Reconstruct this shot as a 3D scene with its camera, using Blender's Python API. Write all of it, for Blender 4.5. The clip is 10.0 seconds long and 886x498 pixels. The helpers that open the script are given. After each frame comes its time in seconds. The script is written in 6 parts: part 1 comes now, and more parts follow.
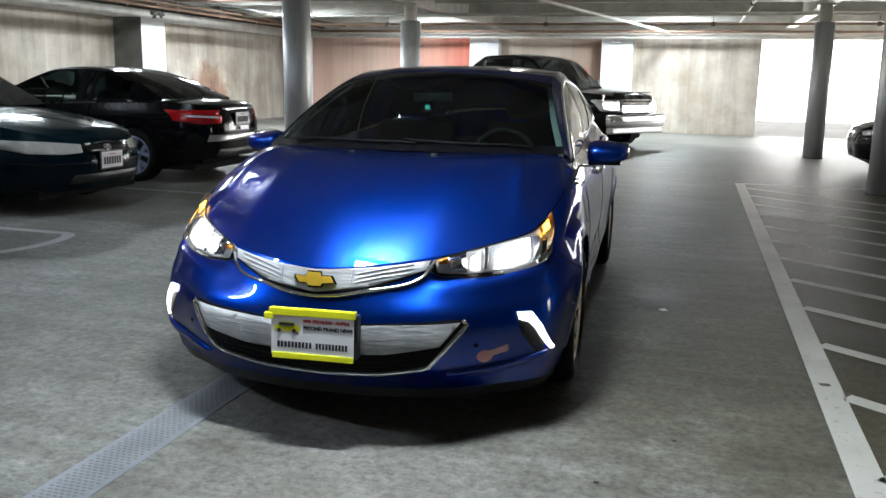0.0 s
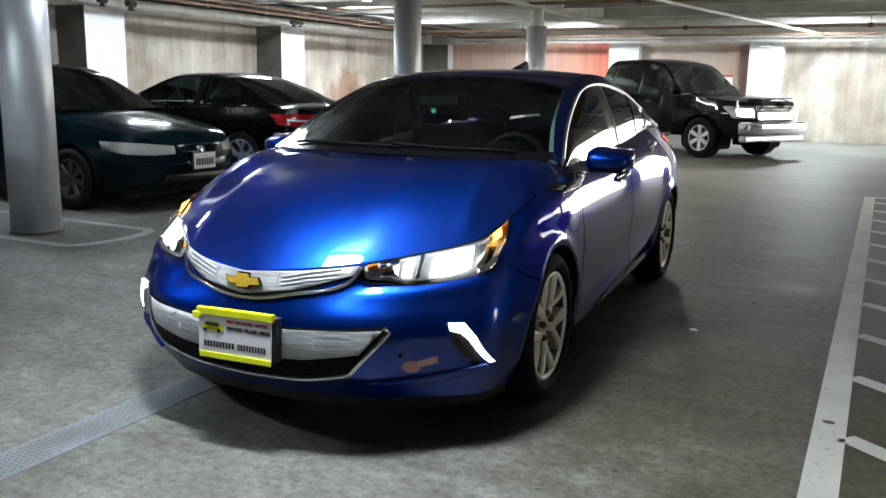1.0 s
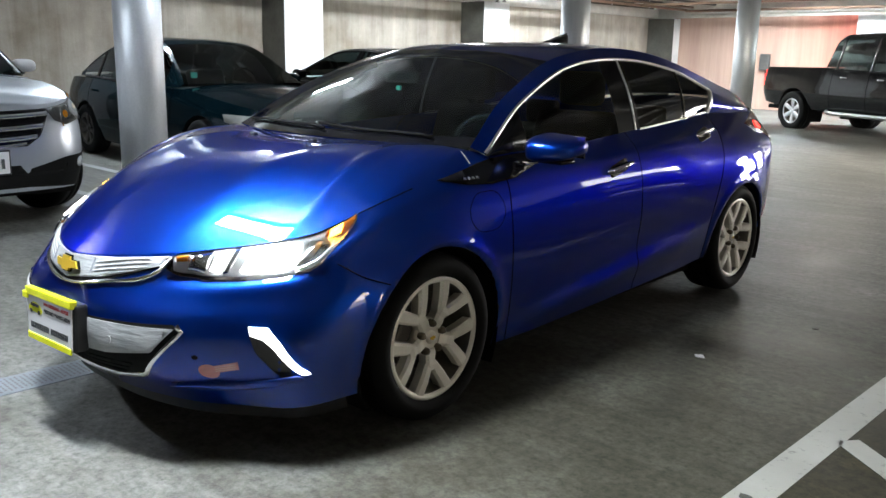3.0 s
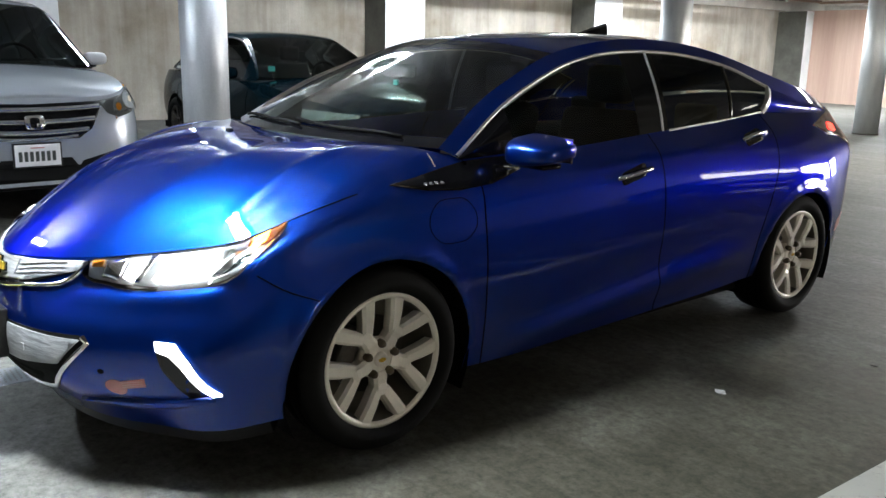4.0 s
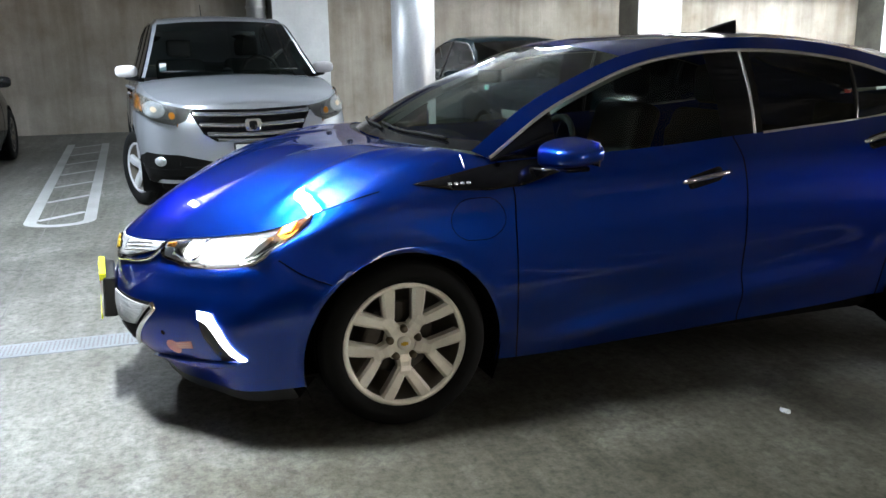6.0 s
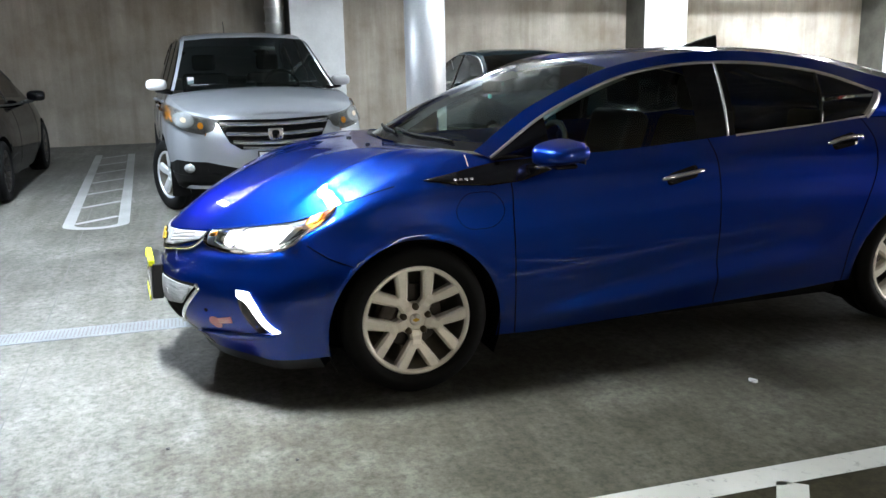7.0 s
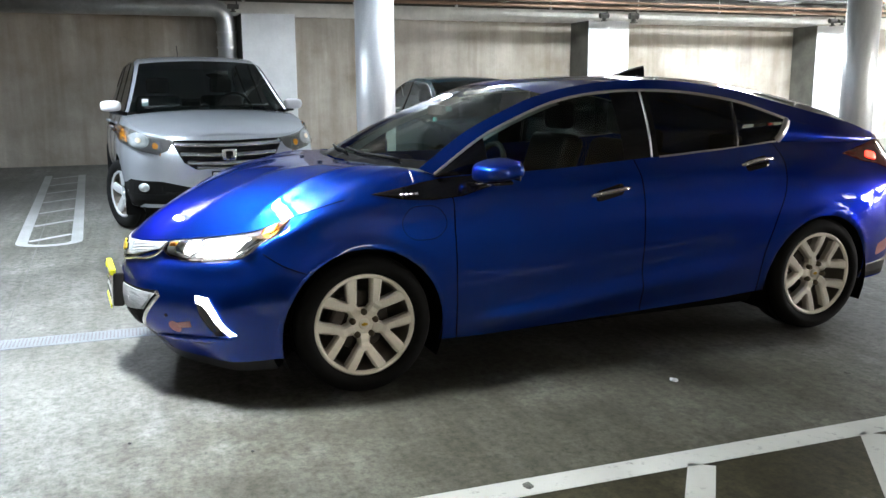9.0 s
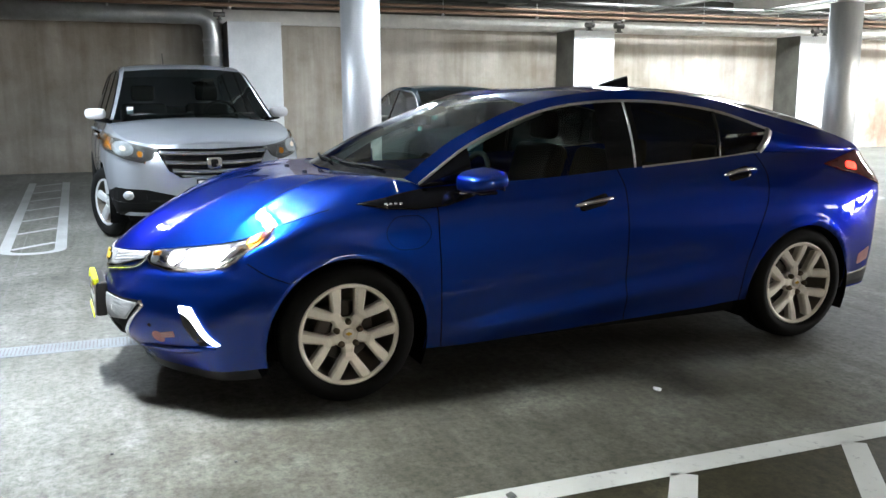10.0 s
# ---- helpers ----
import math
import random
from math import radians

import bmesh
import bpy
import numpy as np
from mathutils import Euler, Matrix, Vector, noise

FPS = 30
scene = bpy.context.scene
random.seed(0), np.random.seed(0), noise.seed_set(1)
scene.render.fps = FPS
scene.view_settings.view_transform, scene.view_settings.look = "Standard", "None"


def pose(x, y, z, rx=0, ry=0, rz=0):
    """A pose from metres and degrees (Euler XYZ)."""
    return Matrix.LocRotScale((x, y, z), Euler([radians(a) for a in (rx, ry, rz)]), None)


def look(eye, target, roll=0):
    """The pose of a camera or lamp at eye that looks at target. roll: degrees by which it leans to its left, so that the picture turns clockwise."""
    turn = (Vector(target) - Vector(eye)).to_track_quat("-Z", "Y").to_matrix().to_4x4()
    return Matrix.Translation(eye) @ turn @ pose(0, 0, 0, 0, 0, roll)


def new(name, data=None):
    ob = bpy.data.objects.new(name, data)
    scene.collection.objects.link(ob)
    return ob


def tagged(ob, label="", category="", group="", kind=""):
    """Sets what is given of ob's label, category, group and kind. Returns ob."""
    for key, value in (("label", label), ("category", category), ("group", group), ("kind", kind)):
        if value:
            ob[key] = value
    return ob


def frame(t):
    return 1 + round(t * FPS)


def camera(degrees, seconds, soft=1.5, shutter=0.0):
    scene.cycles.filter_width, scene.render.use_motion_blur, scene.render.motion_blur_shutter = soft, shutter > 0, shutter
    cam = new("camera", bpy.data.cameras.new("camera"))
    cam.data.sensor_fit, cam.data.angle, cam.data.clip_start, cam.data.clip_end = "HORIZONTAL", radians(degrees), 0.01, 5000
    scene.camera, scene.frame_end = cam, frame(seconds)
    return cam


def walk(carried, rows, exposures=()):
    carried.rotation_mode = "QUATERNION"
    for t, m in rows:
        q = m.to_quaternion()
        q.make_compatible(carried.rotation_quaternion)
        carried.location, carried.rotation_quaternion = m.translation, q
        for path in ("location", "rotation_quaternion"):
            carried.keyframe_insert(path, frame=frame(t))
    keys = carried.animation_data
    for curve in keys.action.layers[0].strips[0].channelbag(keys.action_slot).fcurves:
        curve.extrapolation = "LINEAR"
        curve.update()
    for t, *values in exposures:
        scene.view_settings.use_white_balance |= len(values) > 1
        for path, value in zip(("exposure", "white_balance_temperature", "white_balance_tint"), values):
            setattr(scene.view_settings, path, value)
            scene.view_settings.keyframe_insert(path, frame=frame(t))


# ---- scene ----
cam = camera(54.57, 10.0)
PATH = [
    (0, (1.339, -3.799, 1.353), (0.797, -1.912, 0.968), 1.0),
    (0.5, (1.692, -3.605, 1.330), (0.940, -1.789, 0.960), 0.8),
    (1, (2.084, -3.390, 1.347), (1.197, -1.637, 0.971), 0.9),
    (1.5, (2.397, -3.138, 1.311), (1.389, -1.449, 0.948), 1.1),
    (2, (2.647, -2.860, 1.355), (1.515, -1.257, 0.966), 1.2),
    (2.2, (2.771, -2.744, 1.329), (1.573, -1.189, 0.947), 0.6),
    (3.3, (3.075, -1.947, 1.368), (1.661, -0.608, 0.913), 1.2),
    (3.5, (3.097, -1.811, 1.364), (1.636, -0.523, 0.910), 1.0),
    (4, (3.180, -1.481, 1.356), (1.631, -0.300, 0.904), 1.1),
    (4.5, (3.247, -1.207, 1.343), (1.590, -0.189, 0.874), 0.6),
    (5, (3.344, -0.930, 1.350), (1.579, -0.113, 0.884), 0.1),
    (5.5, (3.519, -0.762, 1.361), (1.689, -0.099, 0.901), -0.3),
    (6, (3.800, -0.727, 1.397), (1.941, -0.147, 0.939), -0.9),
    (6.2, (3.905, -0.751, 1.403), (2.041, -0.187, 0.946), -0.9),
    (7.3, (4.361, -0.854, 1.401), (2.487, -0.293, 0.984), -1.3),
    (7.5, (4.418, -0.860, 1.401), (2.547, -0.283, 0.991), -1.3),
    (8, (4.526, -0.888, 1.398), (2.668, -0.259, 1.007), -1.0),
    (8.5, (4.558, -0.913, 1.392), (2.698, -0.281, 1.018), -0.8),
    (9, (4.557, -0.911, 1.389), (2.708, -0.246, 1.018), -0.4),
    (9.5, (4.559, -0.912, 1.391), (2.706, -0.253, 1.028), -0.2),
    (10, (4.567, -0.902, 1.400), (2.725, -0.207, 1.046), -0.2),
]
walk(cam, [(t, look(eye, target, roll)) for t, eye, target, roll in PATH], [(0, -0.66), (1, -0.6), (2, -0.3), (3.5, 0.02), (6, 0.34), (8, 0.52), (10, 0.52)])

# ---- light ----
world = bpy.data.worlds.new("daylight")
scene.world = world
world.use_nodes = True
wn = world.node_tree.nodes
sky = wn.new("ShaderNodeTexSky")
sky.sky_type, sky.sun_disc = "NISHITA", False
sky.sun_elevation, sky.sun_rotation = radians(48), radians(70)
world.node_tree.links.new(sky.outputs[0], wn["Background"].inputs[0])
wn["Background"].inputs[1].default_value = 0.15

SUN = new("sun", bpy.data.lights.new("sun", "SUN"))
SUN.data.energy, SUN.data.angle, SUN.data.color = 4.0, radians(0.6), (1.0, 0.95, 0.88)
SUN.matrix_world = look((30, 24, 30), (8, 15, 0))


def area_lamp(name, eye, target, sx, sy, watts, colour, spread=180):
    lamp = new(name, bpy.data.lights.new(name, "AREA"))
    lamp.data.shape, lamp.data.size, lamp.data.size_y = "RECTANGLE", sx, sy
    lamp.data.energy, lamp.data.color, lamp.data.spread = watts, colour, radians(spread)
    lamp.matrix_world = look(eye, target)
    return lamp


# ---- materials ----
def node_material(name):
    m = bpy.data.materials.new(name)
    m.use_nodes = True
    n, l = m.node_tree.nodes, m.node_tree.links
    return m, n, l, n["Principled BSDF"]


def coords(n, l, scale=(1, 1, 1)):
    c = n.new("ShaderNodeTexCoord")
    mp = n.new("ShaderNodeMapping")
    mp.inputs["Scale"].default_value = scale
    l.new(c.outputs["Object"], mp.inputs["Vector"])
    return mp.outputs[0]


def noise_node(n, l, vec, scale, detail=4.0, rough=0.55):
    t = n.new("ShaderNodeTexNoise")
    t.inputs["Scale"].default_value, t.inputs["Detail"].default_value, t.inputs["Roughness"].default_value = scale, detail, rough
    l.new(vec, t.inputs["Vector"])
    return t.outputs["Fac"]


def ramp(n, l, fac, stops):
    r = n.new("ShaderNodeValToRGB")
    r.color_ramp.elements[0].position, r.color_ramp.elements[0].color = stops[0][0], (*stops[0][1], 1)
    r.color_ramp.elements[1].position, r.color_ramp.elements[1].color = stops[-1][0], (*stops[-1][1], 1)
    for p, c in stops[1:-1]:
        e = r.color_ramp.elements.new(p)
        e.color = (*c, 1)
    l.new(fac, r.inputs[0])
    return r.outputs[0]


def mix_colour(n, l, fac, a, b, blend="MIX"):
    m = n.new("ShaderNodeMix")
    m.data_type, m.blend_type = "RGBA", blend
    for sock, v in ((m.inputs[0], fac), (m.inputs[6], a), (m.inputs[7], b)):
        if isinstance(v, (int, float)):
            sock.default_value = v
        elif isinstance(v, tuple):
            sock.default_value = (*v, 1)
        else:
            l.new(v, sock)
    return m.outputs[2]


def bump(n, l, height, strength, distance, shader):
    b = n.new("ShaderNodeBump")
    b.inputs["Strength"].default_value, b.inputs["Distance"].default_value = strength, distance
    l.new(height, b.inputs["Height"])
    l.new(b.outputs[0], shader.inputs["Normal"])


def plain(name, colour, rough=0.5, metal=0.0, coat=0.0, wear=0.12, grain=90.0, relief=0.0, emit=0.0, emit_colour=None, spec=0.5):
    """A surface of one colour with slight two-scale variation."""
    m, n, l, s = node_material(name)
    v = coords(n, l)
    a, b = noise_node(n, l, v, 2.7), noise_node(n, l, v, grain)
    dark = tuple(c * (1 - wear) for c in colour)
    light = tuple(min(1, c * (1 + wear)) for c in colour)
    c1 = ramp(n, l, a, [(0.3, dark), (0.7, light)])
    c2 = ramp(n, l, b, [(0.3, (1 - wear,) * 3), (0.7, (1, 1, 1))])
    l.new(mix_colour(n, l, 0.6, c1, c2, "MULTIPLY"), s.inputs["Base Color"])
    s.inputs["Roughness"].default_value, s.inputs["Metallic"].default_value = rough, metal
    s.inputs["Coat Weight"].default_value = coat
    s.inputs["Specular IOR Level"].default_value = spec
    s.inputs["Coat Roughness"].default_value = 0.03
    if relief:
        bump(n, l, b, relief, 0.002, s)
    if emit:
        s.inputs["Emission Color"].default_value = (*(emit_colour or colour), 1)
        s.inputs["Emission Strength"].default_value = emit
    return m


def car_paint(name, colour, metal=0.5, rough=0.35, flake=0.25, edge=1.0, coat=1.0):
    m, n, l, s = node_material(name)
    v = coords(n, l)
    f = noise_node(n, l, v, 900, 2)
    d = noise_node(n, l, v, 3.0)
    lo = tuple(c * (1 - flake) for c in colour)
    hi = tuple(min(1, c * (1 + flake)) for c in colour)
    c = ramp(n, l, f, [(0.35, lo), (0.65, hi)])
    l.new(mix_colour(n, l, 0.25, c, ramp(n, l, d, [(0.3, (0.75,) * 3), (0.7, (1, 1, 1))]), "MULTIPLY"), s.inputs["Base Color"])
    s.inputs["Metallic"].default_value, s.inputs["Roughness"].default_value = metal, rough
    s.inputs["Specular IOR Level"].default_value = 0.03
    top = max(colour)
    s.inputs["Specular Tint"].default_value = (*[edge + (1 - edge) * 0.15 * c / top for c in colour], 1)
    s.inputs["Coat Weight"].default_value, s.inputs["Coat Roughness"].default_value = coat, 0.025
    s.inputs["Coat IOR"].default_value = 1.5 if edge else 1.55
    return m


def tinted_glass(name, tint, gloss=0.02, ior=1.5):
    """A thin pane: tinted see-through with a mirror-like surface."""
    m, n, l, s = node_material(name)
    n.remove(s)
    tr, gl, mx, fr = n.new("ShaderNodeBsdfTransparent"), n.new("ShaderNodeBsdfGlossy"), n.new("ShaderNodeMixShader"), n.new("ShaderNodeFresnel")
    tr.inputs[0].default_value = (*tint, 1)
    gl.inputs["Roughness"].default_value = gloss
    fr.inputs[0].default_value = ior
    l.new(fr.outputs[0], mx.inputs[0])
    l.new(tr.outputs[0], mx.inputs[1])
    l.new(gl.outputs[0], mx.inputs[2])
    l.new(mx.outputs[0], n["Material Output"].inputs[0])
    return m


def concrete_floor(name="floor_concrete", tint=(1, 1, 1)):
    m, n, l, s = node_material(name)
    v = coords(n, l)
    big, mid, fine = noise_node(n, l, v, 0.33, 6, 0.65), noise_node(n, l, v, 1.9, 10, 0.74), noise_node(n, l, v, 70, 3)
    speck = noise_node(n, l, v, 24, 8, 0.78)
    sweep = noise_node(n, l, coords(n, l, (0.55, 5.0, 1)), 1.3, 6, 0.7)
    base = ramp(n, l, big, [(0.28, (0.095, 0.092, 0.08)), (0.5, (0.15, 0.147, 0.135)), (0.74, (0.22, 0.217, 0.205))])
    cloud = ramp(n, l, mid, [(0.33, (0.4, 0.39, 0.35)), (0.5, (0.9, 0.9, 0.89)), (0.65, (1.5, 1.53, 1.55))])
    c = mix_colour(n, l, 0.65, base, cloud, "MULTIPLY")
    c = mix_colour(n, l, 0.5, c, ramp(n, l, sweep, [(0.34, (0.55, 0.51, 0.44)), (0.6, (1.12, 1.12, 1.12))]), "MULTIPLY")
    c = mix_colour(n, l, 0.3, c, ramp(n, l, fine, [(0.3, (0.6, 0.6, 0.6)), (0.7, (1.2, 1.2, 1.2))]), "MULTIPLY")
    c = mix_colour(n, l, 0.75, c, ramp(n, l, speck, [(0.36, (0.42, 0.42, 0.41)), (0.5, (1, 1, 1)), (0.62, (1.4, 1.4, 1.4))]), "MULTIPLY")
    spots = noise_node(n, l, v, 6.5, 2, 0.5)
    c = mix_colour(n, l, ramp(n, l, spots, [(0.74, (0, 0, 0)), (0.82, (0.7, 0.7, 0.7))]), c, (0.055, 0.05, 0.045))
    # browner, darker area with a noisy edge beside the painted zone
    mp = n.new("ShaderNodeMapping")
    mp.inputs["Location"].default_value, mp.inputs["Scale"].default_value = (-0.76, -0.17, 0), (0.36, 0.225, 1)
    l.new(n.new("ShaderNodeTexCoord").outputs["Object"], mp.inputs["Vector"])
    ln = n.new("ShaderNodeVectorMath")
    ln.operation = "LENGTH"
    l.new(mp.outputs[0], ln.inputs[0])
    ad = n.new("ShaderNodeMath")
    ad.operation = "MULTIPLY_ADD"
    l.new(mid, ad.inputs[0])
    ad.inputs[1].default_value = 0.8
    l.new(ln.outputs["Value"], ad.inputs[2])
    c = mix_colour(n, l, 1.0, c, ramp(n, l, ad.outputs[0], [(0.45, (0.6, 0.57, 0.46)), (0.8, (0.78, 0.75, 0.66)), (1.0, (1, 1, 1))]), "MULTIPLY")
    c = mix_colour(n, l, 1.0, c, tint, "MULTIPLY")
    l.new(c, s.inputs["Base Color"])
    l.new(ramp(n, l, mid, [(0.3, (0.42,) * 3), (0.7, (0.68,) * 3)]), s.inputs["Roughness"])
    s.inputs["Specular IOR Level"].default_value = 0.14
    bump(n, l, fine, 0.12, 0.002, s)
    return m


def concrete_wall():
    m, n, l, s = node_material("wall_concrete")
    v = coords(n, l)
    drip = noise_node(n, l, coords(n, l, (1.0, 1.0, 0.16)), 1.5, 4, 0.6)
    blot = noise_node(n, l, v, 2.3, 6, 0.65)
    run = noise_node(n, l, coords(n, l, (1.0, 1.0, 0.05)), 6.5, 3, 0.55)
    big, fine = noise_node(n, l, v, 0.7, 5, 0.6), noise_node(n, l, v, 40, 4)
    c = ramp(n, l, big, [(0.28, (0.31, 0.255, 0.2)), (0.5, (0.43, 0.38, 0.325)), (0.72, (0.53, 0.485, 0.43))])
    c = mix_colour(n, l, 0.68, c, ramp(n, l, drip, [(0.32, (0.62, 0.59, 0.53)), (0.52, (0.98, 0.98, 0.97)), (0.66, (1.22, 1.22, 1.2))]), "MULTIPLY")
    c = mix_colour(n, l, 0.3, c, ramp(n, l, run, [(0.34, (0.6, 0.56, 0.5)), (0.48, (1, 1, 1)), (0.6, (1.05, 1.05, 1.05)), (0.7, (1.5, 1.52, 1.55))]), "MULTIPLY")
    c = mix_colour(n, l, 0.3, c, ramp(n, l, blot, [(0.35, (0.55, 0.53, 0.48)), (0.5, (1, 1, 1)), (0.66, (1.25, 1.26, 1.27))]), "MULTIPLY")
    c = mix_colour(n, l, 0.25, c, ramp(n, l, fine, [(0.3, (0.7,) * 3), (0.7, (1.1,) * 3)]), "MULTIPLY")
    # rust-brown stain low on the far end of the west wall
    mp, ln, ad = n.new("ShaderNodeMapping"), n.new("ShaderNodeVectorMath"), n.new("ShaderNodeMath")
    mp.inputs["Location"].default_value, mp.inputs["Scale"].default_value = (11.2 * .5, -16.9 * .5, -.75 * .62), (.5, .5, .62)
    l.new(v, mp.inputs["Vector"])
    ln.operation, ad.operation = "LENGTH", "MULTIPLY_ADD"
    l.new(mp.outputs[0], ln.inputs[0])
    l.new(blot, ad.inputs[0])
    ad.inputs[1].default_value = .7
    l.new(ln.outputs["Value"], ad.inputs[2])
    c = mix_colour(n, l, 1.0, c, ramp(n, l, ad.outputs[0], [(.45, (.62, .4, .32)), (.8, (.78, .6, .52)), (1.15, (1, 1, 1))]), "MULTIPLY")
    l.new(c, s.inputs["Base Color"])
    s.inputs["Roughness"].default_value = 0.85
    bump(n, l, fine, 0.2, 0.003, s)
    return m


def red_wall():
    """Concrete with a red wash that is strongest beside the pilasters and runs out away from them."""
    m, n, l, s = node_material("red_washed_concrete")
    v = coords(n, l)
    drip = noise_node(n, l, coords(n, l, (2.6, 2.6, 0.16)), 1.4, 6, 0.7)
    big = noise_node(n, l, coords(n, l, (1, 1, 0.4)), 0.75, 5, 0.6)
    sep, rng, add = n.new("ShaderNodeSeparateXYZ"), n.new("ShaderNodeMapRange"), n.new("ShaderNodeMath")
    l.new(v, sep.inputs[0])
    add.operation = "MULTIPLY_ADD"
    l.new(big, add.inputs[0])
    add.inputs[1].default_value = 1.2
    l.new(sep.outputs[0], add.inputs[2])
    for k, q in enumerate((-11.2, -0.9)):
        rng.inputs[1 + k].default_value = q + .6
    l.new(add.outputs[0], rng.inputs[0])
    c = ramp(n, l, rng.outputs[0], [(0.0, (.5, .33, .27)), (.3, (.6, .44, .37)), (.5, (.56, .27, .21)), (.585, (.47, .09, .06)), (.64, (.47, .09, .06)), (.67, (.62, .53, .46)), (.82, (.58, .5, .43)), (.94, (.36, .25, .2)), (1.0, (.3, .2, .16))])
    c = mix_colour(n, l, 0.7, c, ramp(n, l, drip, [(0.35, (0.8, 0.72, 0.68)), (0.65, (1.1, 1.08, 1.05))]), "MULTIPLY")
    l.new(c, s.inputs["Base Color"])
    s.inputs["Roughness"].default_value = 0.85
    return m


def worn_paint(name, colour, under):
    """Road paint worn through to the concrete in flecks."""
    m, n, l, s = node_material(name)
    v = coords(n, l)
    a, b = noise_node(n, l, v, 22, 6, 0.7), noise_node(n, l, v, 2.0, 4)
    mask = ramp(n, l, a, [(0.29, (1, 1, 1)), (0.42, (0, 0, 0))])
    c = mix_colour(n, l, mask, tuple(colour), tuple(under))
    c = mix_colour(n, l, 0.6, c, ramp(n, l, b, [(0.3, (0.6, 0.6, 0.58)), (0.7, (1, 1, 1))]), "MULTIPLY")
    l.new(c, s.inputs["Base Color"])
    s.inputs["Roughness"].default_value = 0.6
    return m


def steel_column():
    m, n, l, s = node_material("galvanised_steel")
    v = coords(n, l)
    a, b = noise_node(n, l, coords(n, l, (3, 3, 0.5)), 3, 5), noise_node(n, l, v, 60, 3)
    c = ramp(n, l, a, [(0.3, (0.62, 0.64, 0.67)), (0.7, (0.8, 0.81, 0.83))])
    l.new(mix_colour(n, l, 0.3, c, ramp(n, l, b, [(0.3, (0.7,) * 3), (0.7, (1, 1, 1))]), "MULTIPLY"), s.inputs["Base Color"])
    s.inputs["Metallic"].default_value = 0.6
    l.new(ramp(n, l, a, [(0.3, (0.42,) * 3), (0.7, (0.56,) * 3)]), s.inputs["Roughness"])
    bump(n, l, a, 0.05, 0.01, s)
    return m


def crinkled_film():
    """Thin grey protective film, wrinkled along its length."""
    m, n, l, s = node_material("grey_protective_film")
    w = noise_node(n, l, coords(n, l, (5, 5, 34)), 1.6, 4, 0.6)
    d = noise_node(n, l, coords(n, l), 11, 5)
    c = ramp(n, l, d, [(0.3, (0.3, 0.31, 0.32)), (0.7, (0.46, 0.46, 0.47))])
    l.new(c, s.inputs["Base Color"])
    s.inputs["Roughness"].default_value, s.inputs["Metallic"].default_value = 0.42, 0.15
    bump(n, l, w, 0.55, 0.01, s)
    return m


FLOOR_MAT, WALL_MAT, RED_MAT, COLUMN_MAT = concrete_floor(), concrete_wall(), red_wall(), steel_column()
ZONE_MAT = concrete_floor("worn_zone_coating", (0.62, 0.58, 0.46))
LINE_MAT = worn_paint("line_paint", (0.62, 0.6, 0.55), (0.26, 0.25, 0.23))
FADED_MAT = worn_paint("faded_line_paint", (0.33, 0.33, 0.33), (0.24, 0.27, 0.26))
PILASTER_MAT = plain("white_painted_concrete", (0.72, 0.72, 0.72), 0.6, wear=0.1, grain=25, relief=0.15)
DARK_CONCRETE = plain("dark_concrete", (0.12, 0.115, 0.1), 0.85, wear=0.25, grain=18, relief=0.2)
CEILING_MAT = plain("painted_steel_deck", (0.68, 0.67, 0.65), 0.55, wear=0.18, grain=14)
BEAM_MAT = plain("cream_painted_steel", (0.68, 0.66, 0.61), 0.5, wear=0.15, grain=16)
# joist steel with the dimmer light of the near ceiling in its colour
SHADED_JOIST_MAT = plain("shaded_joist_steel", (0.3, 0.29, 0.26), 0.5, wear=0.25, grain=18)
DARK_BEAM_MAT = plain("dark_steel", (0.1, 0.095, 0.09), 0.55, wear=0.25, grain=20)
PIPE_MAT = plain("copper_brown_pipe", (0.3, 0.19, 0.13), 0.45, 0.3, wear=0.25)
DUCT_MAT = plain("duct_wrap", (0.6, 0.61, 0.6), 0.33, 0.75, wear=0.2, grain=30, relief=0.3)
DRAIN_MAT = plain("drain_steel", (0.2, 0.215, 0.24), 0.55, 0.3, wear=0.2)
BLACK_MAT = plain("black_plastic", (0.012, 0.012, 0.013), 0.4, wear=0.2)
GLOSS_BLACK = plain("gloss_black", (0.004, 0.004, 0.005), 0.14, coat=0.15, wear=0.1, spec=0.25)
GAP_MAT = plain("panel_gap", (0.002, 0.002, 0.003), 0.7, wear=0.1, spec=0.0)
RUBBER_MAT = plain("tyre_rubber", (0.004, 0.004, 0.004), 0.78, wear=0.25, grain=60, relief=0.1, spec=0.2)
LINER_MAT = plain("wheel_arch_liner", (0.008, 0.008, 0.008), 0.8, wear=0.2, spec=0.1)
CHROME_MAT = plain("chrome", (0.82, 0.82, 0.83), 0.07, 1.0, wear=0.03)
SATIN_MAT = plain("satin_trim", (0.66, 0.66, 0.66), 0.28, 1.0, wear=0.05)
ALLOY_MAT = plain("silver_alloy", (0.9, 0.85, 0.76), 0.38, 0.4, wear=0.1, grain=140)
NUT_MAT = plain("dark_lug_steel", (0.16, 0.13, 0.09), 0.28, 0.8)
GREY_ALLOY = plain("grey_alloy", (0.72, 0.73, 0.75), 0.35, 0.6, wear=0.1)
DULL_ALLOY = plain("brake_steel", (0.07, 0.062, 0.055), 0.5, 0.6, wear=0.3)
# rim alloy with the shade behind the spokes put into its colour
BARREL_MAT = plain("shaded_rim_alloy", (0.2, 0.18, 0.15), 0.45, 0.5, wear=0.25)
FILM_MAT = crinkled_film()
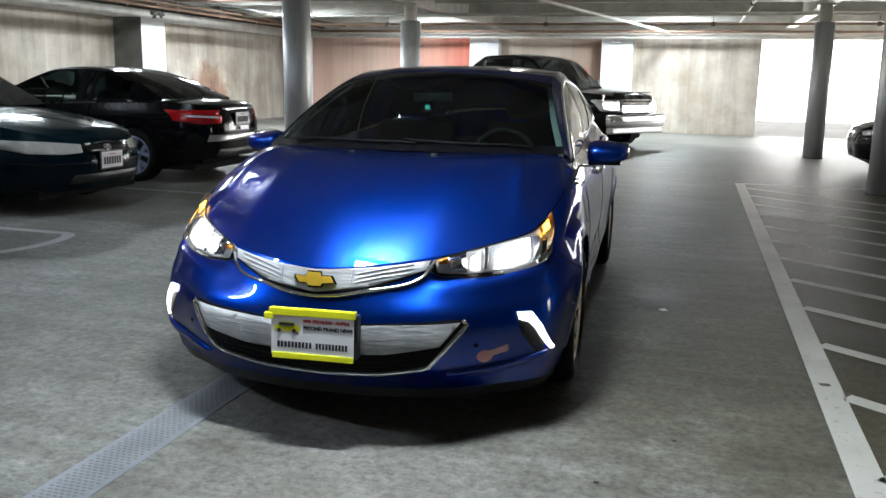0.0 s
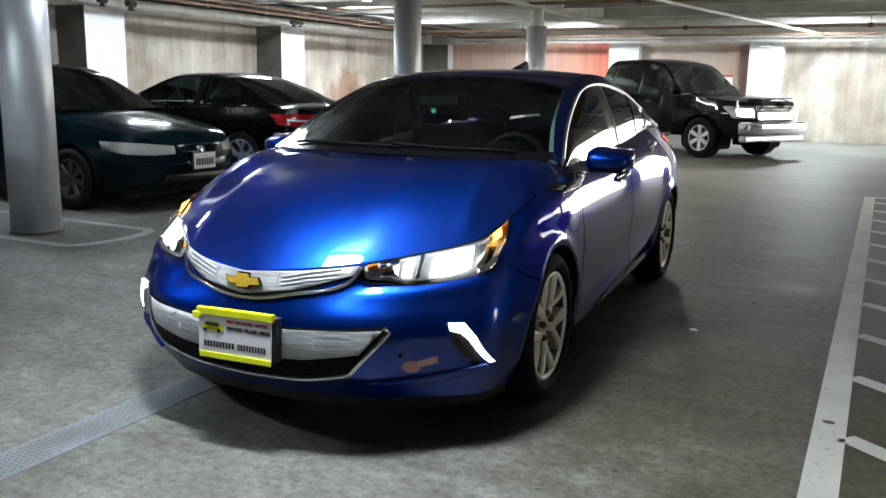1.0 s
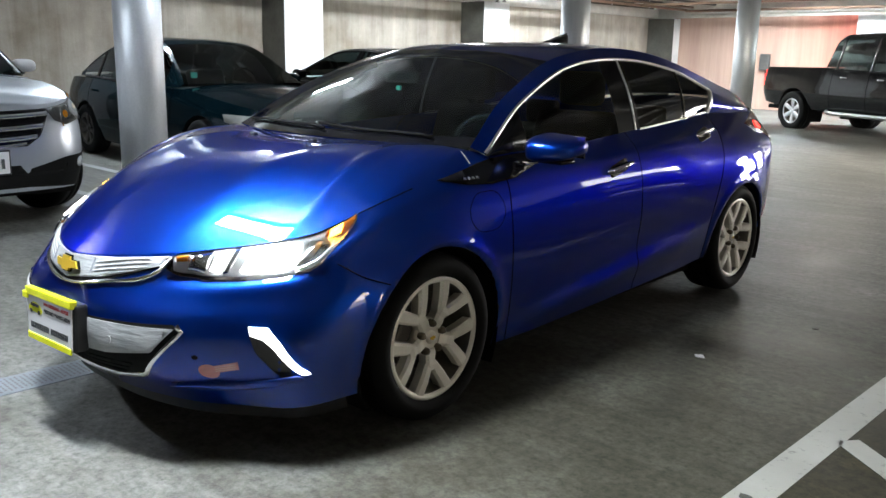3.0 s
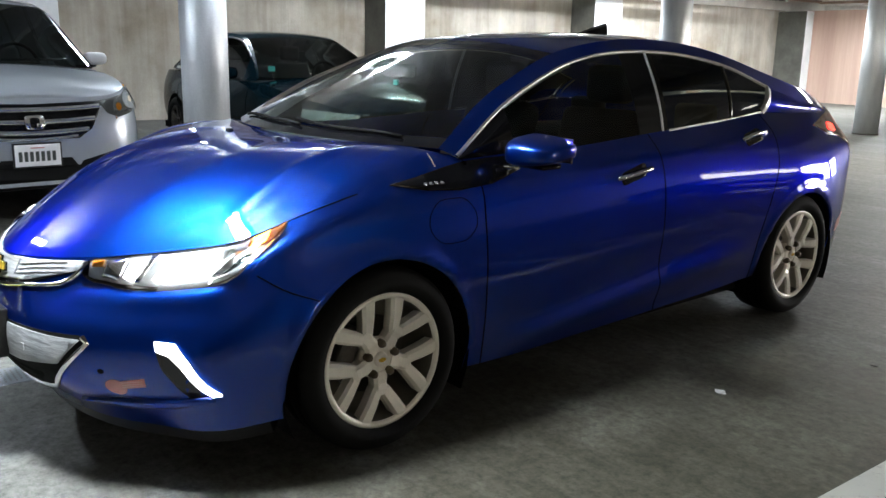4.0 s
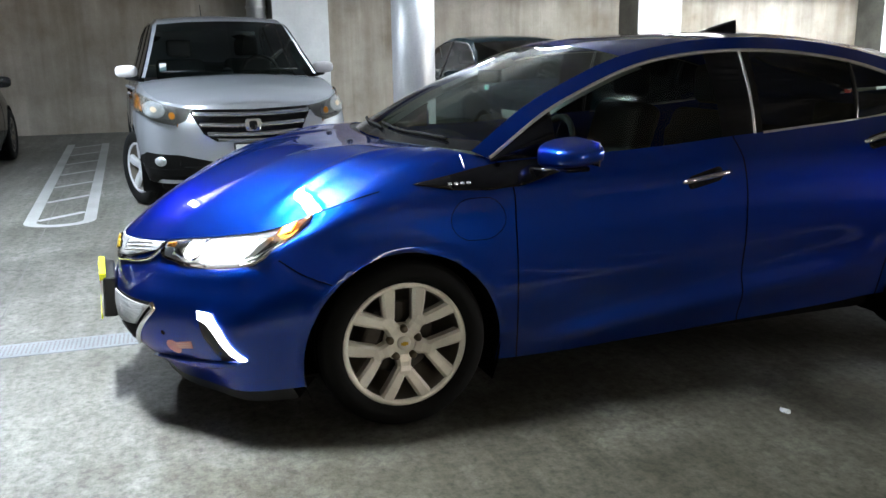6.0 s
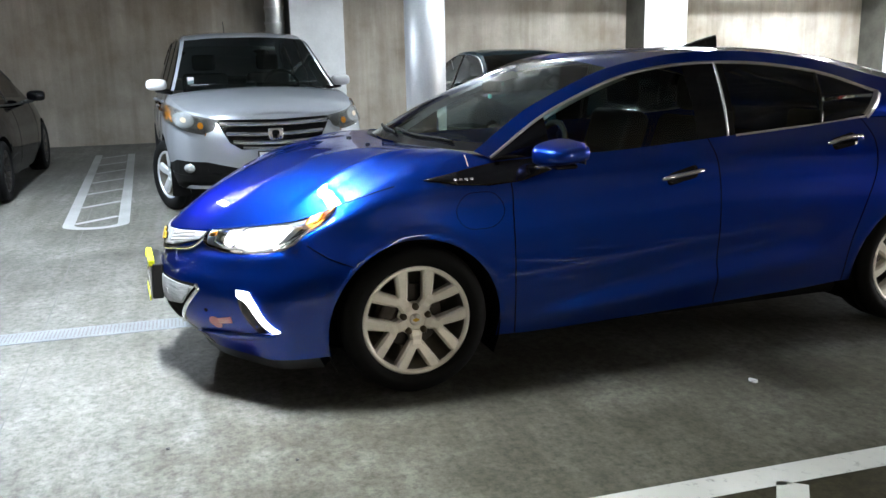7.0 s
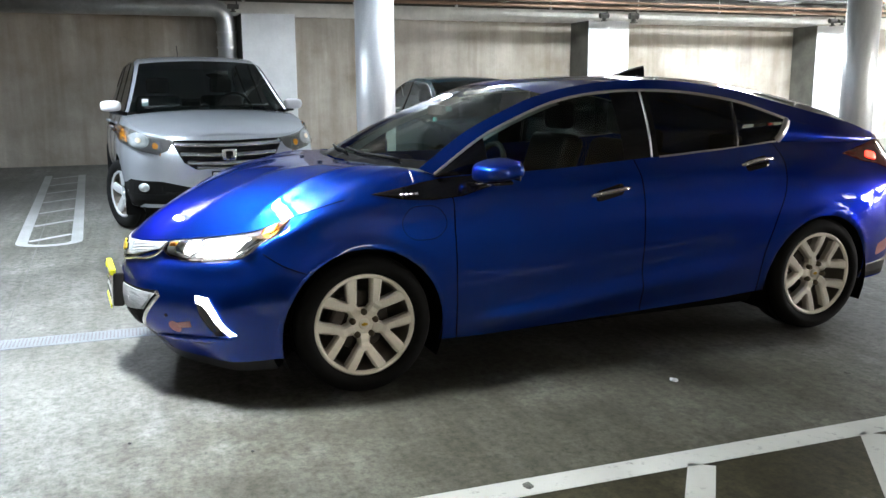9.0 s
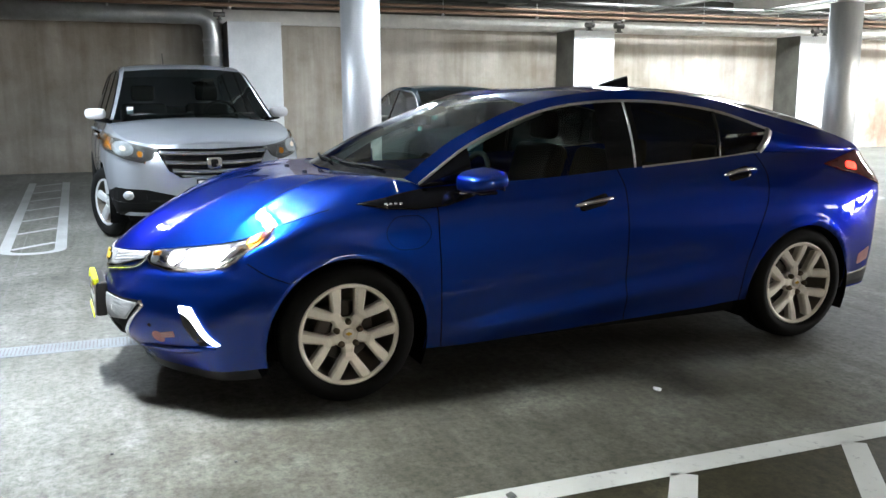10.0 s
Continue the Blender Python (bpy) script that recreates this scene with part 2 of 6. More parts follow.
GOLD_MAT = plain("gold_badge", (0.75, 0.48, 0.05), 0.3, 0.5, wear=0.12)
YELLOW_MAT = plain("yellow_tape", (0.85, 0.85, 0.02), 0.4, wear=0.06)
SIGN_MAT = plain("white_card", (0.82, 0.8, 0.82), 0.4, wear=0.04)
INK_MAT = plain("black_ink", (0.02, 0.02, 0.025), 0.5)
RED_INK = plain("red_ink", (0.5, 0.06, 0.06), 0.5)
STICKER_MAT = plain("faded_pink_sticker", (0.62, 0.3, 0.3), 0.5, wear=0.2, grain=50)
STICKER_LIGHT = plain("pale_sticker_print", (0.75, 0.55, 0.55), 0.5)
LAMP_ON = plain("lit_lamp", (1, 1, 1), 0.3, emit=9.0, emit_colour=(1, 0.98, 0.95))
AMBER_ON = plain("lit_amber_lamp", (1, 0.35, 0.02), 0.3, emit=14.0, emit_colour=(1, 0.5, 0.06))
AMBER_MAT = plain("amber_lens", (0.85, 0.3, 0.02), 0.2, coat=1.0)
AMBER_GLOW = plain("glowing_amber_lens", (0.3, 0.085, 0.006), 0.2, coat=1.0, emit=0.05, emit_colour=(1, 0.4, 0.03))
RED_ON = plain("lit_red_lamp", (0.8, 0.02, 0.015), 0.3, emit=5.0, emit_colour=(1, 0.025, 0.015))
RED_LENS = plain("red_lens", (0.45, 0.008, 0.01), 0.1, coat=1.0)
REFLECTOR_MAT = plain("lamp_reflector", (0.68, 0.7, 0.72), 0.24, 0.5, wear=0.35, grain=30, relief=0.3)
HAZY_LAMP = plain("hazy_lamp_lens", (0.42, 0.41, 0.38), 0.2, 0.1, wear=0.3, grain=20)
SMOKED_RED = plain("smoked_red_lens", (0.09, 0.003, 0.004), 0.12, coat=0.5)
WARM_BULB = plain("warm_bulb_glass", (0.85, 0.68, 0.5), 0.3, 0.0)
LAMP_HOUSING = plain("clear_lamp_housing", (0.34, 0.34, 0.33), 0.22, 0.7, wear=0.3, grain=25)
LENS_MAT = tinted_glass("lamp_lens", (0.93, 0.95, 0.95))
SCREEN_GLASS = tinted_glass("windscreen_glass", (0.74, 0.96, 0.9), ior=1.8)
DARK_GLASS = tinted_glass("tinted_side_glass", (0.2, 0.22, 0.21))
CAR_GLASS = tinted_glass("green_car_glass", (0.78, 0.89, 0.86), ior=1.8)
FRONT_GLASS = tinted_glass("light_side_glass", (0.72, 0.78, 0.75))
SMOKED_GLASS = tinted_glass("smoked_car_glass", (0.32, 0.43, 0.42))
SEAT_MAT = plain("dark_seat_cloth", (0.009, 0.009, 0.009), 0.75, wear=0.2, grain=120, relief=0.2)
DASH_MAT = plain("dark_dashboard", (0.05, 0.053, 0.053), 0.55, wear=0.15)
TUBE_MAT = plain("lit_tube", (1, 1, 1), 0.4, emit=22.0, emit_colour=(0.92, 0.97, 1.0))
TEAL_MAT = plain("teal_plastic_tag", (0.1, 0.5, 0.42), 0.4)
BLUE_PAINT = car_paint("metallic_blue_paint", (0.0012, 0.034, 0.3), 0.93, 0.36, 0.15, 0.0, 1.0)
SILVER_PAINT = car_paint("silver_paint", (0.48, 0.51, 0.56), 0.6, 0.3, 0.1)
INNER_TRIM = plain("pale_cabin_trim", (0.42, 0.45, 0.44), 0.7, wear=0.1, grain=120)
GREEN_PAINT = car_paint("dark_teal_paint", (0.0016, 0.008, 0.012), 0.0, 0.16, coat=0.3)
BLACK_PAINT = car_paint("black_paint", (0.004, 0.004, 0.005), 0.0, 0.18, coat=0.6)


# ---- building helpers ----
def mesh_of(name, bm, material, smooth=True):
    me = bpy.data.meshes.new(name)
    bm.to_mesh(me)
    bm.free()
    for p in me.polygons:
        p.use_smooth = smooth
    mats = material if isinstance(material, (list, tuple)) else [material]
    for mt in mats:
        me.materials.append(mt)
    return me


def part(name, bm, material, parent=None, label="", smooth=False):
    """Links a bmesh as one mesh object, under a thing or a part."""
    ob = new(name, mesh_of(name, bm, material, smooth))
    if parent is not None:
        ob.parent = parent
    if label:
        ob["label"] = label
    return ob


def thing(name, label, category, group="", m=None):
    ob = new(name)
    ob.empty_display_size = 0.2
    tagged(ob, label, category, group)
    if m is not None:
        ob.matrix_basis = m
    return ob


def box(bm, x0, x1, y0, y1, z0, z1, bevel=0.0, segs=2):
    r = bmesh.ops.create_cube(bm, size=1)
    bmesh.ops.scale(bm, vec=(x1 - x0, y1 - y0, z1 - z0), verts=r["verts"])
    bmesh.ops.translate(bm, vec=((x0 + x1) / 2, (y0 + y1) / 2, (z0 + z1) / 2), verts=r["verts"])
    if bevel:
        edges = list({e for v in r["verts"] for e in v.link_edges})
        bmesh.ops.bevel(bm, geom=edges, offset=bevel, segments=segs, affect="EDGES", profile=0.5)
    return bm


def boxed(*args, **kw):
    return box(bmesh.new(), *args, **kw)


def tube(bm, a, b, r, segs=12, r2=None, caps=True):
    a, b = Vector(a), Vector(b)
    d = b - a
    q = d.to_track_quat("Z", "Y").to_matrix().to_4x4()
    bmesh.ops.create_cone(bm, cap_ends=caps, segments=segs, radius1=r, radius2=r if r2 is None else r2, depth=d.length,
                          matrix=Matrix.Translation((a + b) / 2) @ q)
    return bm


def revolve(bm, profile, segs, centre=(0, 0, 0), closed=False):
    """Turns a profile of (radius, x) about the x axis."""
    rings = []
    for k in range(segs):
        a = 2 * math.pi * k / segs
        rings.append([bm.verts.new((centre[0] + x, centre[1] + r * math.cos(a), centre[2] + r * math.sin(a))) for r, x in profile])
    n = len(profile)
    for k in range(segs):
        p, q = rings[k], rings[(k + 1) % segs]
        for i in range(n if closed else n - 1):
            bm.faces.new((p[i], q[i], q[(i + 1) % n], p[(i + 1) % n]))
    return bm


def sweep(bm, points, r, segs=8):
    """A round bar along a polyline."""
    pts = [Vector(p) for p in points]
    rings = []
    for i, p in enumerate(pts):
        t = (pts[min(i + 1, len(pts) - 1)] - pts[max(i - 1, 0)]).normalized()
        q = t.to_track_quat("Z", "Y")
        rings.append([bm.verts.new(p + q @ Vector((r * math.cos(2 * math.pi * k / segs), r * math.sin(2 * math.pi * k / segs), 0))) for k in range(segs)])
    for a, b in zip(rings, rings[1:]):
        for k in range(segs):
            bm.faces.new((a[k], a[(k + 1) % segs], b[(k + 1) % segs], b[k]))
    bm.faces.new(rings[0][::-1])
    bm.faces.new(rings[-1])
    return bm


# ---- floor: level to the right of the drain, rising slightly to the left of it ----
DRAIN_X, SLOPE = -0.57, 0.012


def floor_z(x):
    return max(0.0, SLOPE * (DRAIN_X - x))


def structure(name, bm, material, label="", category="", smooth=False):
    return tagged(part(name, bm, material, smooth=smooth), label, category, kind="structure")


WALL_X, BACK_Y, EAST_X, FRONT_Y, CEIL_Z = -11.2, 21.62, 11.0, -13.0, 3.35

bm = bmesh.new()
xs = [WALL_X - 0.3, DRAIN_X, 60.0]
lo = [bm.verts.new((x, FRONT_Y - 0.3, floor_z(x))) for x in xs]
hi = [bm.verts.new((x, 60.0, floor_z(x))) for x in xs]
for i in range(2):
    bm.faces.new((lo[i], lo[i + 1], hi[i + 1], hi[i]))
floor = structure("floor", bm, FLOOR_MAT, "stained polished grey concrete garage floor", "floor")


def wall(name, x0, x1, y0, y1, z0, z1, material, label):
    return structure(name, boxed(x0, x1, y0, y1, z0, z1), material, label, "wall")


wall("wall_west", WALL_X - 0.3, WALL_X, FRONT_Y, 16.9, 0.1, 2.62, WALL_MAT, "board-marked streaky tan concrete wall")
wall("wall_west_far", WALL_X - 0.3, WALL_X + 0.004, 16.9, BACK_Y, 0.1, 2.62, WALL_MAT, "pale stained concrete wall in bright light")
wall("wall_west_ledge", WALL_X - 0.3, WALL_X + 0.12, FRONT_Y, BACK_Y, 2.62, 2.86, BEAM_MAT, "cream painted concrete ledge above the wall")
# shade above the ledge is put into this wall's dark colour
wall("wall_west_top", WALL_X - 0.3, WALL_X - 0.05, FRONT_Y, BACK_Y, 2.86, CEIL_Z, DARK_CONCRETE, "shaded concrete above the ledge")
wall("wall_north_left", WALL_X, -0.9, BACK_Y, BACK_Y + 0.3, -0.1, 2.6, RED_MAT, "concrete wall with faded red wash")
wall("wall_north_right", -0.9, 2.95, BACK_Y, BACK_Y + 0.3, -0.1, 2.6, WALL_MAT, "tan concrete wall")
wall("wall_north_top", WALL_X, EAST_X, BACK_Y + 0.05, BACK_Y + 0.3, 2.6, CEIL_Z, BEAM_MAT, "cream painted concrete above the wall")
wall("wall_south", WALL_X - 0.3, EAST_X + 0.3, FRONT_Y - 0.3, FRONT_Y, 0, CEIL_Z, DARK_CONCRETE, "bare dark concrete wall")
wall("wall_east", EAST_X, EAST_X + 0.3, FRONT_Y, 17.5, 0, CEIL_Z, DARK_CONCRETE, "bare dark concrete wall")
wall("wall_east_head", EAST_X, EAST_X + 0.3, 17.5, BACK_Y, 2.75, CEIL_Z, BEAM_MAT, "cream concrete lintel over the open side")

# ceiling: corrugated deck whose ribs run along the aisle
bm = bmesh.new()
x, rows_a, rows_b, k = WALL_X - 0.3, [], [], 0
while x < EAST_X + 0.3:
    z = CEIL_Z if k % 4 in (0, 1) else CEIL_Z + 0.055
    rows_a.append(bm.verts.new((x, FRONT_Y - 0.3, z)))
    rows_b.append(bm.verts.new((x, BACK_Y + 0.3, z)))
    x += 0.085 if k % 2 == 0 else 0.03
    k += 1
for i in range(len(rows_a) - 1):
    bm.faces.new((rows_a[i], rows_b[i], rows_b[i + 1], rows_a[i + 1]))
box(bm, WALL_X - 0.3, EAST_X + 0.3, FRONT_Y - 0.3, BACK_Y + 0.3, CEIL_Z + 0.07, CEIL_Z + 0.3)
structure("ceiling", bm, CEILING_MAT, "ribbed painted steel deck ceiling", "ceiling")


def i_beam(name, a, b, depth, width, material, label):
    """A rolled steel joist with two flanges and a web; a, b: ends at its top."""
    a, b = Vector(a), Vector(b)
    bm = bmesh.new()
    n = (b - a).length
    for x0, x1, z0, z1 in ((-width / 2, width / 2, -0.02, 0), (-0.008, 0.008, -depth + 0.02, -0.02), (-width / 2, width / 2, -depth, -depth + 0.02)):
        box(bm, x0, x1, 0, n, z0, z1)
    ob = part(name, bm, material)
    ob.matrix_basis = Matrix.Translation(a) @ Matrix.Rotation(math.atan2(-(b - a).x, (b - a).y), 4, "Z")
    return tagged(ob, label, "beam", kind="structure")


for x in (-4.38, 3.62):
    i_beam("girder", (x, FRONT_Y, CEIL_Z - 0.005), (x, BACK_Y, CEIL_Z - 0.005), 0.46, 0.24, BEAM_MAT, "cream painted steel girder on the columns")
# joists before y = 9 are toned darker, as the ceiling is dimmer there
for k in range(12):
    y = FRONT_Y + 1.6 + k * 2.9
    i_beam("joist", (WALL_X, y, CEIL_Z - 0.006), (-4.51, y, CEIL_Z - 0.006), 0.36, 0.16, SHADED_JOIST_MAT if y < 9 else BEAM_MAT, "steel ceiling joist")
    i_beam("joist", (-4.25, y, CEIL_Z - 0.006), (3.49, y, CEIL_Z - 0.006), 0.36, 0.16, SHADED_JOIST_MAT if y < 9 else BEAM_MAT, "steel ceiling joist")
    i_beam("joist", (3.75, y, CEIL_Z - 0.006), (EAST_X, y, CEIL_Z - 0.006), 0.36, 0.16, BEAM_MAT, "steel ceiling joist")


def pilaster(x0, x1, y0, y1, z1, label):
    bm = boxed(x0, x1, y0, y1, floor_z(x1) - 0.02, z1, bevel=0.012)
    bm.normal_update()
    # west pilasters: faces towards -y are dark grey, the others white
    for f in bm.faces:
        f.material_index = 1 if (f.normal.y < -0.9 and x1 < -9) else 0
    ob = part("pilaster", bm, [PILASTER_MAT, DARK_CONCRETE])
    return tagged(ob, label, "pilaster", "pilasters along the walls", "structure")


PIL_X = -10.48
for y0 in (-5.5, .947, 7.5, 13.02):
    pilaster(WALL_X, PIL_X, y0, y0 + 0.9, 2.62, "white-faced concrete pilaster with a dark grey side")
for x0 in (-11.19, -5.15, -1.32):
    pilaster(x0, x0 + 0.87, BACK_Y - 0.37, BACK_Y, 2.58, "white painted concrete pilaster")


def column(x, y, r=0.2):
    ob = thing("steel_column", "round galvanised steel column with a square cap", "column", "columns")
    z0 = floor_z(x)
    bm = bmesh.new()
    tube(bm, (x, y, z0), (x, y, 2.55), r, 40)
    part("shaft", bm, COLUMN_MAT, ob, smooth=True)
    bm = bmesh.new()
    tube(bm, (x, y, 2.55), (x, y, 2.9), r * .65, 24)
    box(bm, x - 0.16, x + 0.16, y - 0.16, y + 0.16, 2.86, 2.889)
    part("cap", bm, BEAM_MAT, ob)
    bm = bmesh.new()
    tube(bm, (x, y, z0), (x, y, z0 + 0.02), r + .015, 40)
    part("base_ring", bm, DARK_CONCRETE, ob)
    for p in ob.children:
        if p.name.startswith("shaft"):
            for f in p.data.polygons:
                f.use_smooth = abs(f.normal.z) < 0.5
    ob["kind"] = "structure"
    return ob


for x, y in ((-4.35, 1.55), (-4.375, 8.1), (-4.45, 13.63), (3.57, 14.2), (3.72, 8.37), (-4.35, -5.0), (3.6, -8.0)):
    column(x, y, .18 if x > 0 else .205)

# worn olive-brown coating inside the painted no-parking zone
bm = bmesh.new()
bm.faces.new([bm.verts.new(p) for p in ((2.0, -7.0, .002), (5.2, -7.0, .002), (5.2, 8.9, .002), (2.0, 8.9, .002))])
structure("zone_coating", bm, ZONE_MAT, "worn olive-brown coating of a hatched no-parking zone", "floor marking")

# painted lines
def floor_strip(name, pts, width, material, label):
    """A painted line of even width along points of the plan."""
    bm = bmesh.new()
    P = [Vector((*p, 0)) for p in pts]
    closed = (P[0] - P[-1]).length < 1e-6
    if closed:
        P = P[:-1]
    L, R = [], []
    for i, p in enumerate(P):
        a = P[i - 1] if (i or closed) else None
        b = P[(i + 1) % len(P)] if (i < len(P) - 1 or closed) else None
        t = ((b or p) - (a or p)).normalized()
        s = Vector((-t.y, t.x, 0)) * width / 2
        for lst, q in ((L, p + s), (R, p - s)):
            lst.append(bm.verts.new((q.x, q.y, floor_z(q.x) + 0.004)))
    n = len(P)
    for i in range(n if closed else n - 1):
        j = (i + 1) % n
        bm.faces.new((R[i], R[j], L[j], L[i]))
    return tagged(part(name, bm, material), label, "floor marking", kind="structure")


floor_strip("aisle_line", [(2.008, -7.0), (2.008, 8.98)], 0.125, LINE_MAT, "worn white painted aisle line")
floor_strip("aisle_line", [(2.07, 8.92), (5.2, 8.92)], 0.11, LINE_MAT, "worn white painted end line")
for k in range(-6, 10):
    y = 1.0 + 0.82 * k
    if y < 8.8:
        floor_strip("hatch_line", [(2.07, y), (2.07 + 3.1, y - 2.38)], 0.1, LINE_MAT, "worn white hatching line of a no-parking zone")


def divider(y0, y1, x0, x1, rungs, lean=0.0):
    """A pair of lines with a rounded end and rungs between two parking bays."""
    r = (y1 - y0) / 2
    c = (y0 + y1) / 2
    pts = [(x0, y0)] + [(x1 - 0.18 + 0.18 * math.sin(a), c - r * math.cos(a)) for a in [math.pi * k / 10 for k in range(11)]] + [(x0, y1)]
    skew = lambda p: (p[0], p[1] + lean * (p[0] - x1))
    pts = [skew(p) for p in pts]
    floor_strip("bay_divider", pts, 0.1, FADED_MAT, "faded white bay divider with a rounded end")
    for k in range(rungs):
        x = x1 - 0.25 - k * 0.88
        floor_strip("divider_rung", [skew((x, y0 + 0.05)), skew((x - 0.3, y1 - 0.05))], 0.075, FADED_MAT, "faded white rung of a bay divider")


divider(-1.89, -1.43, -9.6, -3.62, 7, .037)
divider(1.25, 2.15, -9.4, -3.5, 0, .037)
divider(7.6, 8.5, -9.4, -3.8, 0)
floor_strip("bay_line", [(-9.4, 4.6), (-3.9, 4.8)], 0.1, FADED_MAT, "faded white bay line")

# trench drain with a perforated grate, and saw-cut joints
bm = boxed(DRAIN_X - 0.1, DRAIN_X + 0.1, -9, 3, 0.0005, 0.003)
drain = tagged(part("trench_drain", bm, DRAIN_MAT), "grey steel trench drain grate set in the floor", "drain", kind="structure")
bm = bmesh.new()
for i in range(230):
    y = -3.2 + i * 0.02
    for j in range(6):
        x = DRAIN_X - 0.0625 + j * 0.025 + (0.006 if i % 2 else -0.006)
        vs = [bm.verts.new((x + dx, y + dy, 0.0045)) for dx, dy in ((-0.008, -0.004), (0.008, -0.004), (0.008, 0.004), (-0.008, 0.004))]
        bm.faces.new(vs)
part("slots", bm, DARK_BEAM_MAT, drain)["kind"] = "stuff"
for pts in ([(-10.9, -1.95), (-0.69, -1.67)], [(-0.45, -1.66), (9, -1.5)], [(-3.2, -9), (-3.2, 20)], [(-10.5, 5.6), (-0.76, 5.6)], [(-0.52, 11), (9, 11)]):
    floor_strip("floor_joint", pts, 0.008, DARK_BEAM_MAT, "dark saw-cut joint in the concrete floor")


# ---- lofted car bodies ----
from mathutils.bvhtree import BVHTree


def hermite(t, pts, tq):
    """A smooth curve through pts (n, 3) at parameters t, read at tq."""
    t, pts, tq = np.asarray(t, float), np.asarray(pts, float), np.asarray(tq, float)
    d = np.diff(pts, axis=0) / np.diff(t)[:, None]
    m = np.empty_like(pts)
    m[0], m[-1] = d[0], d[-1]
    h = np.diff(t)
    w = (h[1:] / (h[:-1] + h[1:]))[:, None]
    m[1:-1] = d[:-1] * w + d[1:] * (1 - w)
    i = np.clip(np.searchsorted(t, tq, "right") - 1, 0, len(t) - 2)
    hh = h[i][:, None]
    s = ((tq - t[i]) / h[i])[:, None]
    return ((2 * s**3 - 3 * s**2 + 1) * pts[i] + (s**3 - 2 * s**2 + s) * hh * m[i] + (-2 * s**3 + 3 * s**2) * pts[i + 1] + (s**3 - s**2) * hh * m[i + 1])


MIRROR = np.array([-1.0, 1.0, 1.0])


def loft(rows, step=0.03, per_row=6, ghost=(False, False)):
    """A grid (v, u, 3) through character lines with equal numbers of stations; ghost: mirrored across the middle at either end.
    Also gives the grid columns at which the stations lie."""
    R = np.array(rows, float)
    a, b = ghost
    if a:
        R = np.concatenate([R[:, 1:2] * MIRROR, R], 1)
    if b:
        R = np.concatenate([R, R[:, -2:-1] * MIRROR], 1)
    seg = np.maximum(np.linalg.norm(np.diff(R, axis=1), axis=2).mean(0), 1e-3)
    t = np.concatenate([[0], np.cumsum(seg)])
    i0, i1 = (1 if a else 0), len(t) - (1 if b else 0)
    tq, marks = [], []
    for k in range(i0, i1 - 1):
        n = max(1, int(round(seg[k] / step)))
        marks.append(len(tq))
        tq += [t[k] + (t[k + 1] - t[k]) * j / n for j in range(n)]
    marks.append(len(tq))
    tq.append(t[i1 - 1])
    U = np.stack([hermite(t, r, tq) for r in R])
    cols = []
    for j in range(U.shape[1]):
        c = U[:, j]
        s = np.concatenate([[0], np.cumsum(np.maximum(np.linalg.norm(np.diff(c, axis=0), axis=1), 1e-4))])
        q = np.concatenate([s[k] + (s[k + 1] - s[k]) * np.arange(per_row) / per_row for k in range(len(s) - 1)] + [[s[-1]]])
        cols.append(hermite(s, c, q))
    return np.stack(cols, 1), marks


def skin(grid, sides=(1, -1), flip=False):
    """A bmesh of the grid and its mirror image, welded along the middle."""
    bm = bmesh.new()
    for sgn in sides:
        V = [[bm.verts.new((sgn * p[0], p[1], p[2])) for p in row] for row in grid]
        for i in range(len(V) - 1):
            for j in range(len(V[0]) - 1):
                f = (V[i][j], V[i][j + 1], V[i + 1][j + 1], V[i + 1][j])
                if (sgn > 0) == flip:
                    f = f[::-1]
                bm.faces.new(f)
    bmesh.ops.remove_doubles(bm, verts=bm.verts, dist=0.0008)
    bmesh.ops.dissolve_degenerate(bm, dist=0.0004, edges=bm.edges)
    return bm


def cut_arch(bm, yc, zc, r, xmin=0.45):
    """Opens a round wheel arch: vertices next to the circle are drawn onto it, and what lies within is removed."""
    inside = {v: math.hypot(v.co.y - yc, v.co.z - zc) < r for v in bm.verts if abs(v.co.x) > xmin}
    for v in [v for v in inside if inside[v]]:
        if any(not inside.get(w, False) for f in v.link_faces for w in f.verts):
            d = Vector((0, v.co.y - yc, v.co.z - zc))
            if d.length > 1e-6:
                d.normalize()
                v.co.y, v.co.z = yc + d.y * r, zc + d.z * r
    dead = [f for f in bm.faces if all(inside.get(v, False) for v in f.verts)]
    bmesh.ops.delete(bm, geom=dead, context="FACES")


def tree_of(*bms):
    """A ray-casting tree over several bmeshes."""
    vs, fs = [], []
    for b in bms:
        b.verts.ensure_lookup_table()
        b.verts.index_update()
        k = len(vs)
        vs += [v.co.copy() for v in b.verts]
        fs += [[k + v.index for v in f.verts] for f in b.faces]
    return BVHTree.FromPolygons(vs, fs)


AXES = {"left": (Vector((6, 0, 0)), Vector((-1, 0, 0))), "right": (Vector((-6, 0, 0)), Vector((1, 0, 0))),
        "front": (Vector((0, -8, 0)), Vector((0, 1, 0))), "rear": (Vector((0, 12, 0)), Vector((0, -1, 0))), "top": (Vector((0, 0, 6)), Vector((0, 0, -1)))}


def cast(tree, view, a, b):
    """The point and outward normal of the shell behind (a, b): y, z on the sides; x, z at the ends; x, y from above."""
    o, d = AXES[view]
    o = o + (Vector((0, a, b)) if view in ("left", "right") else Vector((a, 0, b)) if view in ("front", "rear") else Vector((a, b, 0)))
    p, n, _, _ = tree.ray_cast(o, d)
    if p is None:
        p, n, _, _ = tree.find_nearest(o + d * 7)
    return p, (n if n.dot(d) < 0 else -n)


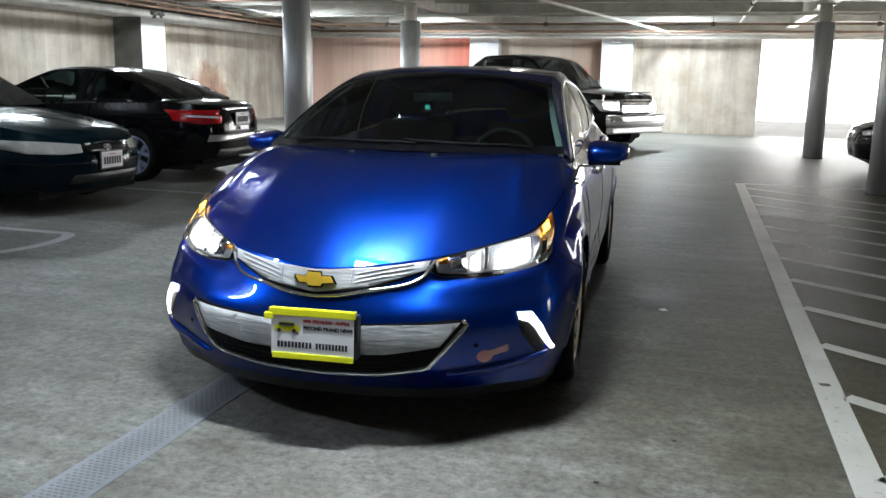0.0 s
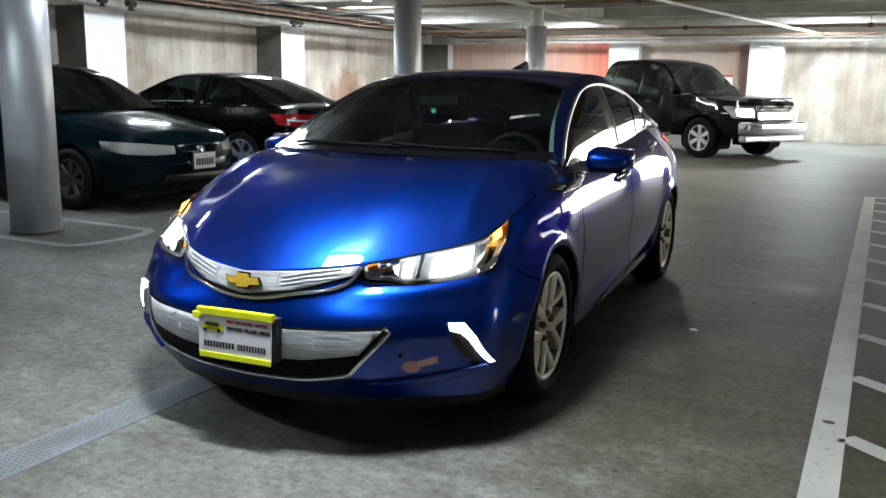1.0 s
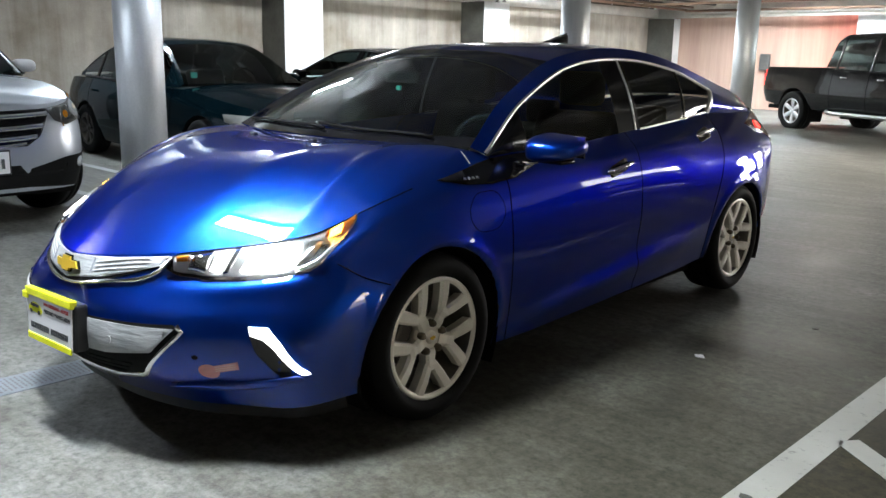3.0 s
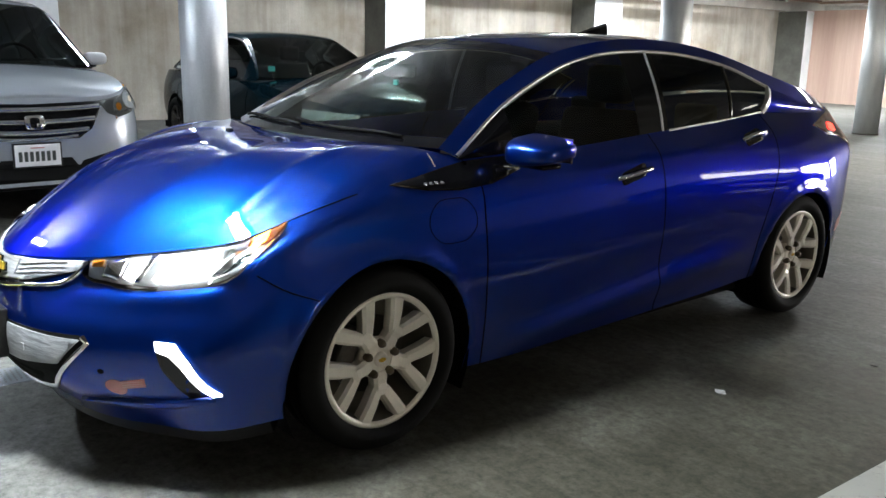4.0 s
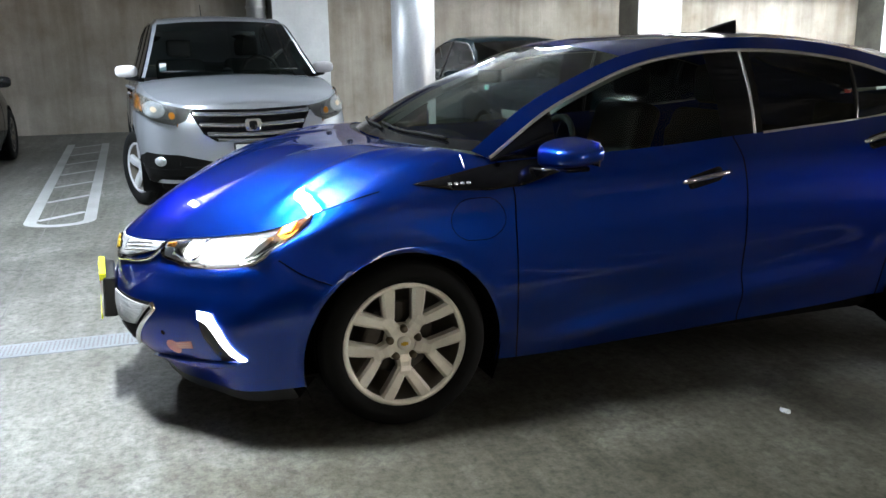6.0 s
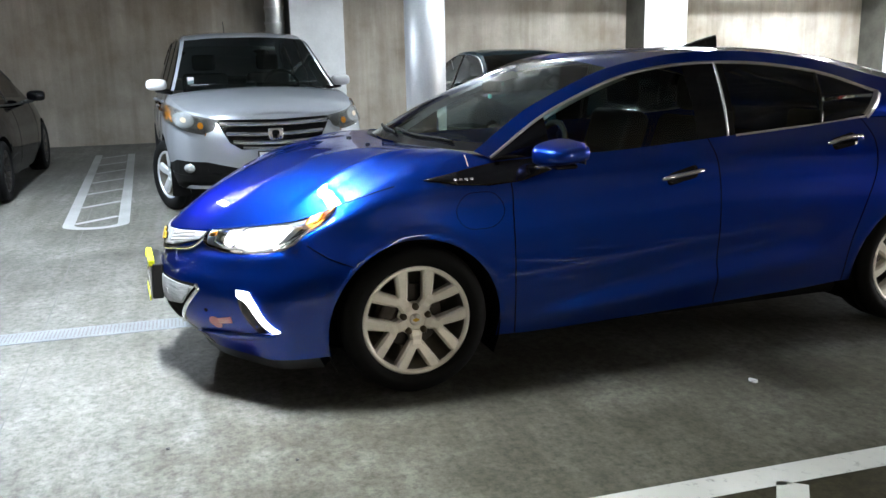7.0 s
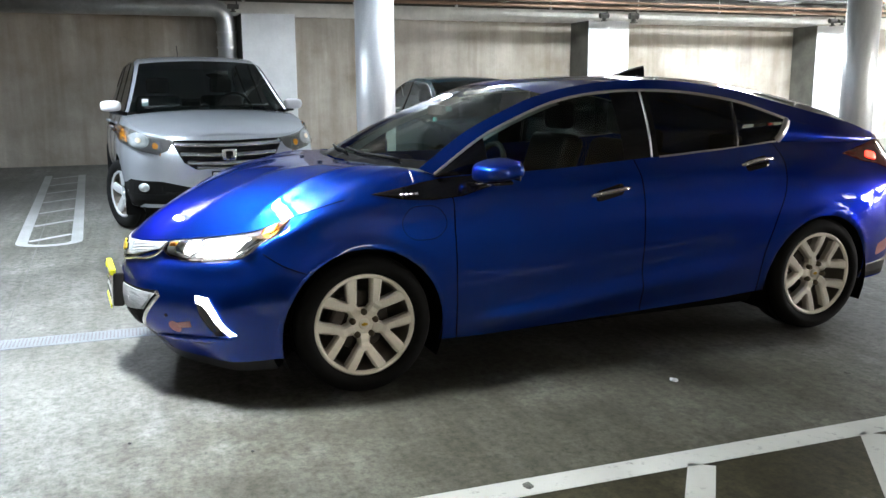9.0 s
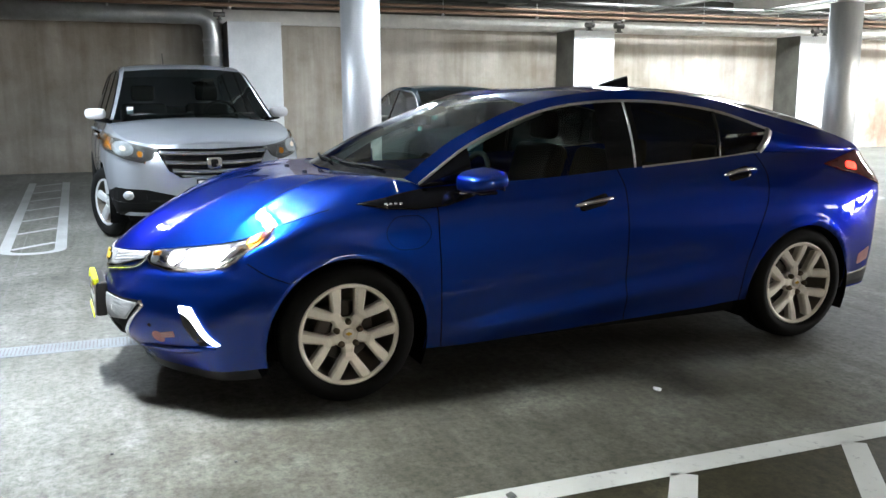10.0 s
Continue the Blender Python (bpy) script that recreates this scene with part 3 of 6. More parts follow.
def rounded(points, r=0.01, n=3):
    """The outline with its corners rounded."""
    out = []
    k = len(points)
    for i in range(k):
        p, a, b = Vector(points[i]), Vector(points[i - 1]), Vector(points[(i + 1) % k])
        ra = min(r, (a - p).length * 0.45)
        rb = min(r, (b - p).length * 0.45)
        s, e = p + (a - p).normalized() * ra, p + (b - p).normalized() * rb
        for j in range(n + 1):
            u = j / n
            out.append(tuple((1 - u) ** 2 * s + 2 * u * (1 - u) * p + u * u * e))
    return out


def patch(tree, view, outline, lift=0.003, thick=0.008, cell=0.03, push=None):
    """A panel of the given outline that follows the shell."""
    bm = bmesh.new()
    f = bm.faces.new([bm.verts.new((a, b, 0)) for a, b in outline])
    bm.normal_update()
    bmesh.ops.triangulate(bm, faces=[f], ngon_method="EAR_CLIP")
    A, B = [p[0] for p in outline], [p[1] for p in outline]
    for lo, hi, nrm in ((min(A), max(A), (1, 0, 0)), (min(B), max(B), (0, 1, 0))):
        k = max(1, int((hi - lo) / cell))
        for i in range(1, k):
            c = lo + (hi - lo) * i / k
            bmesh.ops.bisect_plane(bm, geom=bm.verts[:] + bm.edges[:] + bm.faces[:], plane_co=Vector(nrm) * c, plane_no=nrm, dist=1e-5)
    bmesh.ops.remove_doubles(bm, verts=bm.verts, dist=1e-5)
    normals = {}
    for v in bm.verts:
        p, n = cast(tree, view, v.co.x, v.co.y)
        v.co = p + n * (lift + (push(v.co.x, v.co.y) if push else 0))
        normals[v] = n
    bm.normal_update()
    d = AXES[view][1]
    if sum(f.normal.dot(d) * f.calc_area() for f in bm.faces) > 0:
        bmesh.ops.reverse_faces(bm, faces=bm.faces)
    if thick:
        rim = [e for e in bm.edges if len(e.link_faces) == 1]
        back = {v: bm.verts.new(v.co - normals[v] * thick) for e in rim for v in e.verts}
        for e in rim:
            p, q = e.verts
            bm.faces.new((p, q, back[q], back[p]))
        bmesh.ops.recalc_face_normals(bm, faces=bm.faces)
    return bm


def sample(G, v, u):
    """The point and normal of a grid at fractional row v and column u."""
    def at(vv, uu):
        vv, uu = min(max(vv, 0), G.shape[0] - 1.0001), min(max(uu, 0), G.shape[1] - 1.0001)
        i, j = int(vv), int(uu)
        a, b = vv - i, uu - j
        return (1 - a) * ((1 - b) * G[i, j] + b * G[i, j + 1]) + a * ((1 - b) * G[i + 1, j] + b * G[i + 1, j + 1])
    p = at(v, u)
    n = np.cross(at(v, u + .6) - at(v, u - .6), at(v + .6, u) - at(v - .6, u))
    n = Vector(n)
    n.normalize()
    return Vector(p), n


def grid_panel(G, us, lows, highs, side, lift=0.004, thick=0.006, nv=6, bulge=0.0):
    """A panel on a lofted grid between two edge lines given as rows per column."""
    bm = bmesh.new()
    V, Bk = [], []
    for k, u in enumerate(us):
        col, bk = [], []
        for i in range(nv + 1):
            f = i / nv
            p, n = sample(G, lows[k] + (highs[k] - lows[k]) * f, u)
            if n.x < 0 and p.x > .3:
                n = -n
            q = p + n * (lift + bulge * math.sin(math.pi * f) * math.sin(math.pi * k / (len(us) - 1)))
            b = p + n * (lift - thick)
            col.append(bm.verts.new((side * q.x, q.y, q.z)))
            bk.append(bm.verts.new((side * b.x, b.y, b.z)))
        V.append(col)
        Bk.append(bk)
    m = len(us) - 1
    for k in range(m):
        for i in range(nv):
            bm.faces.new((V[k][i], V[k + 1][i], V[k + 1][i + 1], V[k][i + 1]))
        if thick:
            bm.faces.new((V[k][0], Bk[k][0], Bk[k + 1][0], V[k + 1][0]))
            bm.faces.new((V[k][nv], V[k + 1][nv], Bk[k + 1][nv], Bk[k][nv]))
    if thick:
        for k in (0, m):
            for i in range(nv):
                bm.faces.new((V[k][i], V[k][i + 1], Bk[k][i + 1], Bk[k][i]))
    bmesh.ops.remove_doubles(bm, verts=[v for c in V for v in c], dist=0.0002)
    loose = [v for v in bm.verts if not v.link_faces]
    bmesh.ops.delete(bm, geom=loose, context="VERTS")
    bmesh.ops.recalc_face_normals(bm, faces=bm.faces)
    return bm


def strip(tree, view, points, width, lift=0.0015, smooth=True, closed=False, step=0.025):
    """A thin raised bead along a line on the shell."""
    P = [Vector((*p, 0)) for p in points]
    if closed:
        P.append(P[0])
    t = np.concatenate([[0], np.cumsum([max((b - a).length, 1e-5) for a, b in zip(P, P[1:])])])
    n = max(2, int(t[-1] / step) + 1)
    q = np.linspace(0, t[-1], n)
    arr = np.array([tuple(p) for p in P])
    line = hermite(t, arr, q) if smooth and len(P) > 2 else np.stack([np.interp(q, t, arr[:, k]) for k in range(3)], 1)
    S = [cast(tree, view, a, b) for a, b, _ in line]
    return bead([s[0] for s in S], [s[1] for s in S], width, lift)


def bead(pts, normals, width, lift):
    bm = bmesh.new()
    rings = []
    for i, (p, nrm) in enumerate(zip(pts, normals)):
        tan = (Vector(pts[min(i + 1, len(pts) - 1)]) - Vector(pts[max(i - 1, 0)])).normalized()
        side = nrm.cross(tan).normalized() * width / 2
        p = Vector(p)
        rings.append([bm.verts.new(q) for q in (p - side - nrm * 0.004, p - side * 0.85 + nrm * lift, p + side * 0.85 + nrm * lift, p + side - nrm * 0.004)])
    for a, b in zip(rings, rings[1:]):
        for k in range(3):
            bm.faces.new((a[k], b[k], b[k + 1], a[k + 1]))
    bmesh.ops.recalc_face_normals(bm, faces=bm.faces)
    return bm


def flip_x(pts):
    return [(-a, b) for a, b in pts]


def car_wheel(parent, x, y, r, width, rim_r, style, side, alloy, steer=0.0, name="wheel"):
    """A wheel with tyre, rim, spokes, nuts and brake; side +1 faces +x."""
    bm = bmesh.new()
    w = width / 2
    spokes = style["spokes"]
    # rim barrel and lip
    revolve(bm, [(rim_r, w * 0.86), (rim_r + 0.006, w * 0.95), (rim_r - 0.004, w * 1.0), (rim_r - 0.014, w * 0.985), (rim_r - 0.02, w * 0.9)], 56)
    wheel = part(name, bm, alloy, parent, style.get("label", ""), smooth=True)
    bm = bmesh.new()
    revolve(bm, [(rim_r - 0.02, w * 0.9), (rim_r - 0.026, w * 0.55), (rim_r - 0.028, -w * 0.5), (0.05, -w * 0.52)], 40)
    part("barrel", bm, BARREL_MAT, wheel, "inside of the rim, toned dark for shade", smooth=True)
    bm = bmesh.new()
    revolve(bm, [(0.0, w * 0.72), (0.05, w * 0.74), (0.074, w * 0.68), (0.075, w * 0.5), (0.06, w * 0.1)], 30)
    part("hub", bm, alloy, wheel, smooth=True)
    bm = bmesh.new()
    face = w * style.get("face", 0.78)

    def bar(a0, r0, w0, a1, r1, w1, x0, x1, deep):
        """A tapering spoke between two polar places, with chamfered flanks."""
        ends = []
        p0 = Vector((0, r0 * math.cos(a0), r0 * math.sin(a0)))
        p1 = Vector((0, r1 * math.cos(a1), r1 * math.sin(a1)))
        t = (p1 - p0).normalized()
        s = Vector((1, 0, 0)).cross(t)
        for p, ww, xx in ((p0, w0, x0), ((p0 + p1) / 2, (w0 + w1) / 2, (x0 + x1) / 2 + 0.004), (p1, w1, x1)):
            ends.append([bm.verts.new(p + s * ww * 0.5 + Vector((xx - deep, 0, 0))), bm.verts.new(p + s * ww * 0.5 + Vector((xx - 0.01, 0, 0))),
                         bm.verts.new(p + s * ww * 0.3 + Vector((xx, 0, 0))), bm.verts.new(p - s * ww * 0.3 + Vector((xx, 0, 0))),
                         bm.verts.new(p - s * ww * 0.5 + Vector((xx - 0.01, 0, 0))), bm.verts.new(p - s * ww * 0.5 + Vector((xx - deep, 0, 0)))])
        for e0, e1 in zip(ends, ends[1:]):
            for k in range(6):
                bm.faces.new((e0[k], e1[k], e1[(k + 1) % 6], e0[(k + 1) % 6]))
        bm.faces.new(ends[-1])
        bm.faces.new(ends[0][::-1])

    for k in range(spokes):
        a = math.pi / 2 + style.get("turn", 0.0) + 2 * math.pi * k / spokes
        if style["kind"] == "split":
            fork = style["fork"]
            bar(a, 0.045, 0.062, a, rim_r * 0.4, 0.05, face * 0.9, face * 0.94, 0.045)
            bar(a, rim_r * 0.36, 0.048, a, rim_r * 0.54, 0.074, face * 0.94, face * 0.98, 0.045)
            for k2 in (-1, 1):
                bar(a + k2 * .12, rim_r * 0.47, 0.042, a + k2 * fork, rim_r - 0.006, 0.056, face * 0.975, w * 0.97, 0.045)
        else:
            bar(a, 0.05, style.get("w0", 0.05), a, rim_r - 0.008, style.get("w1", 0.06), face, w * 0.9, 0.03)
        bmesh.ops.recalc_face_normals(bm, faces=bm.faces)
        part("spoke", bm, alloy, wheel)
        bm = bmesh.new()
    bm.free()
    turn = Matrix.Rotation(steer, 4, "Z") if side > 0 else Matrix.Rotation(math.pi + steer, 4, "Z")
    wheel.matrix_basis = Matrix.Translation((x, y, r)) @ turn
    # tyre
    bm = bmesh.new()
    revolve(bm, [(rim_r - 0.006, w * 0.8), (rim_r + 0.004, w * 1.0), (rim_r + 0.03, w * 1.13), (r - 0.045, w * 1.12), (r - 0.02, w * 1.02), (r - 0.006, w * 0.86),
                 (r - 0.001, w * 0.6), (r - 0.008, w * 0.55), (r - 0.008, w * 0.5), (r, w * 0.45), (r, w * 0.05), (r - 0.008, w * 0.03), (r - 0.008, -w * 0.03), (r, -w * 0.05),
                 (r, -w * 0.5), (r - 0.006, -w * 0.86), (r - 0.03, -w * 1.08), (rim_r + 0.03, -w * 1.1), (rim_r - 0.006, -w * 0.8)], 72)
    part("tyre", bm, RUBBER_MAT, wheel, "black rubber tyre", smooth=True)
    bm = bmesh.new()
    revolve(bm, [(0.0, 0.012), (0.02, 0.011), (0.026, 0.004), (0.027, -0.01)], 24, (w * 0.74, 0, 0))
    part("centre_cap", bm, alloy, wheel, smooth=True)
    if style.get("nuts"):
        bm = boxed(w * .74 + .01, w * .74 + .0135, -.014, .014, -.005, .005, bevel=.001)
        box(bm, w * .74 + .01, w * .74 + .0132, -.005, .005, -.008, .008)
        part("cap_mark", bm, GOLD_MAT, wheel, "small gold emblem")
        for k in range(5):
            a = math.pi / 2 + 2 * math.pi * (k + .5) / 5 + style.get("turn", 0.0)
            bm = bmesh.new()
            revolve(bm, [(0.0, 0.022), (0.009, 0.022), (0.0145, 0.013), (0.015, -0.01)], 12, (w * 0.75, 0.057 * math.cos(a), 0.057 * math.sin(a)))
            part("lug_nut", bm, NUT_MAT, wheel, smooth=True)
        bm = bmesh.new()
        revolve(bm, [(0.06, 0.014), (0.138, 0.014), (0.14, 0.01), (0.14, -0.01), (0.06, -0.01)], 40, (-w * 0.05, 0, 0))
        part("brake_disc", bm, DULL_ALLOY, wheel)
        sgn = -side
        bm = bmesh.new()
        box(bm, -0.03, 0.05, 0.075, 0.15, -0.075, 0.075, bevel=0.015)
        bmesh.ops.rotate(bm, cent=(0, 0, 0), matrix=Matrix.Rotation(math.pi * 0.86 if side > 0 else 0.15, 3, "X"), verts=bm.verts)
        part("brake_caliper", bm, DULL_ALLOY, wheel)
    return wheel


def arch_liner(parent, y, r_in, zc, x0, x1):
    """The dark well above a wheel, open below and outwards."""
    for sgn in (1, -1):
        bm = bmesh.new()
        n = 20
        a, b = [], []
        for k in range(n + 1):
            ang = math.radians(-25) + math.radians(230) * k / n
            yy, zz = y + r_in * math.cos(ang), zc + r_in * math.sin(ang)
            a.append(bm.verts.new((sgn * x0, yy, zz)))
            b.append(bm.verts.new((sgn * x1, yy, zz)))
        for k in range(n):
            bm.faces.new((a[k], a[k + 1], b[k + 1], b[k]))
        bm.faces.new(a)
        part("wheel_arch_liner", bm, LINER_MAT, parent, smooth=False)


def seat(parent, x, y, z, material, w=0.5):
    """A car seat: cushion, backrest and head restraint."""
    s = part("seat", boxed(x - w / 2, x + w / 2, y - 0.28, y + 0.24, z, z + 0.16, bevel=0.05, segs=3), material, parent, smooth=True)
    bm = boxed(-w / 2, w / 2, -0.06, 0.08, 0, 0.6, bevel=0.05, segs=3)
    bmesh.ops.rotate(bm, cent=(0, 0, 0), matrix=Matrix.Rotation(radians(-18), 3, "X"), verts=bm.verts)
    bmesh.ops.translate(bm, vec=(x, y + 0.22, z + 0.1), verts=bm.verts)
    part("backrest", bm, material, s, smooth=True)
    bm = boxed(x - 0.13, x + 0.13, y + 0.37, y + 0.47, z + 0.7, z + 0.88, bevel=0.04, segs=3)
    part("head_restraint", bm, material, s, smooth=True)
    return s


def steering_wheel(parent, x, y, z):
    bm = bmesh.new()
    n, r = 28, 0.18
    pts = [(x + r * math.cos(2 * math.pi * k / n), y + 0.32 * r * math.sin(2 * math.pi * k / n), z + 0.95 * r * math.sin(2 * math.pi * k / n)) for k in range(n + 1)]
    sweep(bm, pts, 0.015, 6)
    for a in (0, math.pi, -math.pi / 2):
        tube(bm, (x, y, z), (x + r * math.cos(a), y + 0.32 * r * math.sin(a), z + 0.95 * r * math.sin(a)), 0.018, 6)
    return part("steering_wheel", bm, LINER_MAT, parent, smooth=True)


PARKED = Matrix.Rotation(radians(2.22), 4, "Z")


# ---- the blue hatchback: nose towards -y, front axle at y = 0, driver's side at +x ----
def blue_hatchback():
    car = thing("blue_hatchback", "metallic blue hatchback, lit headlamps, grey film on its grille", "car", m=PARKED)
    AX, AY2, WR = 0.0, 2.69, 0.325
    ARCHES = ((AX, .3, .38), (AY2, .3, .366))
    sill = [(0, -.875, .195), (.25, -.86, .195), (.45, -.805, .195), (.63, -.70, .195), (.80, -.575, .2), (.845, -.42, .205), (.846, 0, .22), (.852, .46, .205), (.857, 1.0, .215),
            (.857, 1.5, .23), (.852, 2.0, .245), (.85, 2.27, .26), (.845, 2.7, .26), (.82, 3.1, .25), (.71, 3.38, .25), (.45, 3.5, .26), (0, 3.53, .26)]
    lower = [(0, -1.0, .36), (.25, -.985, .36), (.45, -.93, .36), (.66, -.77, .355), (.832, -.6, .36), (.885, -.40, .38), (.882, 0, .42), (.88, .455, .37), (.876, 1.0, .39),
             (.876, 1.5, .42), (.882, 2.0, .45), (.888, 2.29, .47), (.89, 2.72, .49), (.858, 3.1, .48), (.74, 3.40, .48), (.46, 3.55, .48), (0, 3.58, .48)]
    middle = [(0, -1.0, .50), (.25, -.98, .50), (.45, -.915, .51), (.66, -.757, .52), (.83, -.575, .535), (.893, -.375, .57), (.9, 0, .62), (.893, .45, .58), (.885, 1.0, .56),
              (.885, 1.5, .59), (.895, 2.0, .63), (.902, 2.35, .66), (.902, 2.72, .69), (.866, 3.1, .69), (.75, 3.40, .68), (.47, 3.56, .68), (0, 3.59, .68)]
    lamp_foot = [(0, -.972, .585), (.25, -.93, .59), (.415, -.825, .622), (.615, -.695, .635), (.77, -.545, .66), (.826, -.45, .685), (.878, 0, .76), (.884, .445, .75), (.884, 1.0, .74),
                 (.886, 1.5, .77), (.887, 2.0, .80), (.884, 2.42, .83), (.872, 2.74, .85), (.83, 3.1, .86), (.745, 3.4, .86), (.47, 3.57, .87), (0, 3.6, .87)]
    shoulder = [(0, -.955, .645), (.23, -.90, .66), (.395, -.81, .675), (.61, -.635, .70), (.75, -.46, .735), (.81, -.31, .79), (.847, .02, .865), (.845, .445, .89), (.852, 1.0, .90),
                (.848, 1.5, .925), (.838, 2.0, .955), (.82, 2.45, .97), (.79, 2.76, .98), (.74, 3.1, .985), (.66, 3.37, .985), (.43, 3.52, .99), (0, 3.56, .99)]
    belt = [(0, -.945, .668), (.22, -.89, .682), (.385, -.80, .70), (.60, -.60, .735), (.735, -.43, .775), (.785, -.27, .835), (.812, .04, .915), (.79, .40, .972), (.778, 1.0, .985),
            (.757, 1.5, 1.013), (.737, 2.0, 1.04), (.722, 2.44, 1.07), (.715, 2.79, 1.06), (.68, 3.12, 1.06), (.60, 3.36, 1.07), (.4, 3.48, 1.1), (0, 3.52, 1.12)]
    G, st = loft([sill, lower, middle, lamp_foot, shoulder, belt], 0.022, 7, (True, True))
    # evened flanks
    Y, Z = G[..., 1], G[..., 2]
    flank = np.clip((Y - 0.35) / 0.25, 0, 1) * np.clip((2.6 - Y) / 0.3, 0, 1) * (G[..., 0] > 0.5)
    for _ in range(60):
        X = G[..., 0].copy()
        X[:, 1:-1] = (X[:, :-2] + 2 * X[:, 1:-1] + X[:, 2:]) / 4
        X[1:-1] = (X[:-2] + 4 * X[1:-1] + X[2:]) / 6
        G[..., 0] += (X - G[..., 0]) * flank
    # upward-facing wedge pressed into the lower doors, rising towards the rear wheel
    hi_line, lo_line = 0.315 + 0.125 * (Y - 0.5), 0.265 + 0.085 * (Y - 0.5)
    along = np.clip((Y - 0.45) / 0.35, 0, 1) * np.clip((2.3 - Y) / 0.35, 0, 1)
    down = np.clip((hi_line - Z) / np.maximum(hi_line - lo_line, 1e-3), 0, 1)
    down = down * down * (3 - 2 * down)
    tuck = np.clip((lo_line - Z) / 0.09, 0, 1)
    dish = np.exp(-((Z - hi_line - 0.04) / 0.07) ** 2)
    G[..., 0] += along * (0.018 * down - 0.02 * tuck - 0.007 * dish)
    # flared lips round the wheel arches
    for yc, zc, ar in ARCHES:
        d = np.hypot(Y - yc, Z - zc)
        G[..., 0] += 0.011 * np.exp(-((d - ar - 0.01) / 0.03) ** 2) * (np.abs(G[..., 0]) > 0.5) * (Z > 0.28)

    # ledge under the headlamps
    ust = np.interp(np.arange(G.shape[1]), st, np.arange(len(st)))
    ledge = np.clip((ust - 1.7) / .4, 0, 1) * np.clip((4.6 - ust) / .6, 0, 1)
    out = G[20, :, :2] - np.array([0, .2])
    out = out / np.maximum(np.linalg.norm(out, axis=1), .1)[:, None]
    for r, k in ((17, .003), (18, .008), (19, .014), (20, .012)):
        G[r, :, :2] += out * (ledge * k)[:, None]

    def panel(name, a, b, sides, label=""):
        bm = skin(G[:, st[a]:st[b] + 1], sides)
        for yc, zc, ar in ARCHES:
            cut_arch(bm, yc, zc, ar)
        return part(name, bm, BLUE_PAINT, car, label, smooth=True)

    panel("front_bumper", 0, 5, (1, -1))
    for s in (1, -1):
        panel("front_wing", 5, 7, (s,))
        panel("front_door", 7, 9, (s,))
        panel("rear_door", 9, 11, (s,))
    panel("rear_body", 11, 16, (1, -1))
    # bonnet
    cowl = np.array([(0, .1, 1.015), (.2, .105, 1.017), (.36, .12, 1.02), (.52, .16, 1.022), (.63, .2, 1.022), (.69, .235, 1.019), (.737, .285, 1.008), (.772, .36, .992)])
    edge = G[-1, : st[7] + 1]
    S = np.interp(np.arange(st[7] + 1), st[:8], np.arange(8))
    top = np.stack([np.interp(S, np.arange(8), cowl[:, k]) for k in range(3)], 1)
    power = np.interp(S, [0, 2, 4, 6, 7], [2.7, 2.5, 2.0, 1.5, 1.0])
    nv = 34
    H = np.zeros((nv + 1, len(edge), 3))
    for i in range(nv + 1):
        v = i / nv
        H[i] = edge + (top - edge) * v
        H[i, :, 2] = edge[:, 2] + (top[:, 2] - edge[:, 2]) * (1 - (1 - v) ** power)
        # a raised fold from each headlight towards the screen
        H[i, :, 2] += math.sin(math.pi * min(1, v * 1.05)) * (0.008 * np.exp(-((S - 3.0) / 0.9) ** 2) + 0.013 * np.exp(-((S - 3.5) / 0.22) ** 2) + 0.006 * np.exp(-((S - 2.0) / 0.45) ** 2))
    hood_bm = skin(H)
    part("bonnet", hood_bm, BLUE_PAINT, car, smooth=True)
    hood_tree = tree_of(skin(H))
    shell_bm = skin(G)
    tree = tree_of(shell_bm)
    # greenhouse
    g0 = [(.79, .37, .972), (.784, .66, .973), (.78, .85, .975), (.77, 1.15, .993), (.757, 1.45, 1.01), (.75, 1.66, 1.02), (.737, 1.95, 1.037), (.726, 2.25, 1.055), (.718, 2.47, 1.075),
          (.712, 2.8, 1.06), (.68, 3.12, 1.045), (.6, 3.36, 1.03)]
    g1 = [(.788, .375, .985), (.722, .655, 1.153), (.695, .80, 1.215), (.65, 1.10, 1.315), (.625, 1.42, 1.358), (.615, 1.66, 1.363), (.62, 1.95, 1.345), (.645, 2.27, 1.29), (.678, 2.58, 1.195),
          (.682, 2.85, 1.14), (.66, 3.12, 1.105), (.595, 3.36, 1.065)]
    g2 = [(.765, .31, 1.015), (.68, .60, 1.186), (.65, .75, 1.25), (.60, 1.04, 1.35), (.575, 1.42, 1.41), (.567, 1.66, 1.419), (.567, 1.95, 1.406), (.575, 2.27, 1.36), (.588, 2.60, 1.285),
          (.592, 2.85, 1.228), (.592, 3.12, 1.168), (.56, 3.36, 1.1)]
    g4 = [(0, .11, 1.02), (0, .43, 1.183), (0, .64, 1.27), (0, .97, 1.4), (0, 1.35, 1.441), (0, 1.66, 1.45), (0, 1.97, 1.447), (0, 2.3, 1.425), (0, 2.65, 1.378), (0, 2.9, 1.328),
          (0, 3.2, 1.25), (0, 3.5, 1.135)]
    g3 = [(b[0] * 0.58, a[1] + (b[1] - a[1]) * 0.3, a[2] + (b[2] - a[2]) * 0.27) for a, b in zip(g4, g2)]
    side, ss = loft([g0, g1], 0.022, 8)
    rail, rs = loft([g1, g2], 0.022, 5)
    crown, cs = loft([g2, g3, g4], 0.022, 12)
    # glass bulges a little
    for i in range(side.shape[0]):
        f = i / (side.shape[0] - 1)
        side[i, :, 0] += 0.018 * math.sin(math.pi * f)

    def pane(name, grid, mat, sides, label=""):
        return part(name, skin(grid, sides), mat, car, label, smooth=True)

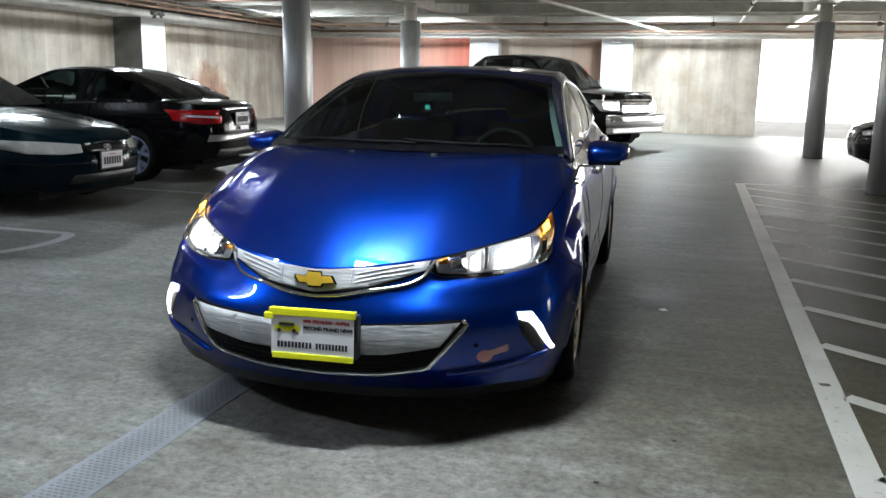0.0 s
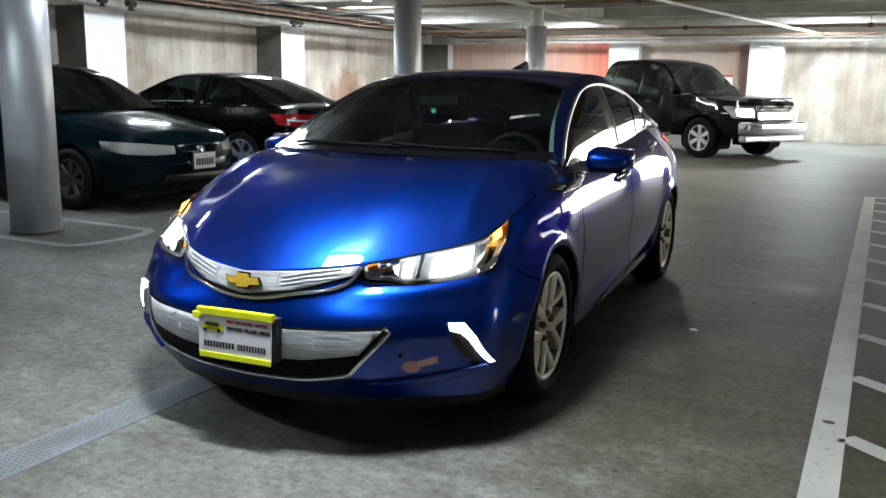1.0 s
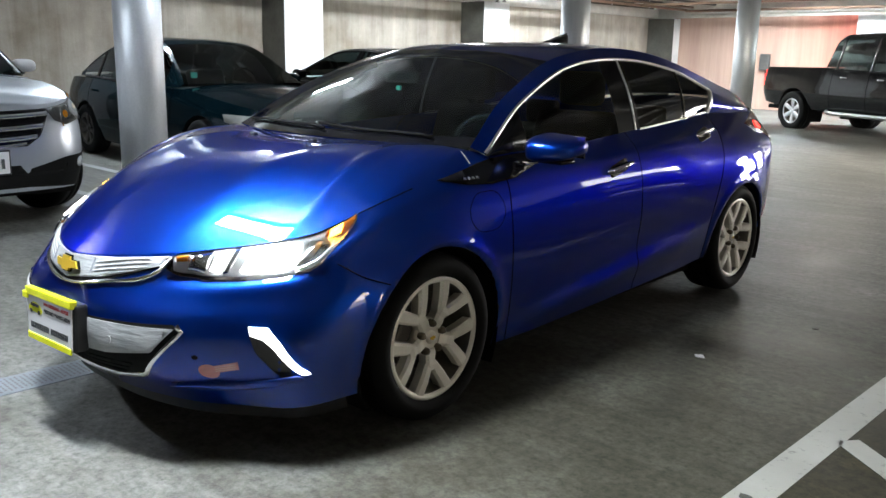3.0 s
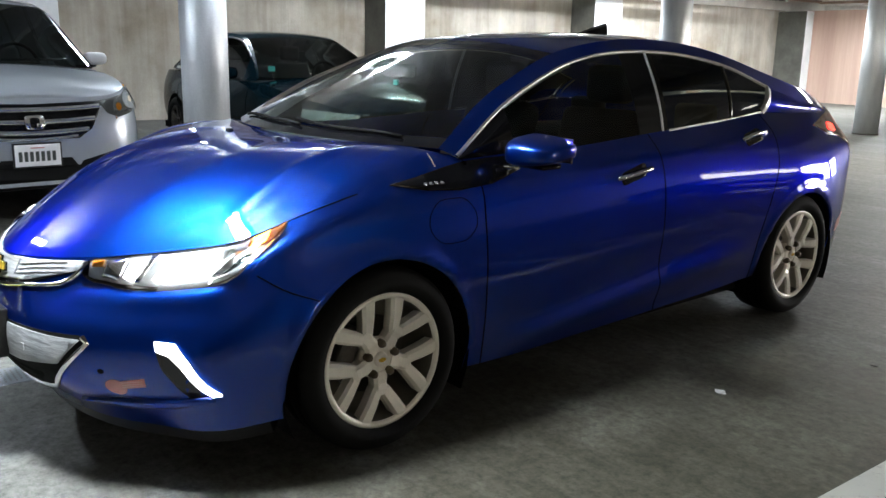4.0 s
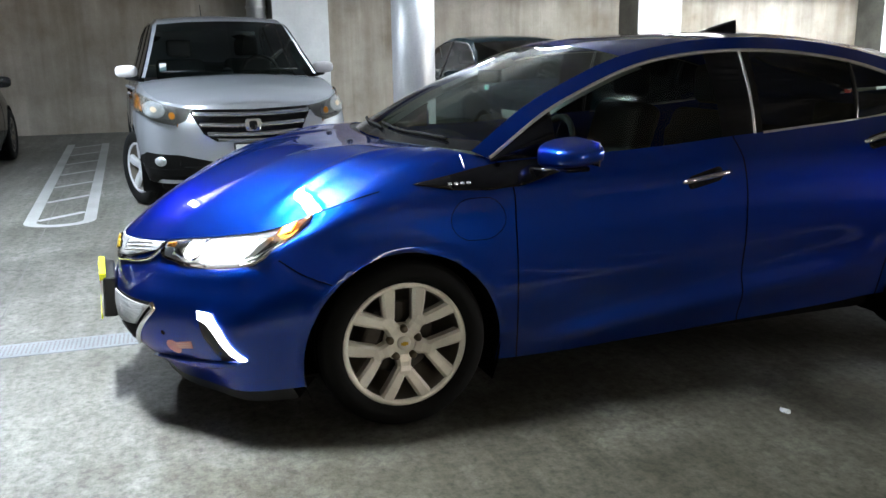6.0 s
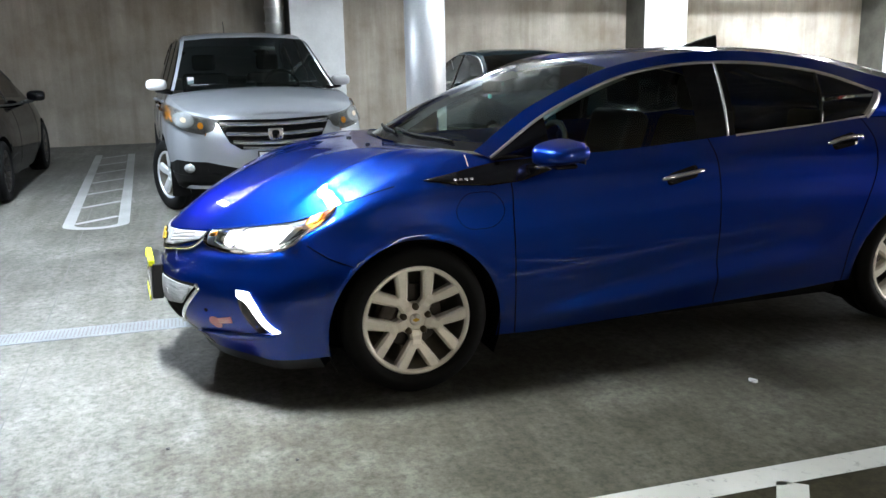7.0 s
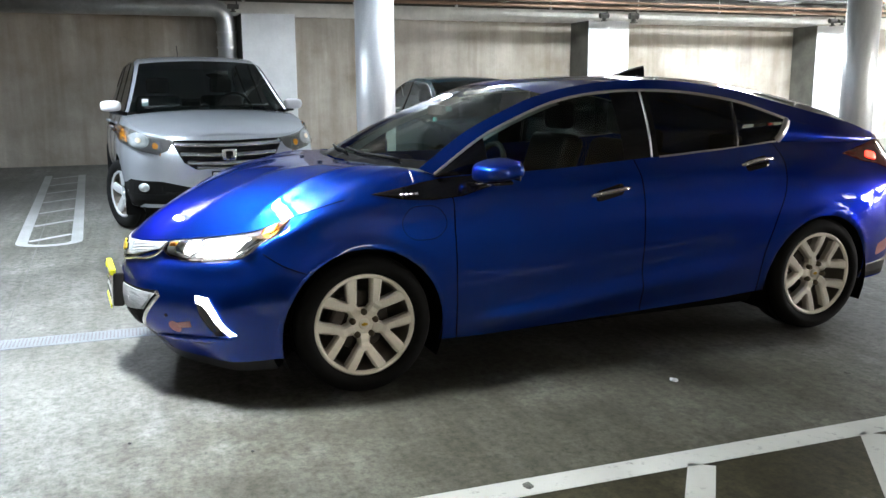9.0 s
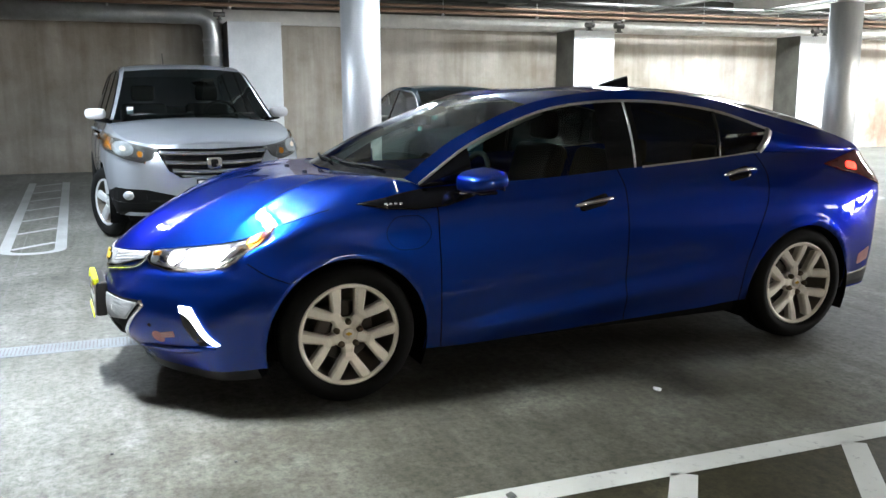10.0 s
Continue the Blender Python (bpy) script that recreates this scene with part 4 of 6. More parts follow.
    for s in (1, -1):
        pane("window_sail", side[:, ss[0]:ss[1] + 1], GLOSS_BLACK, (s,), "gloss black sail panel")
        pane("front_window", side[:, ss[1]:ss[4] + 1], FRONT_GLASS, (s,), "tinted side window")
        pane("window_pillar", side[:, ss[4]:ss[5] + 1], GLOSS_BLACK, (s,), "black door pillar")
        pane("rear_window", side[:, ss[5]:ss[7] + 1], DARK_GLASS, (s,), "tinted side window")
        pane("quarter_window", side[:, ss[7]:ss[8] + 1], DARK_GLASS, (s,), "tinted quarter window")
        pane("rear_pillar", side[:, ss[8]:], BLUE_PAINT, (s,))
        pane("roof_rail", rail, BLUE_PAINT, (s,))
    pane("screen_border", crown[:, cs[0]:cs[0] + 4], GLOSS_BLACK, (1, -1), "black border along the foot of the windscreen")
    screen = pane("windscreen", crown[:, cs[0] + 3:cs[3] + 1], SCREEN_GLASS, (1, -1), "raked windscreen")
    pane("roof", crown[:, cs[3]:cs[8] + 1], BLUE_PAINT, (1, -1))
    pane("rear_screen", crown[:, cs[8]:], DARK_GLASS, (1, -1), "dark rear screen")
    for s in (1, -1):
        trim = rail[:, rs[0]:rs[3] + 1] * np.array([.955, 1, 1]) + np.array([0, .035, -.018])
        pane("inner_pillar_trim", trim, INNER_TRIM, (s,), "pale cabin trim along the windscreen pillar")
    green_tree = tree_of(skin(side), skin(rail), skin(crown))

    def both(name, view, pts, maker, mat, label="", tr=None, smooth=True, **kw):
        """The same piece on both flanks, or mirrored across the nose."""
        made = []
        for s in (1, -1):
            if view == "left":
                v, q = ("left" if s > 0 else "right"), pts
            else:
                v, q = view, (pts if s > 0 else flip_x(pts)[::-1])
            made.append(part(name, maker(tr or tree, v, q, **kw), mat, car, label, smooth=smooth))
        return made

    # bright trim round the side glass
    for s in (1, -1):
        line = [Vector((s * p[0], p[1], p[2])) for p in side[-1, : ss[8] + 1]]
        part("window_trim", bead(line, [Vector((s * 0.92, 0, 0.4))] * len(line), 0.014, 0.008), SATIN_MAT, car, "satin metal window surround", smooth=True)
        line = [Vector((s * p[0], p[1], p[2])) for p in side[0, ss[5]: ss[8] + 1]]
        part("belt_trim", bead(line, [Vector((s, 0, 0.1))] * len(line), 0.012, 0.006), SATIN_MAT, car, smooth=True)
        line = [Vector((s * p[0], p[1], p[2])) for p in side[:, ss[8]]]
        part("window_end_trim", bead(line, [Vector((s * 0.95, 0.1, 0.3))] * len(line), 0.045, 0.008), SATIN_MAT, car, smooth=True)
        line = [Vector((s * p[0], p[1], p[2])) for p in side[:, ss[5] - 2]]
        part("pillar_trim", bead(line, [Vector((s, 0, 0.3))] * len(line), 0.012, 0.005), SATIN_MAT, car, smooth=True)
        line = [Vector((s * p[0], p[1], p[2])) for p in side[:, ss[7] - 3]]
        part("window_bar", bead(line, [Vector((s, 0, 0.3))] * len(line), 0.022, 0.004), GLOSS_BLACK, car, smooth=True)
    # shut lines
    for a, z0 in ((7, 0), (9, 0), (11, 0)):
        for s in (1, -1):
            col = G[z0:, st[a]]
            keep = [p for p in col if all(math.hypot(p[1] - yc, p[2] - zc) > ar + 0.004 for yc, zc, ar in ARCHES)]
            line = [Vector((s * p[0], p[1], p[2])) for p in keep]
            part("shut_line", bead(line, [Vector((s, 0, 0.05))] * len(line), 0.006, 0.0012), GAP_MAT, car)
    both("bumper_seam", "left", [(-.44, .68), (-.37, .632), (-.272, .592)], strip, GAP_MAT, width=0.005, lift=0.0012)
    for s in (1, -1):
        line = [Vector((s * p[0], p[1], p[2])) for p in edge[st[4]:(st[5] + st[6] * 3) // 4]]
        part("bonnet_gap", bead(line, [Vector((s * 0.8, 0, 0.6))] * len(line), 0.005, 0.001), GAP_MAT, car)
    for s in (1, -1):
        line = [cast(hood_tree, "left" if s > 0 else "right", .27, z) for z in (.957, .968, .979, .99, 1.0)]
        part("wing_seam", bead([q[0] for q in line], [q[1] for q in line], 0.005, 0.001), SATIN_MAT, car, smooth=True)
    # black sail under the mirror, tapering on to the wing
    both("wing_blade", "left", [(.06, .912), (.2, .885), (.345, .875), (.50, .885), (.66, .925), (.66, .974), (.5, .972), (.40, .967), (.3, .953), (.2, .935)], patch, GLOSS_BLACK, "gloss black blade on the wing", lift=0.004, thick=0.006)
    # plain bars for the badge letters
    for k in range(4):
        both("badge_bar", "left", rounded([(.19 + k * .024, .9), (.206 + k * .024, .9), (.206 + k * .024, .909), (.19 + k * .024, .909)], 0.003), patch, CHROME_MAT, lift=0.007, thick=0.002)
    # charging flap
    part("charging_flap", strip(tree, "left", rounded([(.185, .80), (.235, .852), (.36, .852), (.405, .80), (.405, .745), (.35, .70), (.235, .70), (.185, .745)], 0.03, 4), 0.0032, 0.0008, smooth=False, closed=True), GAP_MAT, car, "outline of the charging flap")
    # door handles
    for y0, z0, dz in ((1.185, .848, .03), (2.145, .958, .022)):
        both("handle_recess", "left", rounded([(y0 + .03, z0 - .032), (y0 + .2, z0 - .028 + dz), (y0 + .2, z0 + .03 + dz), (y0 + .03, z0 + .02)], 0.025), patch, GLOSS_BLACK, lift=0.001, thick=0.003)
        for s in (1, -1):
            bm = bmesh.new()
            pts = []
            for k in range(9):
                f = k / 8
                p, n = cast(tree, "left", y0 + .235 * f, z0 + dz * f)
                p = p + n * (0.004 + 0.028 * math.sin(math.pi * f) ** 0.5)
                pts.append((s * p.x, p.y, p.z))
            sweep(bm, pts, 0.011, 8)
            part("door_handle", bm, CHROME_MAT, car, "chrome door handle", smooth=True)
    # door mirrors
    for s in (1, -1):
        bm = bmesh.new()
        bmesh.ops.create_uvsphere(bm, u_segments=28, v_segments=16, radius=1)
        for v in bm.verts:
            x, y, z = v.co
            e = lambda q, k: math.copysign(abs(q) ** k, q)
            X, Yv, Zv = e(x, .6) * .105, e(y, .75) * .115, e(z, .6) * .05
            if Yv > 0.035:
                Yv = 0.035 + (Yv - 0.035) * 0.2
            Zv *= 1 - 0.25 * (X / .115)
            v.co = (s * (.95 + X), .65 + Yv + 0.03 * (X / .115), 1.008 + Zv + .012 * (Yv / .1))
        if s < 0:
            bmesh.ops.reverse_faces(bm, faces=bm.faces)
        mirror = part("door_mirror", bm, BLUE_PAINT, car, "blue door mirror with chrome foot", smooth=True)
        bm = boxed(.855, 1.02, .58, .68, .945, .965, bevel=0.009)
        bmesh.ops.scale(bm, vec=(s, 1, 1), verts=bm.verts)
        part("mirror_base", bm, GLOSS_BLACK, mirror, smooth=True)
        bm = bmesh.new()
        sweep(bm, [(s * .82, .535, .945), (s * .87, .56, .943), (s * .905, .575, .95)], 0.007, 6)
        part("mirror_foot_trim", bm, CHROME_MAT, mirror, smooth=True)
        bm = boxed(.865, 1.05, .695, .70, .965, 1.055, bevel=0.002)
        bmesh.ops.scale(bm, vec=(s, 1, 1), verts=bm.verts)
        part("mirror_glass", bm, CHROME_MAT, mirror)
    # headlamps: on the shell between the lamp foot line and the bonnet edge
    row = 7
    U = lambda q: float(np.interp(q, np.arange(len(st)), st))
    shrink = 0.91
    qs = np.linspace(1.98, 5.1, 46)
    lo_q = np.interp(qs, [1.98, 2.15, 2.6, 3.4, 4.5, 4.9, 5.1], [3.55, 3.12, 2.96, 2.92, 2.96, 3.1, 4.6])
    hi_q = np.interp(qs, [1.98, 2.15, 2.6, 5.0, 5.1], [4.2, 4.75, 4.9, 4.94, 4.97])

    def lamp_piece(a, b, f0, f1, s, lift, thick=.004, nv=5, bulge=0.0, n=18):
        """A part of the lamp between stations a and b and fractions of its height."""
        q = np.linspace(a, b, n)
        l0, h0 = np.interp(q, qs, lo_q), np.interp(q, qs, hi_q)
        fa = np.interp(q, np.linspace(a, b, len(f0)), f0)
        fb = np.interp(q, np.linspace(a, b, len(f1)), f1)
        return grid_panel(G, [U(1.98 + (x - 1.98) * shrink) for x in q], (l0 + (h0 - l0) * fa) * row, (l0 + (h0 - l0) * fb) * row, s, lift, thick, nv, bulge)

    for s in (1, -1):
        hl = part("headlamp", lamp_piece(1.98, 5.1, [0, 0], [1, 1], s, .002, .004, 8, n=46), REFLECTOR_MAT, car, "clear headlamp with a lit white beam and amber corner", smooth=True)
        part("bezel", lamp_piece(2.0, 3.3, [0, 0, 0], [.14, .07, .03], s, .006), GLOSS_BLACK, hl, smooth=True)
        part("bezel", lamp_piece(1.99, 2.09, [.0, .0], [1, .9], s, .006), GLOSS_BLACK, hl, smooth=True)
        part("bezel", lamp_piece(2.0, 4.9, [.95, .95], [1, 1], s, .007), GLOSS_BLACK, hl, smooth=True)
        part("inner_reflector", lamp_piece(2.14, 2.3, [.5, .5], [.85, .85], s, .006, bulge=.006), AMBER_MAT, hl, "unlit amber reflector", smooth=True)
        part("reflector_bowl", lamp_piece(2.32, 2.6, [.2, .14], [.88, .92], s, .006, bulge=.016), CHROME_MAT, hl, smooth=True)
        part("inner_beam", lamp_piece(2.66, 2.82, [.22, .16], [.54, .78], s, .008, bulge=.01), LAMP_ON, hl, "lit white inner beam", smooth=True)
        part("beam_divider", lamp_piece(2.89, 2.96, [.1, .1], [.9, .9], s, .012), CHROME_MAT, hl, smooth=True)
        part("lit_beam", lamp_piece(3.14, 3.92, [.16, .1, .16], [.6, .82, .74], s, .012, bulge=.008), LAMP_ON, hl, "lit white beam", smooth=True)
        part("bezel", lamp_piece(4.3, 4.62, [.1, .16], [.5, .4], s, .006), GLOSS_BLACK, hl, smooth=True)
        part("corner_reflector", lamp_piece(4.06, 4.34, [.14, .2], [.74, .56], s, .008, bulge=.014), SATIN_MAT, hl, smooth=True)
        part("amber_wing", lamp_piece(4.36, 5.08, [.7, .5, .42], [.95, .95, 1], s, .008), AMBER_GLOW, hl, "amber corner lens", smooth=True)
        part("amber_lamp", lamp_piece(4.46, 4.76, [.58, .56], [.9, .92], s, .012, bulge=.01), AMBER_ON, hl, "lit amber side lamp", smooth=True)
        part("lower_trim", lamp_piece(4.1, 5.04, [0, 0], [.08, .22], s, .01), CHROME_MAT, hl, smooth=True)
        part("lens", lamp_piece(1.98, 5.1, [0, 0], [1, 1], s, .02, 0, 8, n=46), LENS_MAT, hl, smooth=True)
    # upper grille: grey film panel, gold cross badge, black slot and bright lower bar
    film = [(-.395, .69), (-.385, .658), (-.2, .606), (0, .581), (.2, .606), (.385, .658), (.395, .69), (.22, .672), (0, .66), (-.22, .672)]
    grille = part("upper_grille", patch(tree, "front", film, lift=0.006, thick=0.008, cell=0.025), FILM_MAT, car, "grille panel under crinkled grey film", smooth=True)
    part("grille_slot", patch(tree, "front", [(-.40, .66), (-.2, .594), (0, .568), (.2, .594), (.40, .66), (.38, .672), (.2, .624), (0, .598), (-.2, .624), (-.38, .672)], lift=0.004, thick=0.004, cell=0.025), GLOSS_BLACK, grille)
    part("grille_bar", strip(tree, "front", [(-.408, .685), (-.385, .645), (-.2, .592), (0, .567), (.2, .592), (.385, .645), (.408, .685)], 0.013, 0.01), CHROME_MAT, grille, "bright grille surround", smooth=True)
    for x in (-.135, .135):
        part("film_seam", strip(tree, "front", [(x, .615), (x * 1.02, .662)], 0.004, 0.0085, smooth=False), DRAIN_MAT, grille)
    for s in (1, -1):
        for k in range(3):
            z = .626 + k * .014
            part("film_ridge", strip(tree, "front", [(s * .15, z - .006), (s * .25, z + .012), (s * .34, z + .024)], 0.007, 0.0085), FILM_MAT, grille, smooth=True)
    cross = [(-.074, .634), (-.058, .612), (-.024, .612), (-.02, .602), (.026, .602), (.03, .612), (.074, .615), (.058, .637), (.024, .637), (.02, .648), (-.026, .648), (-.03, .634)]
    part("badge", patch(tree, "front", cross, lift=0.02, thick=0.012, cell=0.02), GOLD_MAT, grille, "gold cross badge")
    rim = [(a * 1.14, .624 + (b - .624) * 1.22) for a, b in cross]
    part("badge_rim", patch(tree, "front", rim, lift=0.013, thick=0.006, cell=0.02), GLOSS_BLACK, grille)
    # lower grille: chrome frame, grey film above, black mouth below
    mouth = [(-.55, .47), (-.525, .495), (-.3, .485), (0, .475), (.3, .485), (.525, .495), (.55, .47), (.42, .315), (.25, .28), (0, .265), (-.25, .28), (-.42, .315)]
    lower_g = part("lower_grille", patch(tree, "front", mouth, lift=0.002, thick=0.004, cell=0.03), LINER_MAT, car, "black lower grille in a chrome frame")
    part("grille_film", patch(tree, "front", [(-.53, .482), (-.3, .477), (0, .468), (.3, .477), (.53, .482), (.465, .4), (.27, .37), (0, .36), (-.27, .37), (-.465, .4)], lift=0.008, thick=0.006, cell=0.03), FILM_MAT, lower_g, "crinkled grey film panel", smooth=True)
    part("grille_frame", strip(tree, "front", [(-.535, .492), (-.553, .472), (-.485, .39), (-.42, .312), (-.25, .277), (0, .262), (.25, .277), (.42, .312), (.485, .39), (.553, .472), (.535, .492)], 0.016, 0.01, smooth=False), CHROME_MAT, lower_g, "chrome grille frame", smooth=True)
    for k in range(3):
        part("mouth_slat", strip(tree, "front", [(-.38 + .02 * k, .345 - .018 * k), (0, .33 - .018 * k), (.38 - .02 * k, .345 - .018 * k)], 0.008, 0.006), LINER_MAT, lower_g)
    for x in (-.3, .3):
        part("parking_sensor", patch(tree, "front", rounded([(x - .012, .408), (x + .012, .408), (x + .012, .432), (x - .012, .432)], .011), lift=0.01, thick=0.003), FILM_MAT, lower_g)
    # corner lamps, recess and fin beneath them
    both("corner_lamp_recess", "front", [(.71, .498), (.764, .494), (.8, .44), (.842, .33), (.79, .324), (.738, .41), (.718, .47)], patch, BLACK_MAT, lift=0.001, thick=0.003)
    both("corner_lamp", "front", [(.716, .496), (.762, .493), (.797, .44), (.84, .333), (.829, .331), (.782, .425), (.756, .456), (.724, .468)], patch, LAMP_ON, "lit white running lamp strip", lift=0.01, thick=0.01, cell=0.02)
    both("bumper_fin", "front", [(.48, .283), (.62, .272), (.75, .29), (.83, .316), (.82, .328), (.70, .306), (.58, .297)], patch, BLUE_PAINT, lift=0.014, thick=0.02, cell=0.03)
    both("parking_sensor", "front", [(.585 + .008 * math.cos(a), .39 + .008 * math.sin(a)) for a in [2 * math.pi * k / 12 for k in range(12)]], patch, GAP_MAT, lift=0.001, thick=0.001)
    # stickers
    bm = patch(tree, "front", [(.612 + .026 * math.cos(a), .34 + .026 * math.sin(a)) for a in [2 * math.pi * k / 18 for k in range(18)]], lift=0.0015, thick=0.001)
    sticker = part("round_sticker", bm, STICKER_MAT, car, "faded pink permit sticker")
    part("sticker_tab", patch(tree, "front", [(.622, .335), (.69, .35), (.69, .378), (.622, .36)], lift=0.0025, thick=0.001), STICKER_MAT, sticker)
    for k in range(3):
        part("sticker_bar", patch(tree, "front", [(.63, .342 + .007 * k), (.684, .353 + .007 * k), (.684, .356 + .007 * k), (.63, .345 + .007 * k)], lift=0.004, thick=0.0005), STICKER_LIGHT, sticker)
    part("rear_sticker", patch(tree, "left", rounded([(3.18, .385), (3.31, .41), (3.31, .49), (3.18, .455)], .02), lift=0.002, thick=0.001), STICKER_MAT, car, "faded pink sticker")
    # wipers, bonnet jets, aerial fin
    scr = tree_of(skin(crown[:, cs[0]:cs[3] + 1]))
    for pts in ([(-.60, .275), (-.3, .2), (.06, .165)], [(.0, .19), (.32, .2), (.6, .275)]):
        bm = bmesh.new()
        L = []
        for f in np.linspace(0, 1, 9):
            q = hermite([0, .5, 1], np.array([(*p, 0) for p in pts]), [f])[0]
            p, n = cast(scr, "top", q[0], q[1])
            L.append(p + n * 0.01)
        sweep(bm, L, 0.007, 6)
        part("wiper", bm, LINER_MAT, car, smooth=True)
    part("cowl_panel", skin(np.stack([np.stack([top[:, 0] * .97, top[:, 1] + .035, top[:, 2] - .012], 1), np.stack([top[:, 0], top[:, 1] - .01, top[:, 2] - .006], 1)])), BLACK_MAT, car)
    for s in (1, -1):
        p, n = cast(hood_tree, "top", s * .2, -.02)
        part("washer_jet", boxed(p.x - .016, p.x + .016, p.y - .01, p.y + .012, p.z - .004, p.z + .009, bevel=0.004), BLACK_MAT, car)
    bm = bmesh.new()
    n = 9
    ring = []
    for k in range(n):
        f = k / (n - 1)
        y = 1.86 + .2 * f
        h = .002 + .068 * f ** 0.75
        w = .036 * (1 - .25 * f)
        z0 = 1.446 - .006 * f
        ring.append([bm.verts.new((-w, y, z0 - .01)), bm.verts.new((-w * .72, y, z0 + h * .8)), bm.verts.new((0, y + .01 * f, z0 + h)), bm.verts.new((w * .72, y, z0 + h * .8)), bm.verts.new((w, y, z0 - .01))])
    for a, b in zip(ring, ring[1:]):
        for k in range(4):
            bm.faces.new((a[k], b[k], b[k + 1], a[k + 1]))
    bm.faces.new(ring[-1])
    part("aerial_fin", bm, GLOSS_BLACK, car)
    # rear lamps and bumper
    both("rear_lamp", "left", [(2.93, .995), (3.08, .945), (3.2, .925), (3.34, .87), (3.42, .85), (3.42, 1.04), (3.3, 1.06), (3.12, 1.03)], patch, SMOKED_RED, "smoked red rear lamp cluster", lift=0.006, thick=0.008, cell=0.02)
    both("rear_lamp_glow", "left", rounded([(3.11, .965), (3.2, .945), (3.22, .985), (3.14, 1.0)], .02), patch, RED_ON, "lit red lamp", lift=0.01, thick=0.006, cell=0.02)
    both("rear_diffuser", "left", [(3.02, .262), (3.42, .262), (3.42, .37), (3.2, .345), (3.07, .34)], patch, BLACK_MAT, lift=0.002, thick=0.003)
    # underside: black sills, floor pan and chin
    for s in (1, -1):
        bm = bmesh.new()
        col = G[0, st[7]:st[11] + 1]
        a = [bm.verts.new((s * (p[0] - .006), p[1], p[2] + .02)) for p in col]
        b = [bm.verts.new((s * (p[0] - .06), p[1], .19)) for p in col]
        for i in range(len(a) - 1):
            bm.faces.new((a[i], a[i + 1], b[i + 1], b[i]))
        part("sill", bm, GLOSS_BLACK, car)
    bm = bmesh.new()
    box(bm, -.6, .6, -.6, 3.4, .19, .24)
    box(bm, -.45, .45, -.6, 3.5, .24, .7)
    box(bm, -.74, .74, .42, 2.25, .24, .55)
    part("underbody", bm, LINER_MAT, car)
    lip = G[0, : st[5] + 1]
    part("chin_lip", skin(np.stack([lip + np.array([0, 0, .006]), lip * np.array([.975, .985, 1]) + np.array([0, .02, -.05]), lip * np.array([.9, .9, 1]) + np.array([0, .06, 0.0])])), BLACK_MAT, car)
    for yc, zc, ar in ARCHES:
        arch_liner(car, yc, ar + .005, zc, .56, .875)
    # cabin
    bm = boxed(-.72, .72, .35, .75, .72, .93, bevel=0.05, segs=3)
    for v in bm.verts:
        if v.co.z > .85:
            v.co.z += (.6 - v.co.y) * .22
    part("dashboard", bm, DASH_MAT, car, smooth=True)
    for s in (1, -1):
        seat(car, s * .37, 1.28, .42, SEAT_MAT)
    part("rear_bench", boxed(-.6, .6, 2.05, 2.5, .45, .95, bevel=0.06, segs=3), SEAT_MAT, car, smooth=True)
    for x in (-.38, .38):
        part("rear_head_restraint", boxed(x - .12, x + .12, 2.36, 2.44, .95, 1.1, bevel=0.03, segs=3), SEAT_MAT, car, smooth=True)
    steering_wheel(car, .37, .84, .92)
    bm = boxed(-.11, .11, .69, .72, 1.235, 1.29, bevel=0.012)
    part("rear_view_mirror", bm, LINER_MAT, car, smooth=True)
    part("hanging_tag", boxed(-.04, -.015, .70, .712, 1.2, 1.222), TEAL_MAT, car, "teal tag on the mirror")
    # wheels
    style = dict(kind="split", spokes=5, fork=0.36, face=.88, turn=.628, nuts=True, label="silver split-spoke alloy wheel")
    for s in (1, -1):
        car_wheel(car, s * .775, AX, WR, .215, .236, style, s, ALLOY_MAT)
        car_wheel(car, s * .768, AY2, WR, .215, .236, dict(style, turn=.2), s, ALLOY_MAT)
    return car, tree


volt, volt_tree = blue_hatchback()

